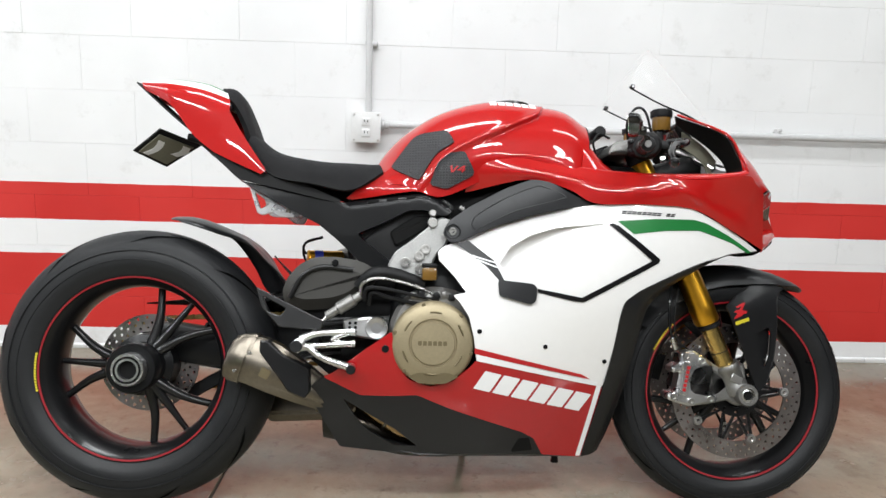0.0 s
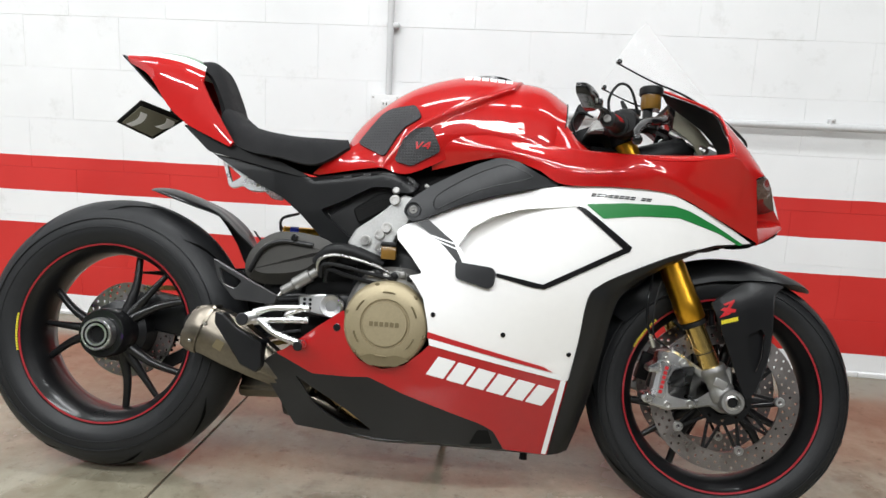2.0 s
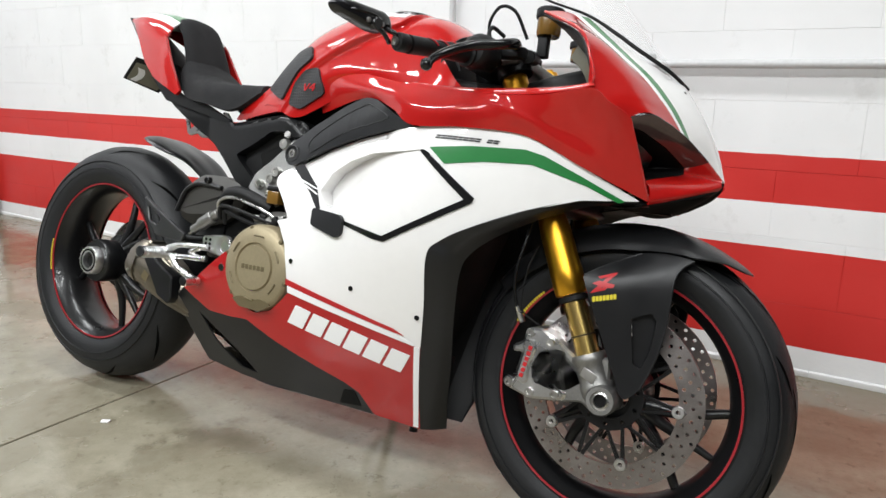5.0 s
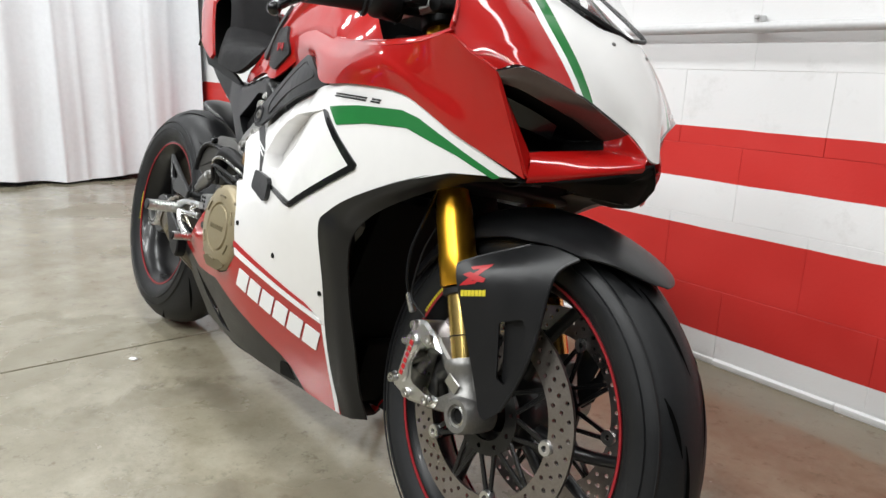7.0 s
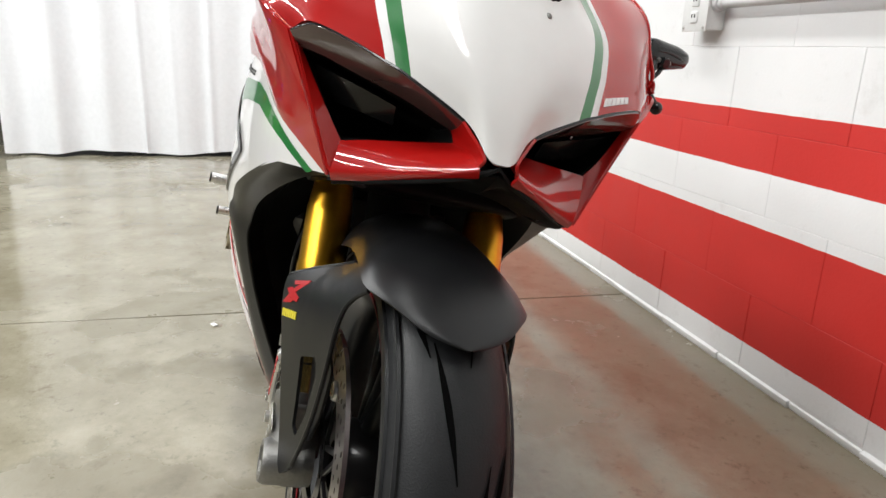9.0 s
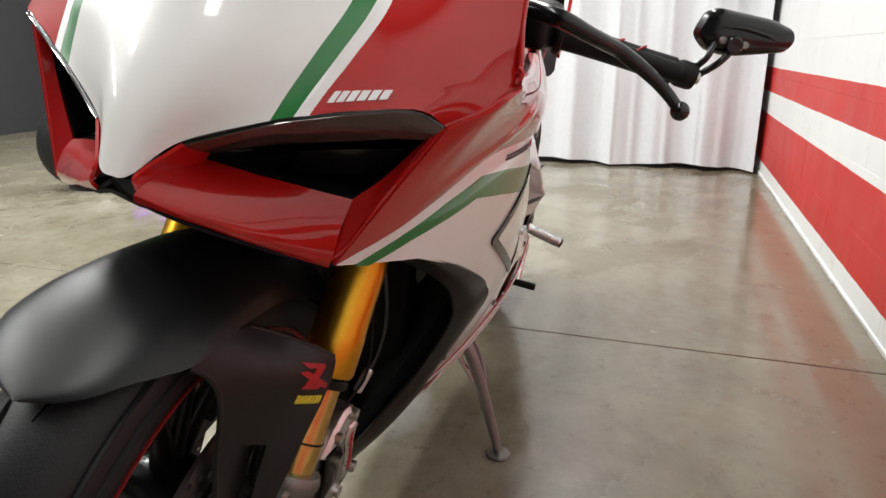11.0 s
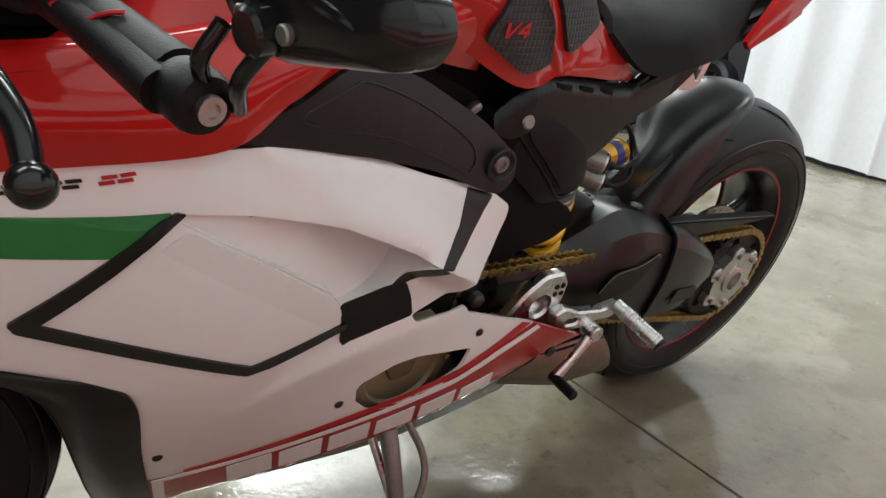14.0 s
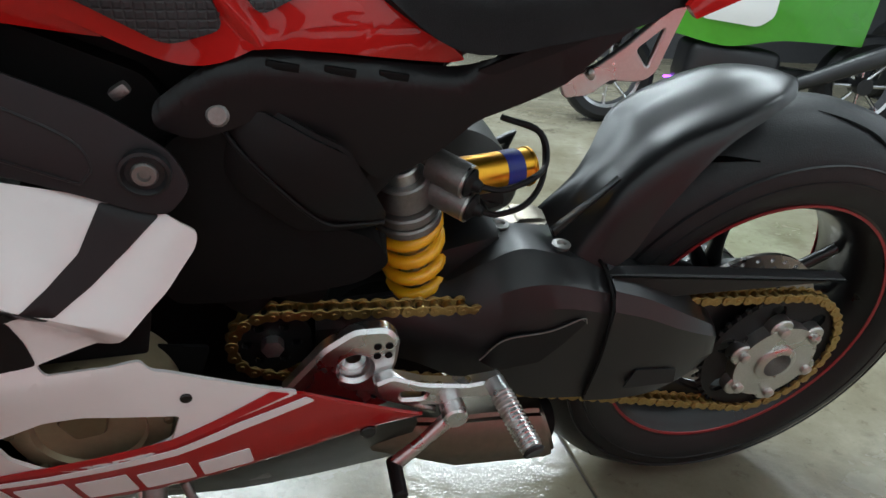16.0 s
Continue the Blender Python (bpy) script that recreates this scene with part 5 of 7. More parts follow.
for s in (-1, 1):
    y = s * .106
    leg = part("fork_tube", turned([(0, 0), (.0245, 0), (.0245, -.30), (.0290, -.335), (.0295, -.405), (.0305, -.41), (.0305, -.452), (.028, -.456), (0, -.456)][:9], along((fx(.885), y, .885), (fx(.464) * 2 - fx(.885), y, .464 * 2 - .885)) @ pose(0, 0, 0, 180), 32), GOLD, bike, "gold anodised fork tube")
    part("dust_seal", rod((fx(.466), y, .466), (fx(.456), y, .456), .0275, 24), BLACK, leg)
    part("stanchion", rod((fx(.458), y, .458), (fx(.355), y, .355), .0215, 28), GOLDP, leg, "polished gold stanchion")
    part("o_ring", lathe([(.0213, 0), (.0226, 0), (.0226, .002), (.0213, .002)], (0, 0, 0), "z", 24, True), BLACK, leg).matrix_basis = along((fx(.40), y, .40), (fx(.38), y, .38))
    foot = part("fork_foot", turned([(0, 0), (.030, 0), (.032, .006), (.032, .014), (.029, .018), (.029, .050), (.0315, .054), (.030, .075), (0, .075)], along((fx(.368), y, .368), (fx(.2), y, .2)), 28), CASTING, bike, "cast grey fork foot")
    part("maker_plate", box(.028, .002, .018, Matrix.Translation((fx(.335), y + s * .0315, .335)) @ pose(0, 0, 0, 0, 24, 0), .001, 1), STEEL, foot)
    part("axle_clamp", lathe([(.017, s * .085), (.027, s * .085), (.027, s * .138), (.024, s * .144), (.017, s * .144)], FC, n=32, closed=True), CASTING, foot)
    part("axle_end", lathe([(.012, s * .10), (.017, s * .10), (.017, s * .140), (.012, s * .142)], FC, n=24, closed=True), STEEL, foot)
    part("axle_bore", lathe([(0, s * .10), (.012, s * .10), (.012, s * .136), (0, s * .136)], FC, n=24), DARK, foot)
    part("caliper_arm", plate([(1.373, .385), (1.416, .358), (1.452, .366), (1.476, .371), (1.480, .323), (1.493, .300), (1.490, .272), (1.456, .267), (1.433, .281), (1.382, .270), (1.346, .268), (1.337, .282), (1.402, .299), (1.430, .320), (1.399, .343), (1.370, .362)], s * .090, s * .120, r=.006, bev=.004), CASTING, foot)
    cal = part("brake_caliper", plate([(1.316, .394), (1.346, .400), (1.373, .385), (1.397, .360), (1.376, .362), (1.352, .354), (1.340, .329), (1.344, .303), (1.380, .297), (1.408, .293), (1.403, .277), (1.338, .266), (1.288, .279), (1.280, .289), (1.290, .300), (1.302, .298), (1.307, .325), (1.312, .349), (1.294, .346), (1.292, .358), (1.312, .370)], s * .072, s * .126, r=.006, bev=.005), ALU, bike, "bright radial brake caliper")
    part("caliper_bridge", plate([(1.314, .372), (1.336, .376), (1.342, .360), (1.331, .330), (1.333, .300), (1.326, .290), (1.308, .296), (1.312, .325), (1.317, .350)], s * .124, s * .131, r=.005, bev=.003), ALU, cal)
    for x, z in ((1.366, .376), (1.326, .387), (1.296, .289), (1.338, .279), (1.386, .285)):
        part("caliper_bolt", lathe([(0, s * .122), (.0078, s * .122), (.0078, s * .132), (.0045, s * .132), (.0038, s * .128), (0, s * .128)], (x, 0, z), n=14), STEEL, cal)
    for k in range(6):
        x, z = 1.3195 + .0022 * k, .307 + .0105 * k
        part("maker_mark", box(.0075, .001, .0075, Matrix.Translation((x, s * .1315, z)) @ pose(0, 0, 0, 0, -76, 0), 0), LOGOR, cal)
    part("brake_pad", box(.03, .03, .07, pose(1.325, s * .074, .338, 0, 15, 0), .003), BLACK, cal)
    part("brake_hose", tube(mir([(1.302, .118, .402), (1.285, .128, .45), (1.282, .13, .50), (1.29, .12, .56), (1.30, .10, .66)], s), .0032, 8), BLACKG, cal)
    part("hose_end", rod((1.303, s * .118, .402), (1.291, s * .125, .432), .006, 10), ALU, cal)
    part("sensor_wire", tube(mir([(1.335, .118, .402), (1.30, .125, .43), (1.30, .12, .50), (1.312, .11, .55)], s), .0018, 6), BLACK, cal)

FCX, FCZ = FC[0], FC[2]


def ring(a, r, y):
    return (FCX + r * math.cos(radians(a)), y, FCZ + r * math.sin(radians(a)))


FEND = []
for a, r, wdt, drop in ((51, .3215, .004, .001), (52.5, .3215, .026, .003), (55, .3212, .046, .005), (58.5, .3205, .062, .008), (62.5, .3200, .077, .015), (66.5, .3195, .085, .022), (72, .319, .086, .027), (79, .318, .083, .033), (86, .3175, .079, .038), (98, .317, .078, .040), (114, .317, .078, .040), (132, .316, .074, .036), (146, .315, .066, .030)):
    FEND.append(both([ring(a, r, 0), ring(a, r - drop * .10, wdt * .36), ring(a, r - drop * .38, wdt * .66), ring(a, r - drop * .85, wdt * .88), ring(a, r - drop * 1.30, wdt)]))
fender = part("front_fender", grid_bm(patch(FEND, 40, 60), .003), CARBON, bike, "matte black carbon front fender")
fender.location.y = -.012

# fork spat: a sheet that climbs from the fork foot, rolls inwards and joins the fender's shoulder
spat_y = spline_field([(1.4145, .510, .1385), (1.440, .528, .112), (1.470, .546, .089), (1.498, .560, .0765), (1.545, .5655, .0770), (1.586, .5585, .0815), (1.4165, .498, .1405), (1.452, .511, .1325), (1.490, .524, .1180), (1.525, .538, .1020), (1.560, .543, .0915),
                       (1.425, .478, .139), (1.46, .483, .1295), (1.50, .488, .117), (1.53, .495, .107), (1.556, .505, .0985), (1.443, .44, .1335), (1.50, .44, .1175), (1.553, .45, .1005), (1.466, .39, .1265), (1.541, .40, .104), (1.488, .345, .1195), (1.529, .357, .108), (1.503, .312, .1150), (1.518, .318, .1115)])
SPAT = [(1.4145, .509), (1.426, .519), (1.440, .528), (1.470, .546), (1.498, .560), (1.545, .5655), (1.586, .5585), (1.571, .545), (1.562, .528), (1.560, .500), (1.559, .450), (1.553, .400), (1.542, .357), (1.529, .322), (1.511, .304), (1.500, .312), (1.488, .342)]
WIN = [(1.503, .446), (1.534, .460), (1.544, .447), (1.540, .395), (1.528, .362), (1.515, .368)]
for s in (-1, 1):
    sp = part("fender_spat", panel(SPAT, spat_y, s, .004, holes=[WIN], r=.006, step=.010), CARBON, fender, "matte black fork spat")
    for nm, line in (("spat_edge", [(1.416, .508), (1.440, .526), (1.470, .544), (1.498, .5585)]), ("arch_edge", [(1.586, .5575), (1.571, .545), (1.562, .528), (1.560, .500), (1.559, .450), (1.553, .400), (1.542, .357), (1.530, .325)])):
        part(nm, tube([(x, s * (spat_y(x, z) - .0018), z) for x, z in line], .0026, 8), CARBON, sp)
    part("spat_pocket", panel([(x + (x - 1.523) * .12, z + (z - .412) * .10) for x, z in WIN], lambda x, z: spat_y(x, z) - .014, s, .003, r=.006, step=.012), CARBON, sp)
    ox, oz, ex, ez = 1.432, .479, .038, .028
    for q in ([(0, .02), (.30, .0), (1.0, .92), (.78, 1.0), (.62, .78)], [(.20, .98), (1.0, 1.0), (.80, .82), (.36, .80)], [(.02, .62), (.30, .70), (1.0, .22), (.96, .02), (.62, .14)], [(0, .02), (.62, .0), (.74, .18), (.22, .20)]):
        if s > 0:
            q = [(1 - a, b) for a, b in q]
        part("logo_stroke", panel([(ox + ex * a, oz + ez * b + .015 * a) for a, b in q], spat_y, s, .001, off=.001, r=.001), LOGOR, sp, "red logo stroke")
    letters("yellow_mark", 1.438 if s < 0 else 1.478, .465 if s < 0 else .481, 1.477 if s < 0 else 1.440, .476 if s < 0 else .465, .009 * -s, 7, .001, LOGOY, sp, spat_y, s, .15, off=.001)

# ---------------------------------------------------------------- handlebars, clocks, mirrors


def bars(pts, s):
    """Points of one bar side; the steering is turned a little to the right."""
    return [(x - (.06 * abs(y) if s < 0 else 0), s * abs(y), z + (max(0, .022 * (1 - abs(y) / .38)) if s < 0 else 0)) for x, y, z in pts]


HEAD = rounded([(-.055, -.004), (-.047, .022), (-.036, .029), (.028, .029), (.055, .023), (.061, .012), (.054, -.003), (-.010, -.021), (-.036, -.020)], .009)


def mirror_loop(s, d, k):
    q = 1.0 if s > 0 else .72
    return bars([(1.113 + d * .961 - a * k * .277, .432 + d * .277 + a * k * .961, .899 + b * k * q - (0 if s > 0 else .026)) for a, b in HEAD], s)


def mirror_head(s):
    """Rounded trapezoid shell, its long way running outwards from the bar end."""
    bm = bmesh.new()
    rings = [[bm.verts.new(p) for p in mirror_loop(s, d, k)] for d, k in ((-.010, .94), (-.010, 1.0), (0, 1.0), (.007, .96), (.0125, .80), (.015, .5))]
    for a, b in zip(rings, rings[1:]):
        for i in range(len(a)):
            bm.faces.new((a[i], a[(i + 1) % len(a)], b[(i + 1) % len(b)], b[i]))
    bm.faces.new(rings[0])
    bm.faces.new(rings[-1])
    bmesh.ops.recalc_face_normals(bm, faces=bm.faces)
    return bm


def mirror_glass(s):
    bm = bmesh.new()
    a, b = [[bm.verts.new(p) for p in mirror_loop(s, d, .90)] for d in (-.0112, -.0085)]
    for i in range(len(a)):
        bm.faces.new((a[i], a[(i + 1) % len(a)], b[(i + 1) % len(b)], b[i]))
    bm.faces.new(a)
    bm.faces.new(b)
    bmesh.ops.recalc_face_normals(bm, faces=bm.faces)
    return bm


yoke = part("top_yoke", plate([(1.12, .868), (1.135, .90), (1.19, .912), (1.235, .905), (1.235, .88), (1.17, .872)], -.15, .15, r=.01, bev=.006), CASTING, bike, "grey cast top yoke")
part("ignition", lathe([(.02, 0), (.02, .018), (.014, .02), (0, .02)], (1.20, 0, .905), "z", 24), BLACK, yoke)
for s in (-1, 1):
    part("fork_cap", turned([(0, 0), (.02, 0), (.02, .012), (.013, .014), (.013, .022), (0, .022)], along((fx(.885), s * .106, .905), (fx(.95) - .01, s * .106, .98)), 20), AQUA if s < 0 else GOLD, yoke)
    bar = part("handlebar", tube(bars([(1.205, .118, .872), (1.185, .25, .862), (1.156, .378, .849)], s), .0112, 14), BLACK, bike, "black clip-on handlebar")
    part("bar_clamp", rod((fx(.885), s * .106, .895), (fx(.85), s * .106, .86), .034, 24), BLACK, bar)
    back = .011 if s > 0 else 0
    held = bars([(1.188, .238, .863), (1.172 - back / 2, .305, .856), (1.158 - back, .368, .850)], s)
    grip = part("grip", tube(held, [.0172, .0152, .0150, .0158], 20), BLACK, bar, "black rubber grip")
    for k in range(3):
        line = []
        for i in range(7):
            t = .22 + k * .20 + .016 * i
            p = crom(held, t)
            a = radians(12 + 11 * i)
            line.append((p[0] + .0167 * math.cos(a), p[1], p[2] + .0167 * math.sin(a)))
        part("grip_mark", tube(line, .0013, 6, segs=14), LOGOR, grip)
    part("flange", rod(*bars([(1.190, .232, .863), (1.188, .240, .863)], s), .024, 20), BLACK, grip)
    part("switch_box", box(.055, .055, .05, Matrix.Translation(bars([(1.197, .205, .868)], s)[0]) @ pose(0, 0, 0, 0, 10, s * -14), .010, 3), BLACK, bar)
    for dz in (-.012, .010):
        part("switch", box(.010, .018, .009, Matrix.Translation(bars([(1.168, .205, .870 + dz)], s)[0]), .002), GREY, bar)
    lev = part("lever", tube(bars([(1.262, .195, .882), (1.284, .245, .878), (1.268, .281, .868), (1.240, .306, .861), (1.223, .337, .847), (1.212, .364, .831), (1.211, .386, .814)], s), [.009, .0095, .0085, .0085, .0080, .0070, .0065], 12), BLACKG, bar, "black folding lever")
    part("lever_ball", lathe([(.0105 * math.sin(math.pi * k / 10), -.0105 * math.cos(math.pi * k / 10)) for k in range(11)], bars([(1.211, .387, .813)], s)[0], "z", 16), BLACKG, lev)
    part("lever_perch", box(.07, .03, .022, Matrix.Translation(bars([(1.245, .185, .876)], s)[0]) @ pose(0, 0, 0, 0, 6, s * 20), .006), BLACK, bar)
    part("master_cylinder", rod((1.262, s * .165, .885), (1.245, s * .095, .90), .013, 16), BLACK, bar)
    end = part("bar_end", lathe([(.008, -.012), (.0140, -.011), (.0155, -.007), (.0155, .007), (.0140, .011), (.008, .0125), (.0, .012)], (0, 0, 0), "z", 28), BLACK, bar, "black bar end clamp")
    end.matrix_basis = along(*bars([(1.156 - back, .383, .849), (1.138 - back, .46, .842)], s))
    part("bolt", lathe([(0, .0), (.007, 0), (.007, .004), (.004, .004), (.0035, .002), (0, .002)], (0, 0, .0125), "z", 14), STEEL, end)
    mirror = part("mirror", mirror_head(s), BLACKG, bike, "black bar-end mirror")
    for a, b in (((1.150 - back, .386, .853), (1.140, .404, .888)), ((1.138 - back, .392, .846), (1.128, .428, .890))):
        q = bars([a, tuple((u + v) / 2 + w for u, v, w in zip(a, b, (.008, .004, 0))), b], s)
        if s < 0:
            q = [(x, y, z - .024 * i / 2) for i, (x, y, z) in enumerate(q)]
        part("mirror_arm", tube(q, .0040, 10), BLACKG, mirror)
    part("mirror_foot", rod(*[(x, y, z - (.024 if s < 0 else 0)) for x, y, z in bars([(1.118, .420, .893), (1.140, .426, .891)], s)], .010, 16), BLACKG, mirror)
    for a in (-.025, .001):
        q = bars([(1.113 - a * .277, .432 + a * .961, .894), (1.1305 - a * .277, .4365 + a * .961, .894)], s)
        part("mirror_screw", rod(*[(x, y, z - (.024 if s < 0 else 0)) for x, y, z in q], .0042, 12, .0008), CASTING, mirror)
    part("mirror_ridge", tube(bars([(1.113 + .0135 - a * .277, .432 + .004 + a * .961, .899 + (b if s > 0 else b * .7 - .026)) for a, b in ((-.030, .009), (-.005, .012), (.022, .010), (.034, .007))], s), [.0012, .003, .003, .001], 8), BLACKG, mirror)
    part("mirror_glass", mirror_glass(s), GLASSM, mirror, "mirror glass")
throttle = part("throttle_housing", turned([(0, -.030), (.024, -.029), (.030, -.022), (.031, .012), (.027, .020), (.022, .026), (0, .028)], along((1.192, -.214, .880), (1.180, -.30, .872)), 26), BLACK, bike, "round black throttle housing")
part("throttle_cable", tube([(1.195, -.205, .905), (1.19, -.18, .935), (1.205, -.155, .925)], .004, 8), BLACK, throttle)
res = part("fluid_reservoir", lathe([(.0, 0), (.021, 0), (.023, .006), (.023, .034), (.021, .036), (0, .036)], (1.268, -.10, .940), "z", 28), AMBER, bike, "amber brake fluid reservoir with black cap")
part("cap", lathe([(0, 0), (.026, 0), (.027, .003), (.027, .016), (.024, .019), (0, .019)], (1.268, -.10, .973), "z", 28), BLACK, res)
part("bracket", box(.02, .02, .06, pose(1.262, -.10, .93), .003), BLACK, res)
res2 = part("fluid_reservoir", lathe([(.0, 0), (.020, 0), (.021, .005), (.021, .026), (0, .028)], (1.262, .11, .948), "z", 24), AMBER, bike)
part("cap", lathe([(0, 0), (.025, 0), (.0255, .003), (.0255, .012), (0, .014)], (1.262, .11, .976), "z", 24), BLACK, res2)
part("cable", tube([(1.175, -.13, .905), (1.166, -.148, .948), (1.186, -.152, .982), (1.214, -.14, .976), (1.236, -.12, .93)], .0032, 8), BLACK, bike)
part("cable", tube([(1.10, -.12, .87), (1.09, -.125, .90), (1.108, -.11, .925), (1.14, -.09, .92)], .003, 8), BLACK, bike)
part("cable", tube([(1.30, .06, .93), (1.33, .0, .90), (1.30, -.07, .87), (1.25, -.08, .82)], .005, 8), BLACK, bike)
damper = part("steering_damper", rod((1.115, -.10, .935), (1.115, .09, .935), .014, 20), BLACK, bike, "black steering damper")
part("damper_rod", rod((1.115, .09, .935), (1.115, .15, .932), .006, 10), STEEL, damper)
dash = part("dashboard", box(.022, .15, .085, pose(1.345, 0, .935, 0, -35, 0), .008, 3), BLACK, bike, "black dashboard")
part("display", box(.003, .125, .062, Matrix.Translation((1.3335, 0, .9285)) @ pose(0, 0, 0, 0, -35, 0), .001), LENS, dash)
for s in (-1, 1):
    part("cowl_stay", tube(mir([(1.33, .05, .90), (1.36, .10, .87), (1.39, .13, .845)], s), .008, 8), STEEL, bike)
    part("air_hose", tube(mir([(1.36, .07, .86), (1.30, .09, .84), (1.22, .09, .82), (1.14, .10, .82)], s), .030, 14), BLACK, bike)
part("head_tube", rod((1.12, 0, .90), (1.30, 0, .50), .045, 24), BLACK, bike)
low = part("bottom_yoke", plate([(1.27, .635), (1.30, .66), (1.345, .65), (1.36, .62), (1.32, .605)], -.145, .145, r=.01, bev=.006), BLACK, bike)
part("airbox", box(.22, .20, .12, pose(1.10, 0, .80, 0, 8, 0), .03, 3), BLACK, bike, "black airbox")

# ---------------------------------------------------------------- engine and frame
engine = part("engine_block", box(.40, .20, .30, pose(.80, -.03, .43, 0, 8, 0), .03, 3), SATIN, bike, "dark cast engine block")
part("front_cylinder_bank", box(.20, .26, .20, pose(.98, 0, .50, 0, 42, 0), .02, 2), CASTING, engine)
part("rear_cylinder_bank", box(.17, .23, .24, pose(.675, 0, .61, 0, -40, 0), .015, 2), BLACK, engine)
part("sump", box(.30, .20, .16, pose(.80, 0, .25), .03, 2), CASTING, engine)
cc = (.707, 0, .416)
clutch = part("clutch_cover", lathe([(.095, -.160), (.095, -.196), (.091, -.205), (.084, -.210), (.055, -.212), (.053, -.208), (.050, -.208), (.048, -.213), (0, -.214)], cc, n=72), BRONZE, bike, "round bronze clutch cover")
for k in range(6):
    a = radians(15 + 60 * k)
    a2 = radians(37 + 60 * k)
    arc = [(cc[0] + .070 * math.cos(a + (a2 - a) * i / 6), -.2115, cc[2] + .070 * math.sin(a + (a2 - a) * i / 6)) for i in range(7)]
    part("cover_slot", tube(arc, .0022, 6), BRONZED, clutch)
letters("cover_mark", cc[0] - .034, cc[2] - .005, cc[0] + .034, cc[2] - .005, .010, 6, 0, BRONZED, clutch, flat_field(.2135), -1, .25, off=.0008)
for k in range(6):
    a = radians(45 + 60 * k)
    part("cover_bolt", rod((cc[0] + .088 * math.cos(a), -.196, cc[2] + .088 * math.sin(a)), (cc[0] + .088 * math.cos(a), -.209, cc[2] + .088 * math.sin(a)), .0055, 10), BRONZED, clutch)
part("cover_foot", panel([(cc[0] - .055, cc[2] - .074), (cc[0] - .03, cc[2] - .066), (cc[0] + .035, cc[2] - .066), (cc[0] + .06, cc[2] - .074), (cc[0] + .03, cc[2] - .090), (cc[0] - .03, cc[2] - .090)], flat_field(.208), -1, .003, off=.003), BRONZED, clutch)
part("case_shoulder", plate([(.60, .44), (.625, .50), (.66, .535), (.72, .545), (.78, .53), (.80, .48), (.80, .40), (.70, .33), (.62, .36)], -.165, -.10, r=.03, bev=.01), CASTING, engine)
ac = (.835, 0, .420)
alt = part("alternator_cover", lathe([(.076, .10), (.076, .156), (.070, .164), (.05, .169), (.047, .164), (.02, .165), (0, .165)], ac, n=56), BRONZE, bike, "bronze alternator cover")
alt.location.y = .024
for k in range(8):
    a = radians(45 * k)
    part("cover_bolt", rod((ac[0] + .068 * math.cos(a), .156, ac[2] + .068 * math.sin(a)), (ac[0] + .068 * math.cos(a), .169, ac[2] + .068 * math.sin(a)), .005, 10), BRONZED, alt)
part("cover_rib", plate([(.812, .454), (.842, .459), (.862, .434), (.849, .409), (.822, .414)], .164, .171, r=.006, bev=.002), BRONZED, alt)

head = part("cylinder_head_cover", plate([(.597, .588), (.615, .622), (.66, .655), (.700, .690), (.722, .708), (.748, .70), (.745, .665), (.735, .64), (.715, .62), (.70, .585), (.685, .555), (.66, .545)], -.150, -.09, r=.008, bev=.004), CASTL, bike, "cast aluminium cylinder head cover with bolts")
for x, z in ((.640, .598), (.672, .613), (.687, .630), (.702, .693), (.675, .583)):
    part("head_bolt", lathe([(0, -.160), (.005, -.160), (.006, -.162), (.011, -.162), (.012, -.158), (.012, -.148), (0, -.148)], (x, 0, z), n=18), STEEL, head)
# Solid near-black plate; the shade of the cavity is put into its colour.
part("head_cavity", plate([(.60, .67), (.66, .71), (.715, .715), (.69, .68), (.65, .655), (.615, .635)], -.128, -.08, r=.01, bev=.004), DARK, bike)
# Near-black filler added to hide the gap behind the clutch.
part("case_filler", plate([(.49, .36), (.50, .55), (.56, .60), (.66, .60), (.66, .36)], -.105, -.06, r=.02, bev=.004), DARK, engine)
RB = part("fluid_bottle", box(.034, .026, .03, pose(.697, -.158, .572), .004), AMBER, bike, "amber rear brake fluid bottle")
part("cap", box(.036, .028, .010, pose(.697, -.158, .592), .003), BLACK, RB)
exh = part("exhaust_shield", plate([(.352, .520), (.361, .553), (.39, .588), (.426, .607), (.48, .608), (.533, .600), (.585, .575), (.560, .535), (.520, .500), (.47, .485), (.40, .480), (.36, .495)], -.150, -.02, r=.03, bev=.026), SHIELD, bike, "brown-grey exhaust shield")
part("shield_rib", tube([(.375, -.152, .51), (.405, -.155, .563), (.45, -.155, .583), (.52, -.153, .578)], .006, 8), CARBON, exh)
part("shield_bolt", rod((.478, -.15, .593), (.478, -.165, .593), .008, 12), BLACKG, exh)
part("thick_hose", tube([(.535, -.155, .538), (.565, -.165, .568), (.61, -.165, .570), (.655, -.160, .556), (.68, -.15, .545)], .016, 14), BLACK, bike)
for off, r, m in (((0, 0, 0), .004, STEEL), ((.01, -.004, -.012), .0045, BLACK), ((.02, .004, -.022), .005, BLACK)):
    part("brake_line", tube([(.538 + off[0], -.170 + off[1], .519 + off[2]), (.545 + off[0], -.178 + off[1], .548 + off[2]), (.585 + off[0], -.178 + off[1], .560 + off[2] * 2), (.66 + off[0], -.172 + off[1], .545 + off[2] * 2), (.71 + off[0], -.165 + off[1], .525 + off[2])], r, 8), m, bike)
for k in range(7):
    part("wire_clip", box(.016, .016, .014, pose(.66 + .018 * k, -.168, .522 + .004 * math.sin(k * 2.1), 0, 20 * k, 10), .003), BLACK if k % 2 else CASTING, bike)

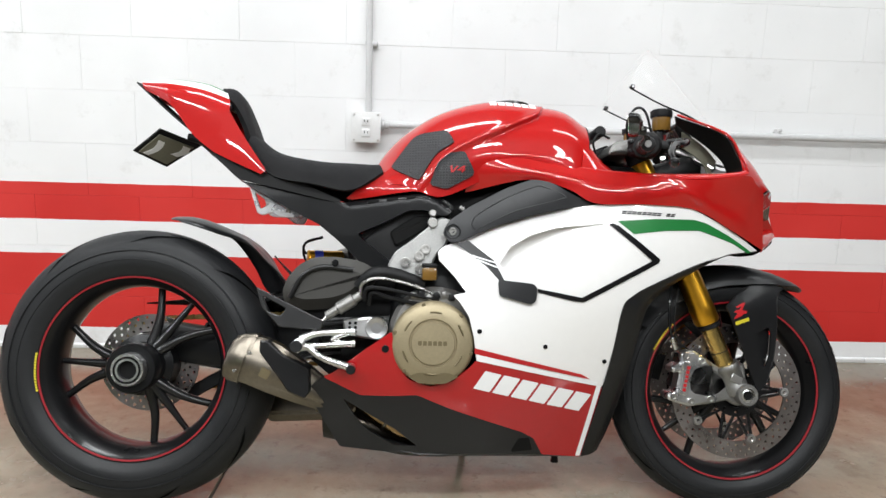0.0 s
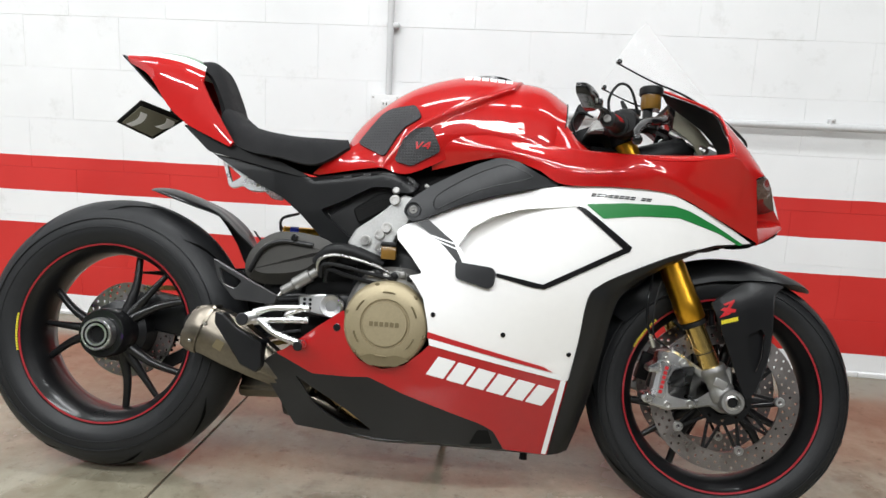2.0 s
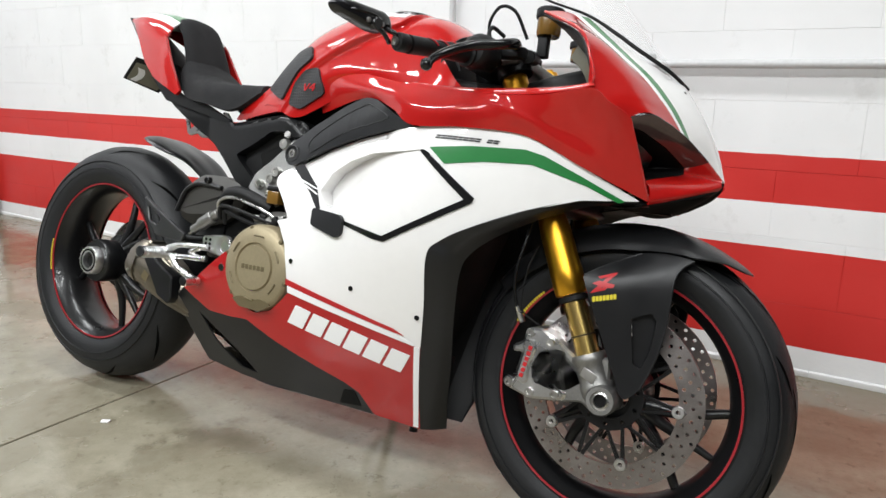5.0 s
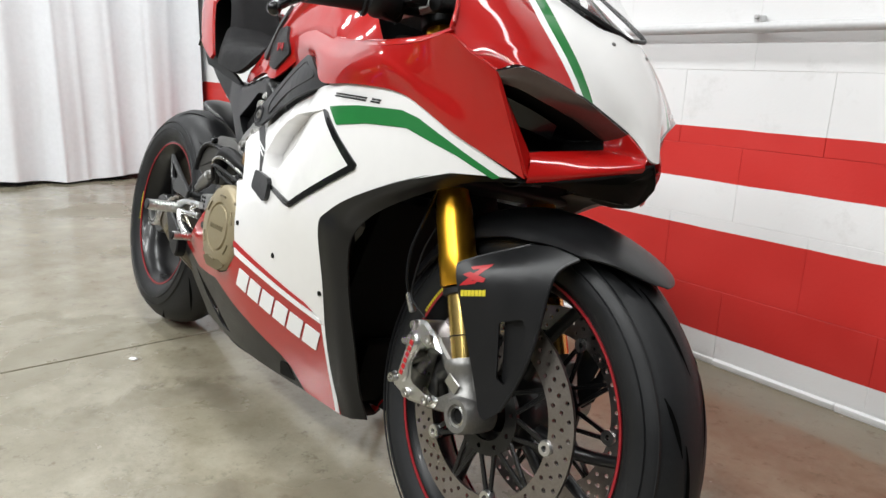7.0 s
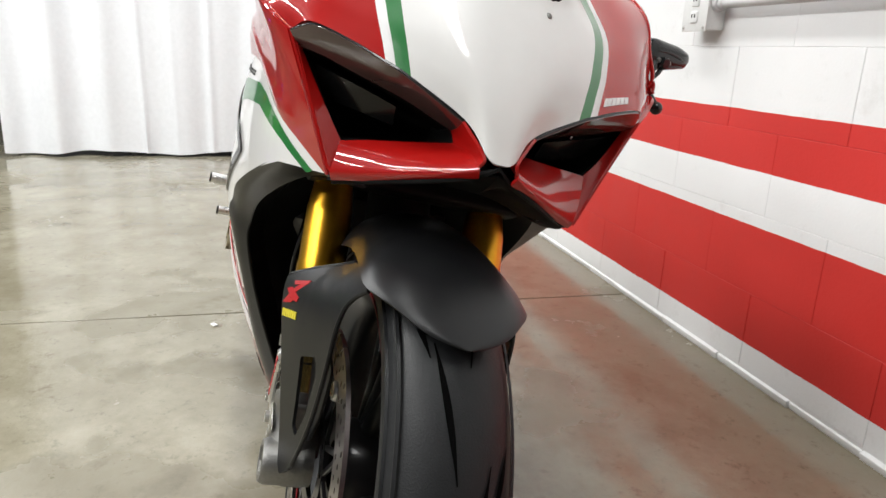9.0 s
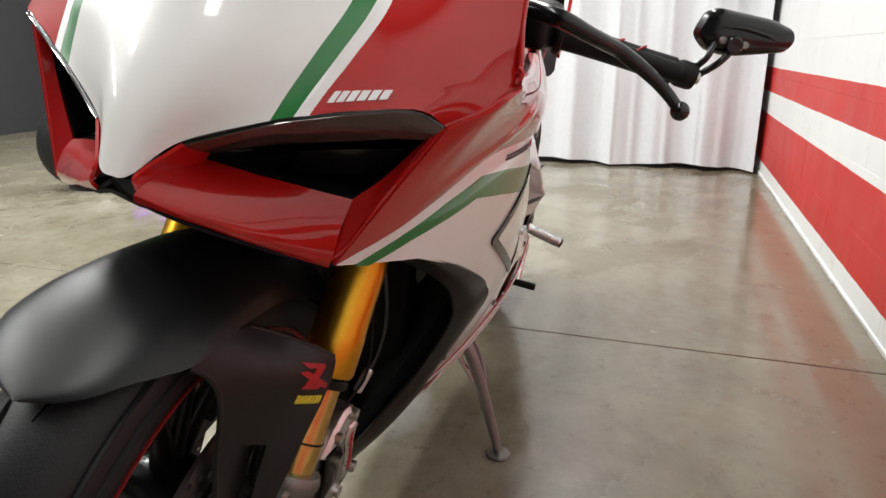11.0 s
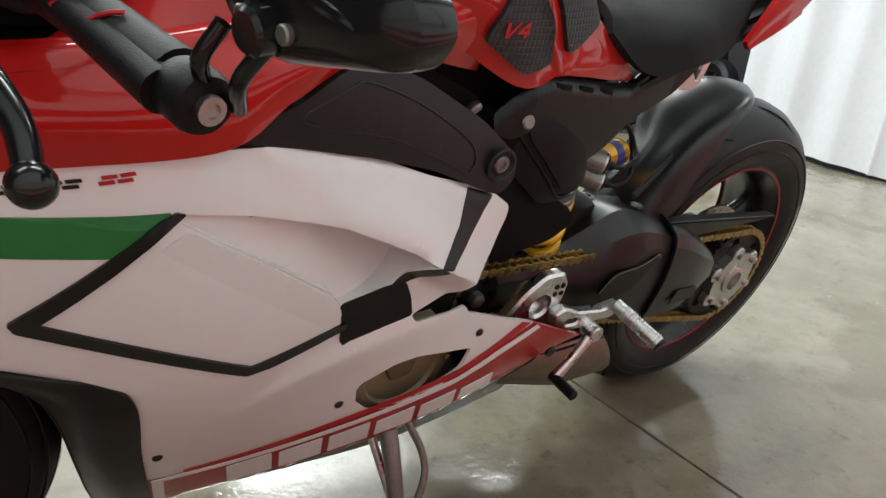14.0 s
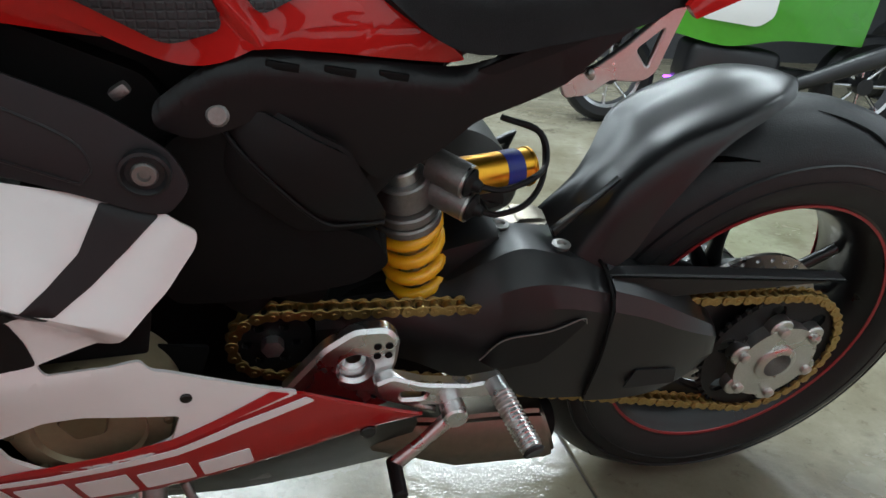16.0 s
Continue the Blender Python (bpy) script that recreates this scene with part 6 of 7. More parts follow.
SUBF = [(.175, .847), (.243, .785), (.338, .768), (.487, .738), (.609, .755), (.673, .762), (.735, .748), (.752, .735), (.750, .722), (.734, .710), (.705, .712), (.689, .722), (.646, .722), (.585, .690), (.524, .664), (.536, .651), (.613, .592), (.604, .573), (.555, .575), (.480, .646), (.430, .686), (.366, .716), (.257, .777)]
SUBF_L = [(.750, .722), (.723, .743), (.693, .762), (.669, .765), (.547, .747), (.50, .742), (.42, .770), (.35, .800), (.30, .822), (.175, .865), (.175, .850), (.269, .824), (.315, .796), (.354, .765), (.395, .724), (.437, .708), (.479, .695), (.516, .664), (.546, .648), (.571, .642), (.587, .660), (.626, .693), (.671, .712), (.689, .704), (.722, .694), (.750, .706)]


def sub_y(x, z):
    t = max(0, min(1, (x - .40) / .3))
    top = float(np.interp(x, [.47, .50, .547, .609, .669, .70, .723, .75], [.76, .742, .747, .756, .764, .759, .745, .725]))
    roll = max(0, min(1, (z - top + .016) / .016)) if x > .45 else 0
    return .106 + .045 * t - .012 * roll * roll - .10 * max(0, z - .752) - .12 * max(0, .66 - z) * t


for s in (-1, 1):
    sub = part("subframe", panel(SUBF if s < 0 else SUBF_L, sub_y, s, .030, r=.012, step=.008), SATIN, bike, "dark satin rear subframe")
    for k in range(3):
        x, z = .561 + .0455 * k, .7405 + k * .006
        part("frame_slot", box(.026, .004, .0065, Matrix.Translation((x, s * (sub_y(x, z) + .0002), z)) @ pose(0, 0, 0, 0, -8, 0), .001), DARK, sub)
    if s < 0:
        part("frame_recess", panel([(.53, .664), (.585, .690), (.646, .722), (.69, .720), (.72, .708), (.70, .68), (.66, .64), (.613, .590)], lambda x, z: sub_y(x, z) - .024, s, .008, r=.008), BLACK, sub)
    part("seat_plastic", panel([(.172, .848), (.24, .842), (.29, .806), (.40, .778), (.487, .742), (.47, .738)] + ([(.33, .768), (.24, .787)] if s < 0 else [(.40, .765), (.34, .795), (.27, .828), (.20, .845)]), lambda x, z: .113 + .02 * max(0, (x - .2)), s, .01, r=.006), BLACK, bike)
    foot = [(.254, .780), (.268, .777), (.345, .724), (.382, .713), (.378, .702), (.330, .703), (.312, .714), (.288, .706), (.276, .712)]
    gap = [(.270, .762), (.284, .722), (.306, .736)]
    if s > 0:
        foot = [(.262, .792), (.280, .790), (.318, .750), (.345, .728), (.382, .713), (.372, .694), (.346, .697), (.325, .714), (.300, .712), (.285, .715), (.276, .724)]
        gap = [(.280, .770), (.288, .727), (.306, .746)]
    br = part("footrest_bracket", plate(foot, s * .058, s * .066, holes=[gap], r=.005, bev=.0015), ALU, bike, "silver passenger bracket")
    part("bracket_stud", rod((.345, s * .060, .715), (.360, s * .085, .730), .004, 10), STEEL, br)
    part("frame_pin", rod((.702, s * .146, .714), (.7025, s * .1545, .7165), .0090, 16, .002), CASTING, bike)
    part("hose_clip", box(.016, .010, .010, pose(.772, s * .137, .729, 0, 35, 0), .003), CASTING, bike)


def cover_y(x, z):
    return .157 - 5.0 * max(0, abs((x - .628) * .6 + (z - .66) * .8) - .012) ** 2 - 4.0 * ((x - .628) * .8 - (z - .66) * .6) ** 2


ac2 = part("left_airbox_cover", panel([(.716, .682), (.697, .706), (.670, .721), (.645, .710), (.600, .685), (.580, .650), (.558, .604), (.560, .586), (.598, .596), (.640, .600), (.690, .640)], cover_y, 1, .05, r=.008, step=.008), BLACK, bike, "black plastic side cover")
part("cover_face", panel([(.692, .708), (.670, .718), (.647, .708), (.603, .684), (.583, .650), (.564, .608), (.596, .615), (.617, .621), (.649, .652), (.684, .688)], cover_y, 1, .006, r=.006, step=.008, off=lambda x, z: .005 + .05 * max(0, z - .66)), BLACK, ac2)
part("cover_seam", tube([(x, cover_y(x, z) + .002, z) for x, z in ((.702, .700), (.688, .682), (.652, .644), (.619, .612), (.594, .605), (.560, .592))], .0022, 8), BLACK, ac2)
# Near-black sheet and block added to fill the dark area under the cover.
part("side_filler", panel([(.742, .690), (.690, .702), (.678, .662), (.626, .608), (.567, .580), (.552, .552), (.58, .528), (.625, .518), (.700, .510), (.755, .512), (.775, .56), (.760, .63)], lambda x, z: .138 - .15 * max(0, .56 - z), 1, .03, r=.012, step=.03), DARK, bike, "near-black filler sheet on the left engine side")
part("core_filler", box(.20, .17, .20, pose(.675, .03, .60, 0, -20, 0), .02, 2), DARK, bike)

# ---------------------------------------------------------------- swing arm, chain, shock
def arm_skin(rows):
    """Outer skin of the arm: a row for each station x of (y, z) from underneath over the face to the top."""
    return grid_bm(patch([[(x, y, z) for y, z in r] for x, r in rows], len(rows[0][1]) - 1, 34), .006)


arm = part("swing_arm", arm_skin([(.285, [(.02, .335), (.07, .322), (.144, .330), (.153, .41), (.150, .470), (.140, .490), (.108, .505), (.02, .500)]),
                                  (.36, [(.02, .335), (.07, .328), (.143, .338), (.151, .42), (.147, .484), (.136, .508), (.100, .526), (.02, .512)]),
                                  (.40, [(.02, .35), (.07, .342), (.140, .352), (.147, .42), (.141, .470), (.128, .502), (.092, .527), (.02, .514)]),
                                  (.44, [(.02, .36), (.06, .348), (.130, .358), (.134, .41), (.126, .445), (.112, .474), (.084, .500), (.02, .502)]),
                                  (.48, [(.02, .365), (.05, .355), (.108, .366), (.111, .405), (.104, .430), (.094, .446), (.070, .465), (.02, .470)]),
                                  (.53, [(.02, .372), (.05, .364), (.090, .376), (.092, .405), (.089, .425), (.082, .438), (.060, .446), (.02, .452)]),
                                  (.62, [(.02, .38), (.05, .375), (.086, .385), (.088, .405), (.086, .425), (.080, .436), (.060, .445), (.02, .448)])]), ARMM, bike, "black single-sided swing arm", sharp=20)
part("arm_cover", arm_skin([(.122, [(.05, .372), (.08, .366), (.122, .370), (.132, .39), (.126, .404), (.118, .410), (.10, .416), (.05, .42)]),
                            (.140, [(.05, .354), (.08, .348), (.138, .354), (.150, .39), (.146, .418), (.136, .428), (.112, .436), (.05, .44)]),
                            (.20, [(.05, .335), (.08, .328), (.150, .334), (.160, .40), (.157, .445), (.146, .462), (.118, .474), (.04, .47)]),
                            (.25, [(.05, .33), (.08, .323), (.151, .329), (.161, .41), (.158, .467), (.147, .487), (.116, .499), (.03, .49)]),
                            (.297, [(.05, .33), (.08, .323), (.150, .331), (.159, .413), (.156, .481), (.145, .502), (.113, .515), (.02, .505)])]), ARMM, arm, sharp=20)
part("arm_seam", tube([(.300, .152, .345), (.300, .1595, .42), (.301, .155, .483), (.303, .143, .504), (.304, .112, .517), (.305, .04, .510)], .0022, 6), DARK, arm)
part("arm_relief", panel([(.445, .415), (.420, .447), (.370, .455), (.335, .470), (.326, .464), (.345, .438), (.372, .408), (.42, .398)], lambda x, z: .1515 - .05 * max(0, x - .36), 1, .003, r=.004), SATIN, arm)
part("relief_edge", tube([(.445, .149, .418), (.420, .1505, .447), (.370, .1525, .456), (.333, .1525, .471), (.326, .1525, .464)], .0010, 6), CASTING, arm)
part("arm_label", panel([(.246, .388), (.190, .384), (.186, .360), (.256, .358)], lambda x, z: .1612, 1, .002, r=.003), GREY, arm)
part("arm_hub", lathe([(.05, -.03), (.075, -.02), (.075, .06), (.05, .07)], RC, n=40, closed=True), SATIN, arm)
part("arm_beam", box(.22, .07, .10, pose(.12, .055, .375, 0, 8, 0), .02, 2), SATIN, arm)
part("arm_cross", box(.10, .17, .10, pose(.44, -.02, .47, 0, 15, 0), .02, 2), SATIN, arm)
part("arm_fork", box(.20, .04, .06, pose(.54, -.09, .44, 0, -4, 0), .012, 2), SATIN, arm)
for x, y, z in ((.400, .030, .516), (.346, .088, .524)):
    part("arm_bolt", lathe([(0, 0), (.006, 0), (.010, .001), (.011, .005), (.006, .006), (.004, .003), (0, .003)], (x, y, z), "z", 16), CASTING, arm)
# Near-black plate added behind the footrest to stop the floor showing through.
part("arm_gap_filler", plate([(.40, .35), (.46, .30), (.60, .29), (.68, .36), (.66, .44), (.52, .45), (.44, .43)], .03, .06, r=.01, bev=.004), DARK, bike)
guard = part("chain_guard", plate([(.30, .512), (.250, .509), (.10, .495), (-.042, .4795), (-.043, .4765), (.08, .474), (.20, .472), (.28, .484)], .108, .130, r=.002, bev=.003), CARBON, bike, "black carbon chain guard")
part("chain_guard_lower", plate([(.19, .325), (.08, .262), (.02, .240), (.02, .232), (.10, .235), (.21, .30)], .075, .095, r=.006, bev=.003), CARBON, guard)

HUG = [[(.062, -.024, .692), (.057, -.018, .695), (.053, -.010, .697), (.050, 0, .698), (.050, .010, .698), (.053, .018, .697), (.058, .026, .695)],
       [(.088, -.050, .688), (.080, -.040, .694), (.073, -.020, .700), (.070, 0, .702), (.070, .022, .702), (.076, .042, .698), (.082, .054, .692)],
       [(.128, -.066, .678), (.120, -.056, .688), (.116, -.028, .698), (.115, 0, .701), (.115, .030, .700), (.117, .066, .697), (.126, .080, .682)],
       [(.186, -.064, .660), (.178, -.056, .670), (.172, -.030, .681), (.170, 0, .685), (.170, .036, .683), (.173, .082, .678), (.188, .098, .650)],
       [(.252, -.040, .638), (.246, -.034, .645), (.240, -.018, .650), (.237, .005, .654), (.235, .040, .652), (.238, .091, .645), (.240, .107, .580)],
       [(.289, -.006, .598), (.286, .002, .603), (.285, .014, .606), (.285, .026, .608), (.285, .046, .608), (.286, .096, .600), (.268, .111, .525)],
       [(.314, .012, .572), (.314, .018, .5745), (.316, .026, .573), (.317, .036, .570), (.318, .050, .564), (.314, .095, .545), (.300, .112, .502)],
       [(.350, .016, .533), (.348, .022, .534), (.346, .030, .530), (.344, .040, .524), (.342, .054, .516), (.340, .092, .496), (.332, .110, .484)]]
hug = part("rear_hugger", grid_bm(patch(HUG, 36, 46), .004, flip=True), SHEEN, bike, "satin black rear hugger")
part("hugger_fin", plate([(.362, .548), (.300, .606), (.294, .612), (.330, .570), (.356, .538)], .080, .088, r=.002, bev=.0015), SHEEN, hug)

CY = .106
R1, R2, A, B = .1036, .0420, (0.0, .336), (.668, .432)
spr = part("rear_sprocket", drilled_disc((A[0], 0, A[1]), CY, R1 - .004, .055, .006, [(.078, 6, .3, .014)]), BLACK, bike, "black rear sprocket")
for k in range(41):
    a = 2 * math.pi * k / 41
    part("tooth", box(.008, .005, .007, Matrix.Translation((A[0] + (R1 - .002) * math.cos(a), CY, A[1] + (R1 - .002) * math.sin(a))) @ pose(0, 0, 0, 0, -math.degrees(a), 0), .001, 1), BLACK, spr)
car = drilled_disc((A[0], 0, A[1]), CY + .012, .062, .024, .018, [], scallop=0)
part("carrier", car, STEEL, spr, "silver sprocket carrier")
for k in range(6):
    a = 2 * math.pi * k / 6 + .3
    p = (A[0] + .060 * math.cos(a), A[1] + .060 * math.sin(a))
    part("carrier_lobe", lathe([(0, CY + .004), (.017, CY + .004), (.017, CY + .018), (.015, CY + .020), (.0075, CY + .020), (.0075, CY + .027), (.004, CY + .029), (0, CY + .029)], (p[0], 0, p[1]), n=18), STEEL, spr)
part("left_axle", lathe([(.016, CY), (.03, CY), (.03, CY + .024), (.026, CY + .027), (.020, CY + .027), (.018, CY + .010)], (A[0], 0, A[1]), n=32, closed=True), STEEL, spr)
part("front_sprocket", drilled_disc((B[0], 0, B[1]), CY, R2, .012, .007, [(.026, 6, 0, .006)]), BLACK, bike)
part("sprocket_nut", lathe([(0, CY), (.012, CY), (.012, CY + .014), (.006, CY + .016), (0, CY + .016)], (B[0], 0, B[1]), n=6), STEEL, bike)
# chain: links along the belt line of the two sprockets
ang = math.atan2(B[1] - A[1], B[0] - A[0])
dist = math.hypot(B[0] - A[0], B[1] - A[1])
tilt = math.asin((R1 - R2) / dist)
a_t, a_b = ang + math.pi / 2 - tilt, ang - math.pi / 2 + tilt
way = []
for k in range(25):
    t = a_b - (2 * math.pi - (a_t - a_b)) * k / 24
    way.append((A[0] + R1 * math.cos(t), A[1] + R1 * math.sin(t)))
for k in range(13):
    t = a_t - (a_t - a_b) * k / 12
    way.append((B[0] + R2 * math.cos(t), B[1] + R2 * math.sin(t)))
way.append(way[0])
cum = [0]
for p, q in zip(way, way[1:]):
    cum.append(cum[-1] + math.hypot(q[0] - p[0], q[1] - p[1]))
nl = int(round(cum[-1] / .015875))
nl += nl % 2


def link_mesh(outer):
    o = []
    h = .0072 if outer else .0068
    for sx in (-1, 1):
        for k in range(9):
            t = math.pi * (k / 8 - .5)
            o.append((sx * .0079 + sx * math.cos(t) * h, math.sin(t) * h * sx))
        o.append((0, sx * h * .62))
    ys = (.0095, .0075) if outer else (.0070, .0050)
    bm = join(*[plate(o, q * ys[0], q * ys[1], r=.0003, bev=.0004) for q in (-1, 1)], *([rod((sx * .0079, -.0105, 0), (sx * .0079, .0105, 0), .0026, 8, .0004) for sx in (-1, 1)] if outer else [rod((sx * .0079, -.005, 0), (sx * .0079, .005, 0), .005, 10, .0004) for sx in (-1, 1)]))
    me = bpy.data.meshes.new("link")
    bm.to_mesh(me)
    bm.free()
    me.materials.append(CHAIN)
    return me


chain = new("chain")
chain.parent = bike
tagged(chain, "gold roller chain")
links = [link_mesh(True), link_mesh(False)]
for k in range(nl):
    def at(s):
        s = s % cum[-1]
        i = max(j for j in range(len(cum)) if cum[j] <= s + 1e-9)
        i = min(i, len(way) - 2)
        f = (s - cum[i]) / max(1e-9, cum[i + 1] - cum[i])
        return way[i][0] + (way[i + 1][0] - way[i][0]) * f, way[i][1] + (way[i + 1][1] - way[i][1]) * f
    p, q = at(k * cum[-1] / nl), at((k + 1) * cum[-1] / nl)
    lk = new("link", links[k % 2])
    lk.parent = chain
    lk.matrix_basis = Matrix.Translation(((p[0] + q[0]) / 2, CY, (p[1] + q[1]) / 2)) @ pose(0, 0, 0, 0, -math.degrees(math.atan2(q[1] - p[1], q[0] - p[0])), 0)

ST, SB = Vector((.535, .066, .622)), Vector((.490, .034, .425))
shock = part("shock_absorber", rod(SB, ST, .018, 20), STEEL, bike, "rear shock absorber with yellow spring")
hel = []
n = 4.5
ax = (ST - SB).normalized()
u = ax.orthogonal().normalized()
v = ax.cross(u)
for k in range(int(n * 16) + 1):
    t = k / (n * 16)
    hel.append(tuple(SB + ax * (.005 + .125 * t) + (u * math.cos(2 * math.pi * n * t) + v * math.sin(2 * math.pi * n * t)) * .031))
part("spring", tube(hel, .0080, 10, segs=len(hel) - 1, smooth=False), YELLOW, shock, "yellow coil spring")
for t0, t1, r in ((.130, .142, .037), (.143, .156, .035), (.157, .19, .028)):
    part("collar", rod(SB + ax * t0, SB + ax * t1, r, 24), CASTING, shock)
rsv = part("shock_reservoir", rod((.475, .068, .606), (.390, .046, .606), .0215, 28), GOLD, shock, "gold shock reservoir")
part("reservoir_label", turned([(.0216, 0), (.0219, 0), (.0219, .022), (.0216, .022)], along((.424, .0548, .606), (.388, .0455, .606)), 28), LOGOBL, rsv)
part("reservoir_cap", rod((.392, .0465, .606), (.386, .0449, .606), .0222, 28), GOLD, rsv)
for dz, dx in ((.6155, .4675), (.5860, .4620)):
    part("valve_body", rod((dx + .034, .062, dz + .006), (dx + .002, .0915, dz), .0180, 20, .002), CASTING, shock)
    part("valve_rim", lathe([(.0150, 0), (.0182, 0), (.0182, .003), (.0150, .003)], (0, 0, 0), "z", 24, True), STEEL, shock).matrix_basis = along((dx + .003, .0905, dz), (dx - .02, .112, dz - .004))
    part("valve_end", turned([(0, 0), (.0155, 0), (.0150, .004), (.008, .008), (.005, .016), (0, .016)], along((dx + .002, .0915, dz), (dx - .02, .112, dz - .004)), 20), BLACK, shock)
    part("valve_wire", tube([(dx - .004, .097, dz - .001), (.435, .100, dz - .006), (.400, .092, dz + .002), (.376, .066, .614 + (dz - .6) * .5), (.380, .045, .646), (.425, .04, .662)], .0034, 8), BLACK, shock)

# ---------------------------------------------------------------- rearsets, stand, exhaust
pl = part("footrest_plate", plate([(0.664, 0.412), (0.619, 0.472), (0.589, 0.494), (0.554, 0.494), (0.540, 0.477), (0.542, 0.442), (0.552, 0.412), (0.539, 0.387), (0.564, 0.377), (0.604, 0.402)], .140, .160, holes=[circle2d(.586, .442, .017, 20)], r=.008, bev=.004), ALU, bike, "silver left footrest plate")
pl.location.z = -.009
part("plate_ring", lathe([(-0.020, 0.122), (-0.009, 0.122), (-0.009, 0.142), (-0.013, 0.146), (-0.020, 0.146)], (.586, 0, .442), n=28, closed=True), ALU, pl)
for x, z in ((0.564, 0.472), (0.552, 0.472), (0.564, 0.459), (0.552, 0.459), (0.564, 0.400), (0.552, 0.400)):
    part("plate_hole", rod((x, .158, z), (x, .1612, z), .0042, 10, .0003), DARK, pl)
part("footrest_arm", plate([(0.569, 0.434), (0.549, 0.442), (0.514, 0.427), (0.464, 0.419), (0.426, 0.424), (0.419, 0.408), (0.439, 0.397), (0.474, 0.400), (0.494, 0.392), (0.534, 0.397), (0.564, 0.412)], .160, .178, holes=[[(0.539, 0.419), (0.509, 0.414), (0.514, 0.406), (0.539, 0.408)]], r=.005, bev=.003), ALU, pl)
peg = part("foot_peg", rod((0.437, .176, 0.424), (0.4155, .259, 0.403), .0115, 16), ALU, pl, "knurled silver foot peg")
for k in range(13):
    q = [Vector((.437, .176, .424)).lerp(Vector((.4155, .259, .403)), t) for t in (.22 + k * .057, .25 + k * .057)]
    part("knurl", rod(q[0], q[1], .0128, 14, .0008), ALU, peg)
part("peg_end", rod((0.4158, .258, 0.4033), (0.4148, .2625, 0.4020), .0125, 16), GREY, peg)
lev = part("shift_lever", tube([(0.479, .186, 0.387), (0.509, .192, 0.357), (0.542, .195, 0.324)], [.010, .0075, .0085], 12), ALU, pl, "silver shift lever")
part("shift_pivot", rod((0.479, .170, 0.387), (0.479, .196, 0.387), .014, 18), ALU, lev)
part("shift_peg", rod((0.543, .188, 0.323), (0.544, .240, 0.325), .0085, 14), BLACK, lev, "black rubber shift peg")
part("shift_rod", rod((0.494, .165, 0.372), (0.619, .150, 0.427), .005, 10), STEEL, pl)

pr = part("footrest_plate", plate([(.50, .462), (.555, .470), (.585, .468), (.600, .455), (.60, .425), (.575, .418), (.53, .425), (.505, .432)], -.178, -.155, r=.008, bev=.004), ALU, bike, "silver right footrest plate")
part("plate_ring", lathe([(.013, -.180), (.024, -.182), (.026, -.178), (.026, -.16), (.013, -.16)], (.578, 0, .445), n=28, closed=True), ALU, pr)
for k in range(6):
    part("plate_hole", rod((.517 + .013 * (k % 2), -.177, .436 + .010 * (k // 2)), (.517 + .013 * (k % 2), -.1792, .436 + .010 * (k // 2)), .0036, 10, .0003), DARK, pr)
part("footrest_arm", tube([(.408, -.190, .418), (.45, -.190, .432), (.53, -.184, .436)], [.010, .007, .008], 12), ALU, pr)
part("footrest_arm", tube([(.408, -.190, .400), (.46, -.190, .405), (.53, -.184, .410)], [.010, .007, .008], 12), ALU, pr)
part("footrest_arm", tube([(.53, -.184, .438), (.48, -.188, .418), (.53, -.184, .408)], .006, 10), ALU, pr)
peg = part("foot_peg", rod((.406, -.185, .408), (.410, -.270, .410), .0125, 16), ALU, pr, "knurled silver foot peg")
for k in range(9):
    part("knurl", rod((.4068 + k * .0004, -.203 - .0068 * k, .4085), (.4069 + k * .0004, -.2065 - .0068 * k, .4086), .0138, 14, .0008), ALU, peg)
part("peg_end", rod((.410, -.268, .410), (.4102, -.2725, .4101), .0135, 16), GREY, peg)
bl = part("brake_lever", tube([(.425, -.195, .402), (.46, -.200, .378), (.522, -.203, .358)], [.008, .0075, .009], 12), ALU, pr, "silver brake lever")
part("brake_peg", rod((.524, -.195, .358), (.526, -.240, .358), .010, 14), ALU, bl)
part("brake_peg_rubber", rod((.526, -.238, .358), (.5262, -.243, .358), .0105, 14), BLACK, bl)
mc = part("rear_master_cylinder", rod((.462, -.172, .470), (.540, -.172, .520), .0105, 16), CASTING, bike, "grey rear brake master cylinder")
part("body", rod((.488, -.172, .4865), (.525, -.172, .5105), .015, 16), CASTING, mc)
part("push_rod", rod((.43, -.178, .43), (.465, -.172, .472), .004, 8), STEEL, mc)
hl = part("heel_guard", plate([(.306, .535), (.392, .492), (.460, .460), (.452, .440), (.361, .445), (.320, .489)], -.196, -.186, holes=[[(.322, .515), (.375, .487), (.362, .470), (.335, .478)]], r=.006, bev=.002), HEEL, bike, "satin carbon heel guard")
part("guard_stay", rod((.44, -.185, .45), (.50, -.15, .455), .008, 10), BLACK, hl)


def can(stations):
    """A six-sided silencer through stations of (x, y, z, half width, half height)."""
    g = []
    for x, y, z, w, h in stations:
        row = []
        for dy, dz in ((-1, .35), (-.55, 1), (.55, 1), (1, .35), (1, -.45), (.5, -1), (-.5, -1), (-1, -.45)):
            row.append((x + dz * h * .35, y + dy * w, z + dz * h))
        g.append(row)
    bm = grid_bm(g, 0, close_u=True)
    bm.verts.ensure_lookup_table()
    bmesh.ops.holes_fill(bm, edges=[e for e in bm.edges if len(e.link_faces) == 1])
    bmesh.ops.recalc_face_normals(bm, faces=bm.faces)
    bmesh.ops.bevel(bm, geom=[e for e in bm.edges if e.calc_face_angle(0) > .3], offset=.006, segments=2, affect="EDGES")
    return bm


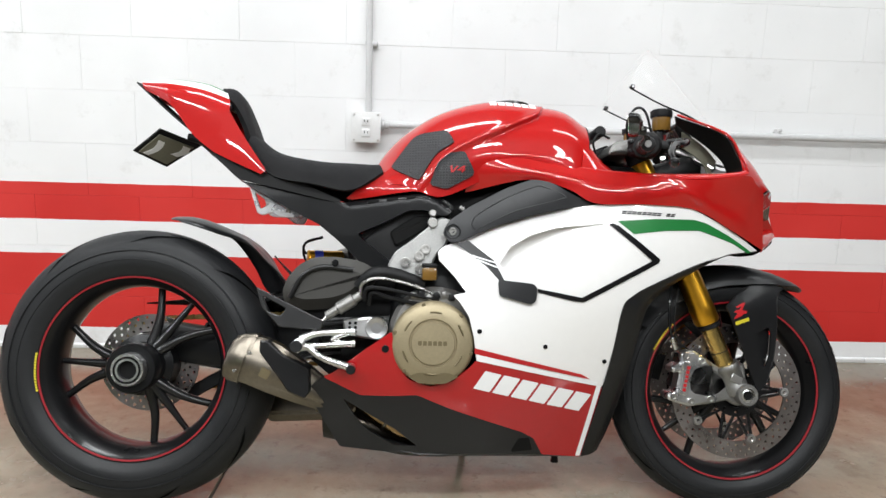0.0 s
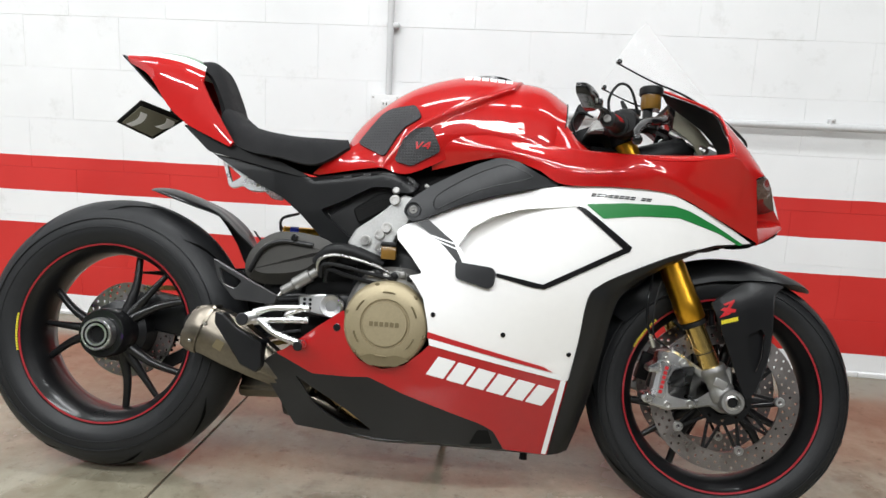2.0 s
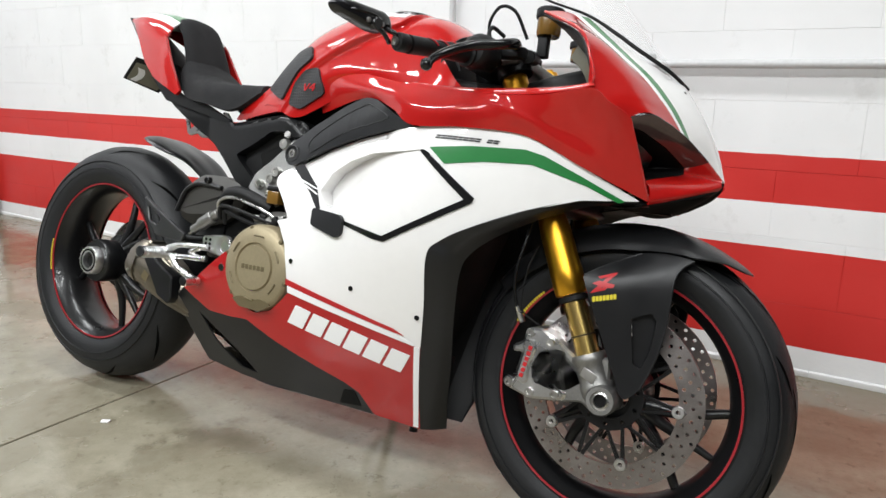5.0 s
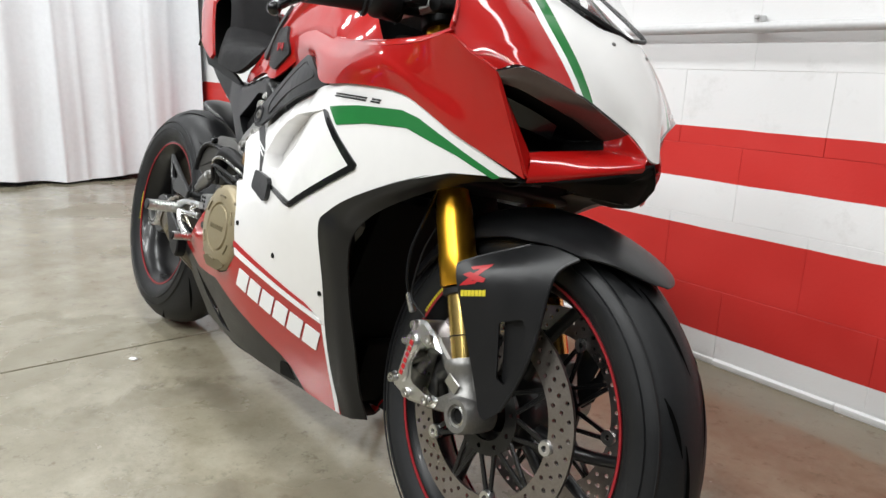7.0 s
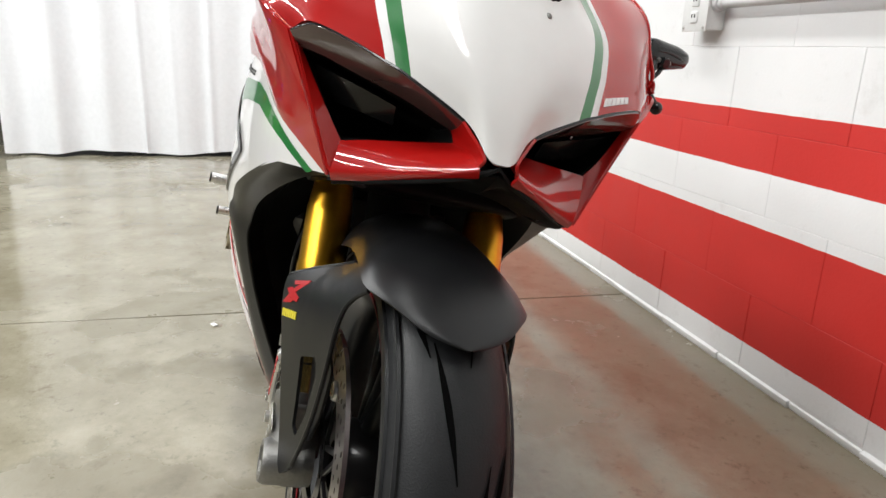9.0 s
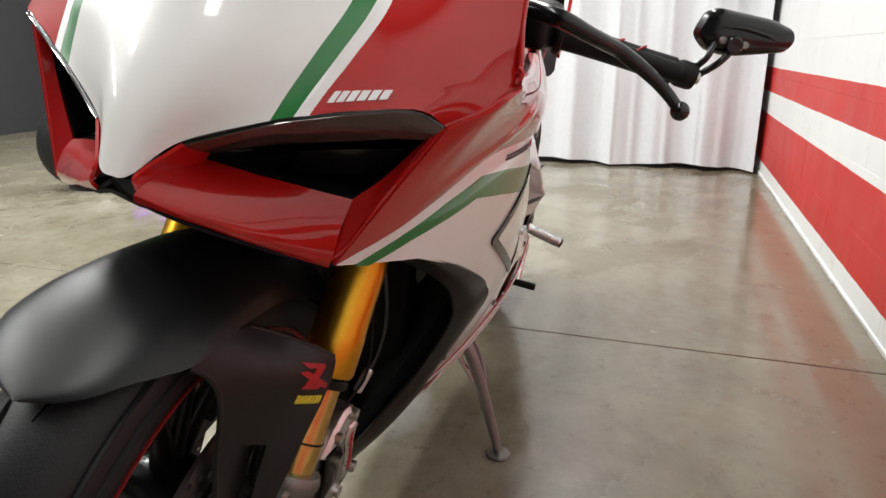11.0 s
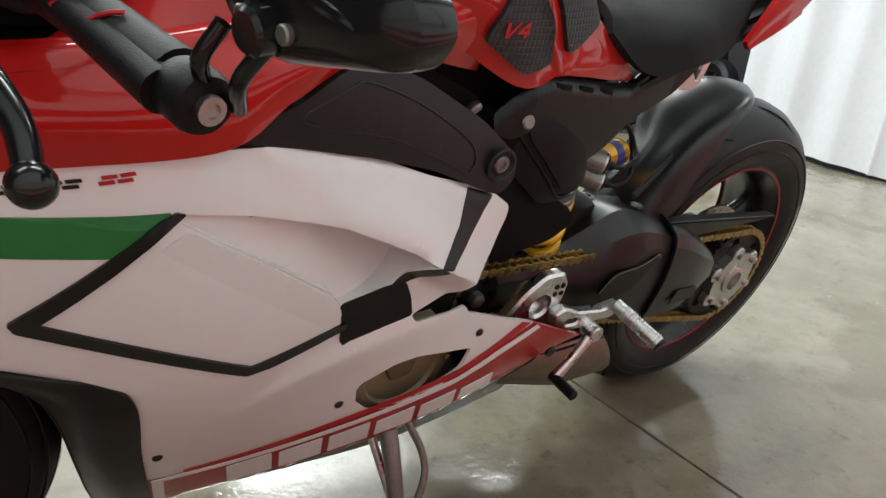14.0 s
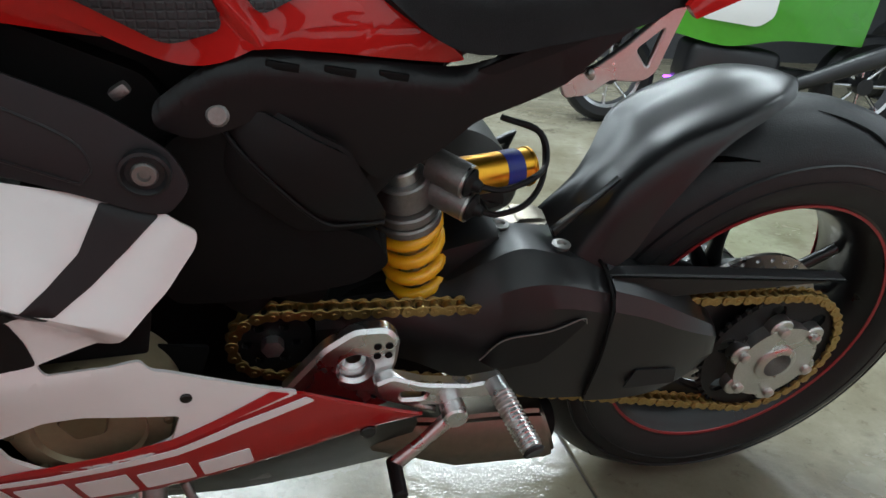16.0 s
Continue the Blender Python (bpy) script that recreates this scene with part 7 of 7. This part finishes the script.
sil = part("silencer", can([(.246, -.140, .373, .040, .047), (.30, -.140, .365, .046, .0535), (.345, -.140, .345, .046, .052), (.40, -.135, .315, .042, .044), (.46, -.12, .280, .036, .032), (.53, -.09, .245, .03, .028)]), TITAN, bike, "titanium silencer")
part("end_cap", can([(.2385, -.140, .374, .036, .042), (.249, -.140, .373, .0425, .0505), (.283, -.140, .369, .0475, .0560), (.287, -.140, .368, .0470, .0555)]), TITAN, sil, "dark end cap")
part("outlet", turned([(0, .004), (.026, .004), (.028, 0), (.031, 0), (.031, .010), (0, .010)], along((.236, -.14, .374), (.30, -.14, .365)), 28), DARK, sil)
part("silencer_mark", box(.022, .001, .022, Matrix.Translation((.330, -.1868, .340)) @ pose(0, 0, 0, 0, 26, 0), 0), BRONZED, sil)
for x, z in ((.262, .345), (.295, .385)):
    part("rivet", rod((x, -.182, z), (x, -.1895, z), .0035, 8, .001), STEEL, sil)
part("silencer_shield", plate([(.317, .414), (.335, .412), (.370, .381), (.428, .352), (.432, .30), (.421, .285), (.383, .300), (.361, .331), (.317, .388)], -.190, -.120, r=.005, bev=.003), CARBON, bike, "black silencer heat shield")
sl = part("silencer", can([(.306, .085, .226, .046, .044), (.325, .085, .227, .050, .048), (.45, .085, .230, .048, .046), (.56, .07, .235, .03, .03)]), TITAN, bike, "lower titanium silencer")
part("outlet", rod((.300, .085, .225), (.325, .085, .227), .030, 24), DARK, sl)
hd = part("header_pipe", tube([(.47, -.075, .29), (.53, -.085, .262), (.59, -.088, .225), (.66, -.085, .185), (.74, -.07, .17)], .024, 18), TITANB, bike, "heat-blued titanium header pipe")
part("weld_ring", rod((.600, -.088, .218), (.607, -.088, .214), .0258, 20), TITAN, hd)
part("pipe", tube([(.44, -.06, .25), (.56, -.06, .20), (.70, -.05, .165)], .020, 14), TITAN, hd)

# side stand
FOOT = Vector((.826, .281, .0616))
stand = part("side_stand", tube([(.800, .130, .285), (.803, .173, .240), (.809, .226, .153), tuple(FOOT + Vector((-.002, -.006, .008)))], [.015, .0125, .011, .009], 14), CASTING, bike, "grey steel side stand")
part("stand_foot", turned([(0, 0), (.022, 0), (.024, .003), (.022, .007), (0, .008)], Matrix.Translation(FOOT - Vector((0, .001, .0035))) @ pose(0, 0, 0, 11.95, 0, 0), 20), CASTING, stand)
part("stand_tang", tube([(.770, .150, .270), (.752, .178, .225), (.757, .200, .190), (.790, .222, .140), (.806, .222, .135)], .0055, 10), CASTING, stand)
part("stand_spring", rod((.82, .125, .265), (.808, .195, .185), .006, 10), STEEL, stand)

# number plate carrier at the tail
plt = part("plate_carrier", tube([(.16, 0, .872), (.12, 0, .898), (.085, 0, .905)], [.018, .013, .010], 10), BLACK, bike, "black number plate carrier")
part("plate_frame", grid_bm([[(-.032, -.050, .859), (.036, -.066, .912)], [(.022, .030, .834), (.105, .040, .894)]], .004), BLACK, plt)
part("number_plate", grid_bm([[(-.018, -.047, .8615), (.034, -.059, .902)], [(.026, .022, .842), (.090, .030, .888)]], .002, flip=True), BLACKG, plt, "dark tinted blank plate")
part("number_plate", grid_bm([[(-.018, -.049, .857), (.034, -.061, .898)], [(.026, .020, .838), (.090, .028, .884)]], .002), CREAM, plt)

PLATE = [Vector(q) for q in ((-.018, -.049, .857), (.034, -.061, .898), (.026, .020, .838), (.090, .028, .884))]
# Pale curved strips: reflections on the plate, put in as colour.
for u0, u1, v0, v1 in ((.06, .80, .08, .26), (.45, .95, .70, .92)):
    def on_plate(u, v):
        q = PLATE[0].lerp(PLATE[1], u).lerp(PLATE[2].lerp(PLATE[3], u), v)
        return tuple(q + Vector((.0012, 0, -.0032)))
    part("plate_reflection", grid_bm([[on_plate(u0 + (u1 - u0) * i / 8, v + .10 * math.sin(math.pi * i / 8)) for i in range(9)] for v in (v0, v1)], .001), BOXM, plt, "pale bar, a reflection painted on the plate")

# ---------------------------------------------------------------- parked machines beyond the curtain's edge
LIME = mat("lime_green_plastic", (0.075, 0.34, 0.016), 0.3, coat=0.4, var=0.06, scale=6)
SMOKE = mat("dark_machine_paint", (0.012, 0.012, 0.014), 0.4, var=0.1)
CHROME = mat("chrome_wheel", (0.62, 0.62, 0.64), 0.18, metal=1.0, var=0.1)
ORANGE = mat("orange_lens", (0.75, 0.16, 0.01), 0.25, coat=0.5)
VIOLET = mat("violet_light_strip", (0.35, 0.05, 1.0), 0.4, emit=9.0)


def far_machine(a, b, skin, plate_mat, rim_mat, label, strip):
    """A small parked motorcycle from its front wheel at a to its rear wheel at b."""
    ln = math.hypot(b[0] - a[0], b[1] - a[1])
    ob = new("parked_motorcycle")
    ob.matrix_basis = pose(a[0], a[1], 0, 0, 0, math.degrees(math.atan2(b[1] - a[1], b[0] - a[0])))
    tagged(ob, label, "motorcycle", "parked motorcycles")
    for x, r in ((0, .25), (ln, .27)):
        wh = part("wheel", lathe([(r * .62, -.035), (r * .70, -.045), (r * .70, .045), (r * .62, .035)], (x, 0, r), n=40, closed=True), rim_mat, ob)
        part("tyre", lathe([(r * .68, -.05), (r * .84, -.062), (r * .96, -.04), (r, 0), (r * .96, .04), (r * .84, .062), (r * .68, .05)], (x, 0, r), n=48, closed=True), RUBBER, wh)
        for k in range(8):
            t = 2 * math.pi * k / 8
            part("spoke", rod((x, 0, r), (x + r * .66 * math.cos(t), 0, r + r * .66 * math.sin(t)), .010, 8), rim_mat, wh)
        part("hub", lathe([(0, -.05), (.045, -.05), (.045, .05), (0, .05)], (x, 0, r), n=20), SMOKE, wh)
    rows = [[(.02, 0, .80), (.02, .06, .78), (.02, .09, .70), (.04, .06, .50)], [(.25, 0, .92), (.25, .10, .89), (.25, .15, .76), (.25, .13, .50)], [(.55, 0, .90), (.55, .12, .87), (.55, .17, .74), (.55, .15, .45)],
            [(.85, 0, .80), (.85, .11, .79), (.85, .16, .72), (.85, .14, .49)], [(ln - .1, 0, .82), (ln - .1, .08, .81), (ln - .1, .12, .75), (ln - .12, .11, .48)]]
    body = part("bodywork", grid_bm(patch([both(r) for r in rows], 30, 30), .006, flip=True), skin, ob)
    for s in (-1, 1):
        part("side_panel", panel([(.38, .58), (.38, .80), (.56, .84), (.76, .80), (.75, .60), (.68, .55)], lambda x, z: .178 - .35 * max(0, z - .78) - .12 * max(0, .62 - z), s, .006, r=.03, step=.03), plate_mat, body)
        part("body_seam", tube([(.68, s * .168, .58), (.70, s * .172, .68), (.72, s * .160, .80)], .005, 6), SMOKE, body)
        part("turn_lamp", rod((ln - .06, s * .12, .80), (ln - .06, s * .19, .80), .028, 14), ORANGE, body)
    part("seat", grid_bm(patch([both([(.60, 0, .93), (.60, .10, .92), (.60, .13, .86)]), both([(.90, 0, .86), (.90, .11, .85), (.90, .14, .80)]), both([(ln, 0, .90), (ln, .09, .89), (ln, .11, .84)])], 12, 16), .02), FABRIC, ob)
    part("engine", box(.50, .26, .24, pose(.62, 0, .33, 0, 6, 0), .05, 3), SMOKE, ob)
    part("swing_arm", rod((.72, .10, .33), (ln, .10, .27), .03, 12), SMOKE, ob)
    part("exhaust", tube([(.45, -.16, .25), (.75, -.17, .22), (ln - .10, -.17, .42), (ln + .10, -.17, .50)], [.025, .03, .05, .055], 16), SMOKE, ob)
    for s in (-1, 1):
        part("fork_leg", rod((0, s * .08, .25), (.16, s * .08, .86), .022, 14), SMOKE, ob)
        part("handlebar", tube([(.18, s * .05, .95), (.20, s * .22, .98), (.26, s * .36, .97)], .013, 10), SMOKE, ob)
    part("headlight", lathe([(0, -.05), (.06, -.03), (.085, .02), (.07, .05), (0, .06)], (.02, 0, .80), "x", 24), CHROME, ob)
    if strip:
        for s in (-1, 1):
            part("light_strip", rod((.35, s * .14, .24), (.85, s * .14, .24), .006, 8), VIOLET, ob, "glowing violet light strip")
            part("light_strip", rod((.10, s * .10, .52), (.14, s * .10, .56), .008, 8), VIOLET, ob, "glowing violet light strip")
    return ob


far_machine((-1.12, -2.60), (-2.48, -2.30), LIME, LOGOW, CHROME, "lime green and white motorcycle parked beyond the curtain", True)
far_machine((-3.25, -2.15), (-3.75, -3.45), SMOKE, SMOKE, SMOKE, "dark motorcycle parked in the shade beyond the curtain", False)

# ---------------------------------------------------------------- blocks of the north wall
def block_mesh(ln, ht):
    bm = box(ln - 0.0006, 0.03, ht - 0.0006, pose(0, 0, 0), 0.0010, 1)
    me = bpy.data.meshes.new("block")
    bm.to_mesh(me)
    bm.free()
    me.materials.append(PAINT)
    for p in me.polygons:
        p.use_smooth = False
    return me


FULL, LOW = block_mesh(0.4064, 0.2035), block_mesh(0.4064, 0.194)
rnd = random.Random(5)
for row in range(0, 16):
    z0 = 0.0165 + 0.2035 * row
    for i in range(-10, 11):
        x = (1.19 if row % 2 == 0 else 1.40) + 0.4064 * i + 0.2032
        if not WX0 + 0.3 < x < WX1 - 0.2 or (row > 9 and not -2.9 < x < 3.6):
            continue
        b = new("block", LOW if row == 0 else FULL)
        b.parent = wall
        zc = z0 + 0.10175 + (0.0048 if row == 0 else 0)
        b.matrix_basis = pose(x, WALL_Y + 0.015 + rnd.uniform(-0.0004, 0.0004), zc, rnd.uniform(-0.12, 0.12), 0, rnd.uniform(-0.1, 0.1))

# painted mortar lip along the foot of the wall, in uneven lengths
x = WX0 + 0.02
while x < WX1 - 0.1:
    ln = min(rnd.uniform(0.12, 0.40), WX1 - 0.05 - x)
    part("footing", box(ln - 0.002, 0.03, 0.0235 + rnd.uniform(-0.004, 0.001), pose(x + ln / 2, WALL_Y + 0.010 + rnd.uniform(-0.003, 0.003), 0.0095, rnd.uniform(8, 18), 0, rnd.uniform(-0.8, 0.8)), 0.003, 2), PAINT, wall)
    x += ln
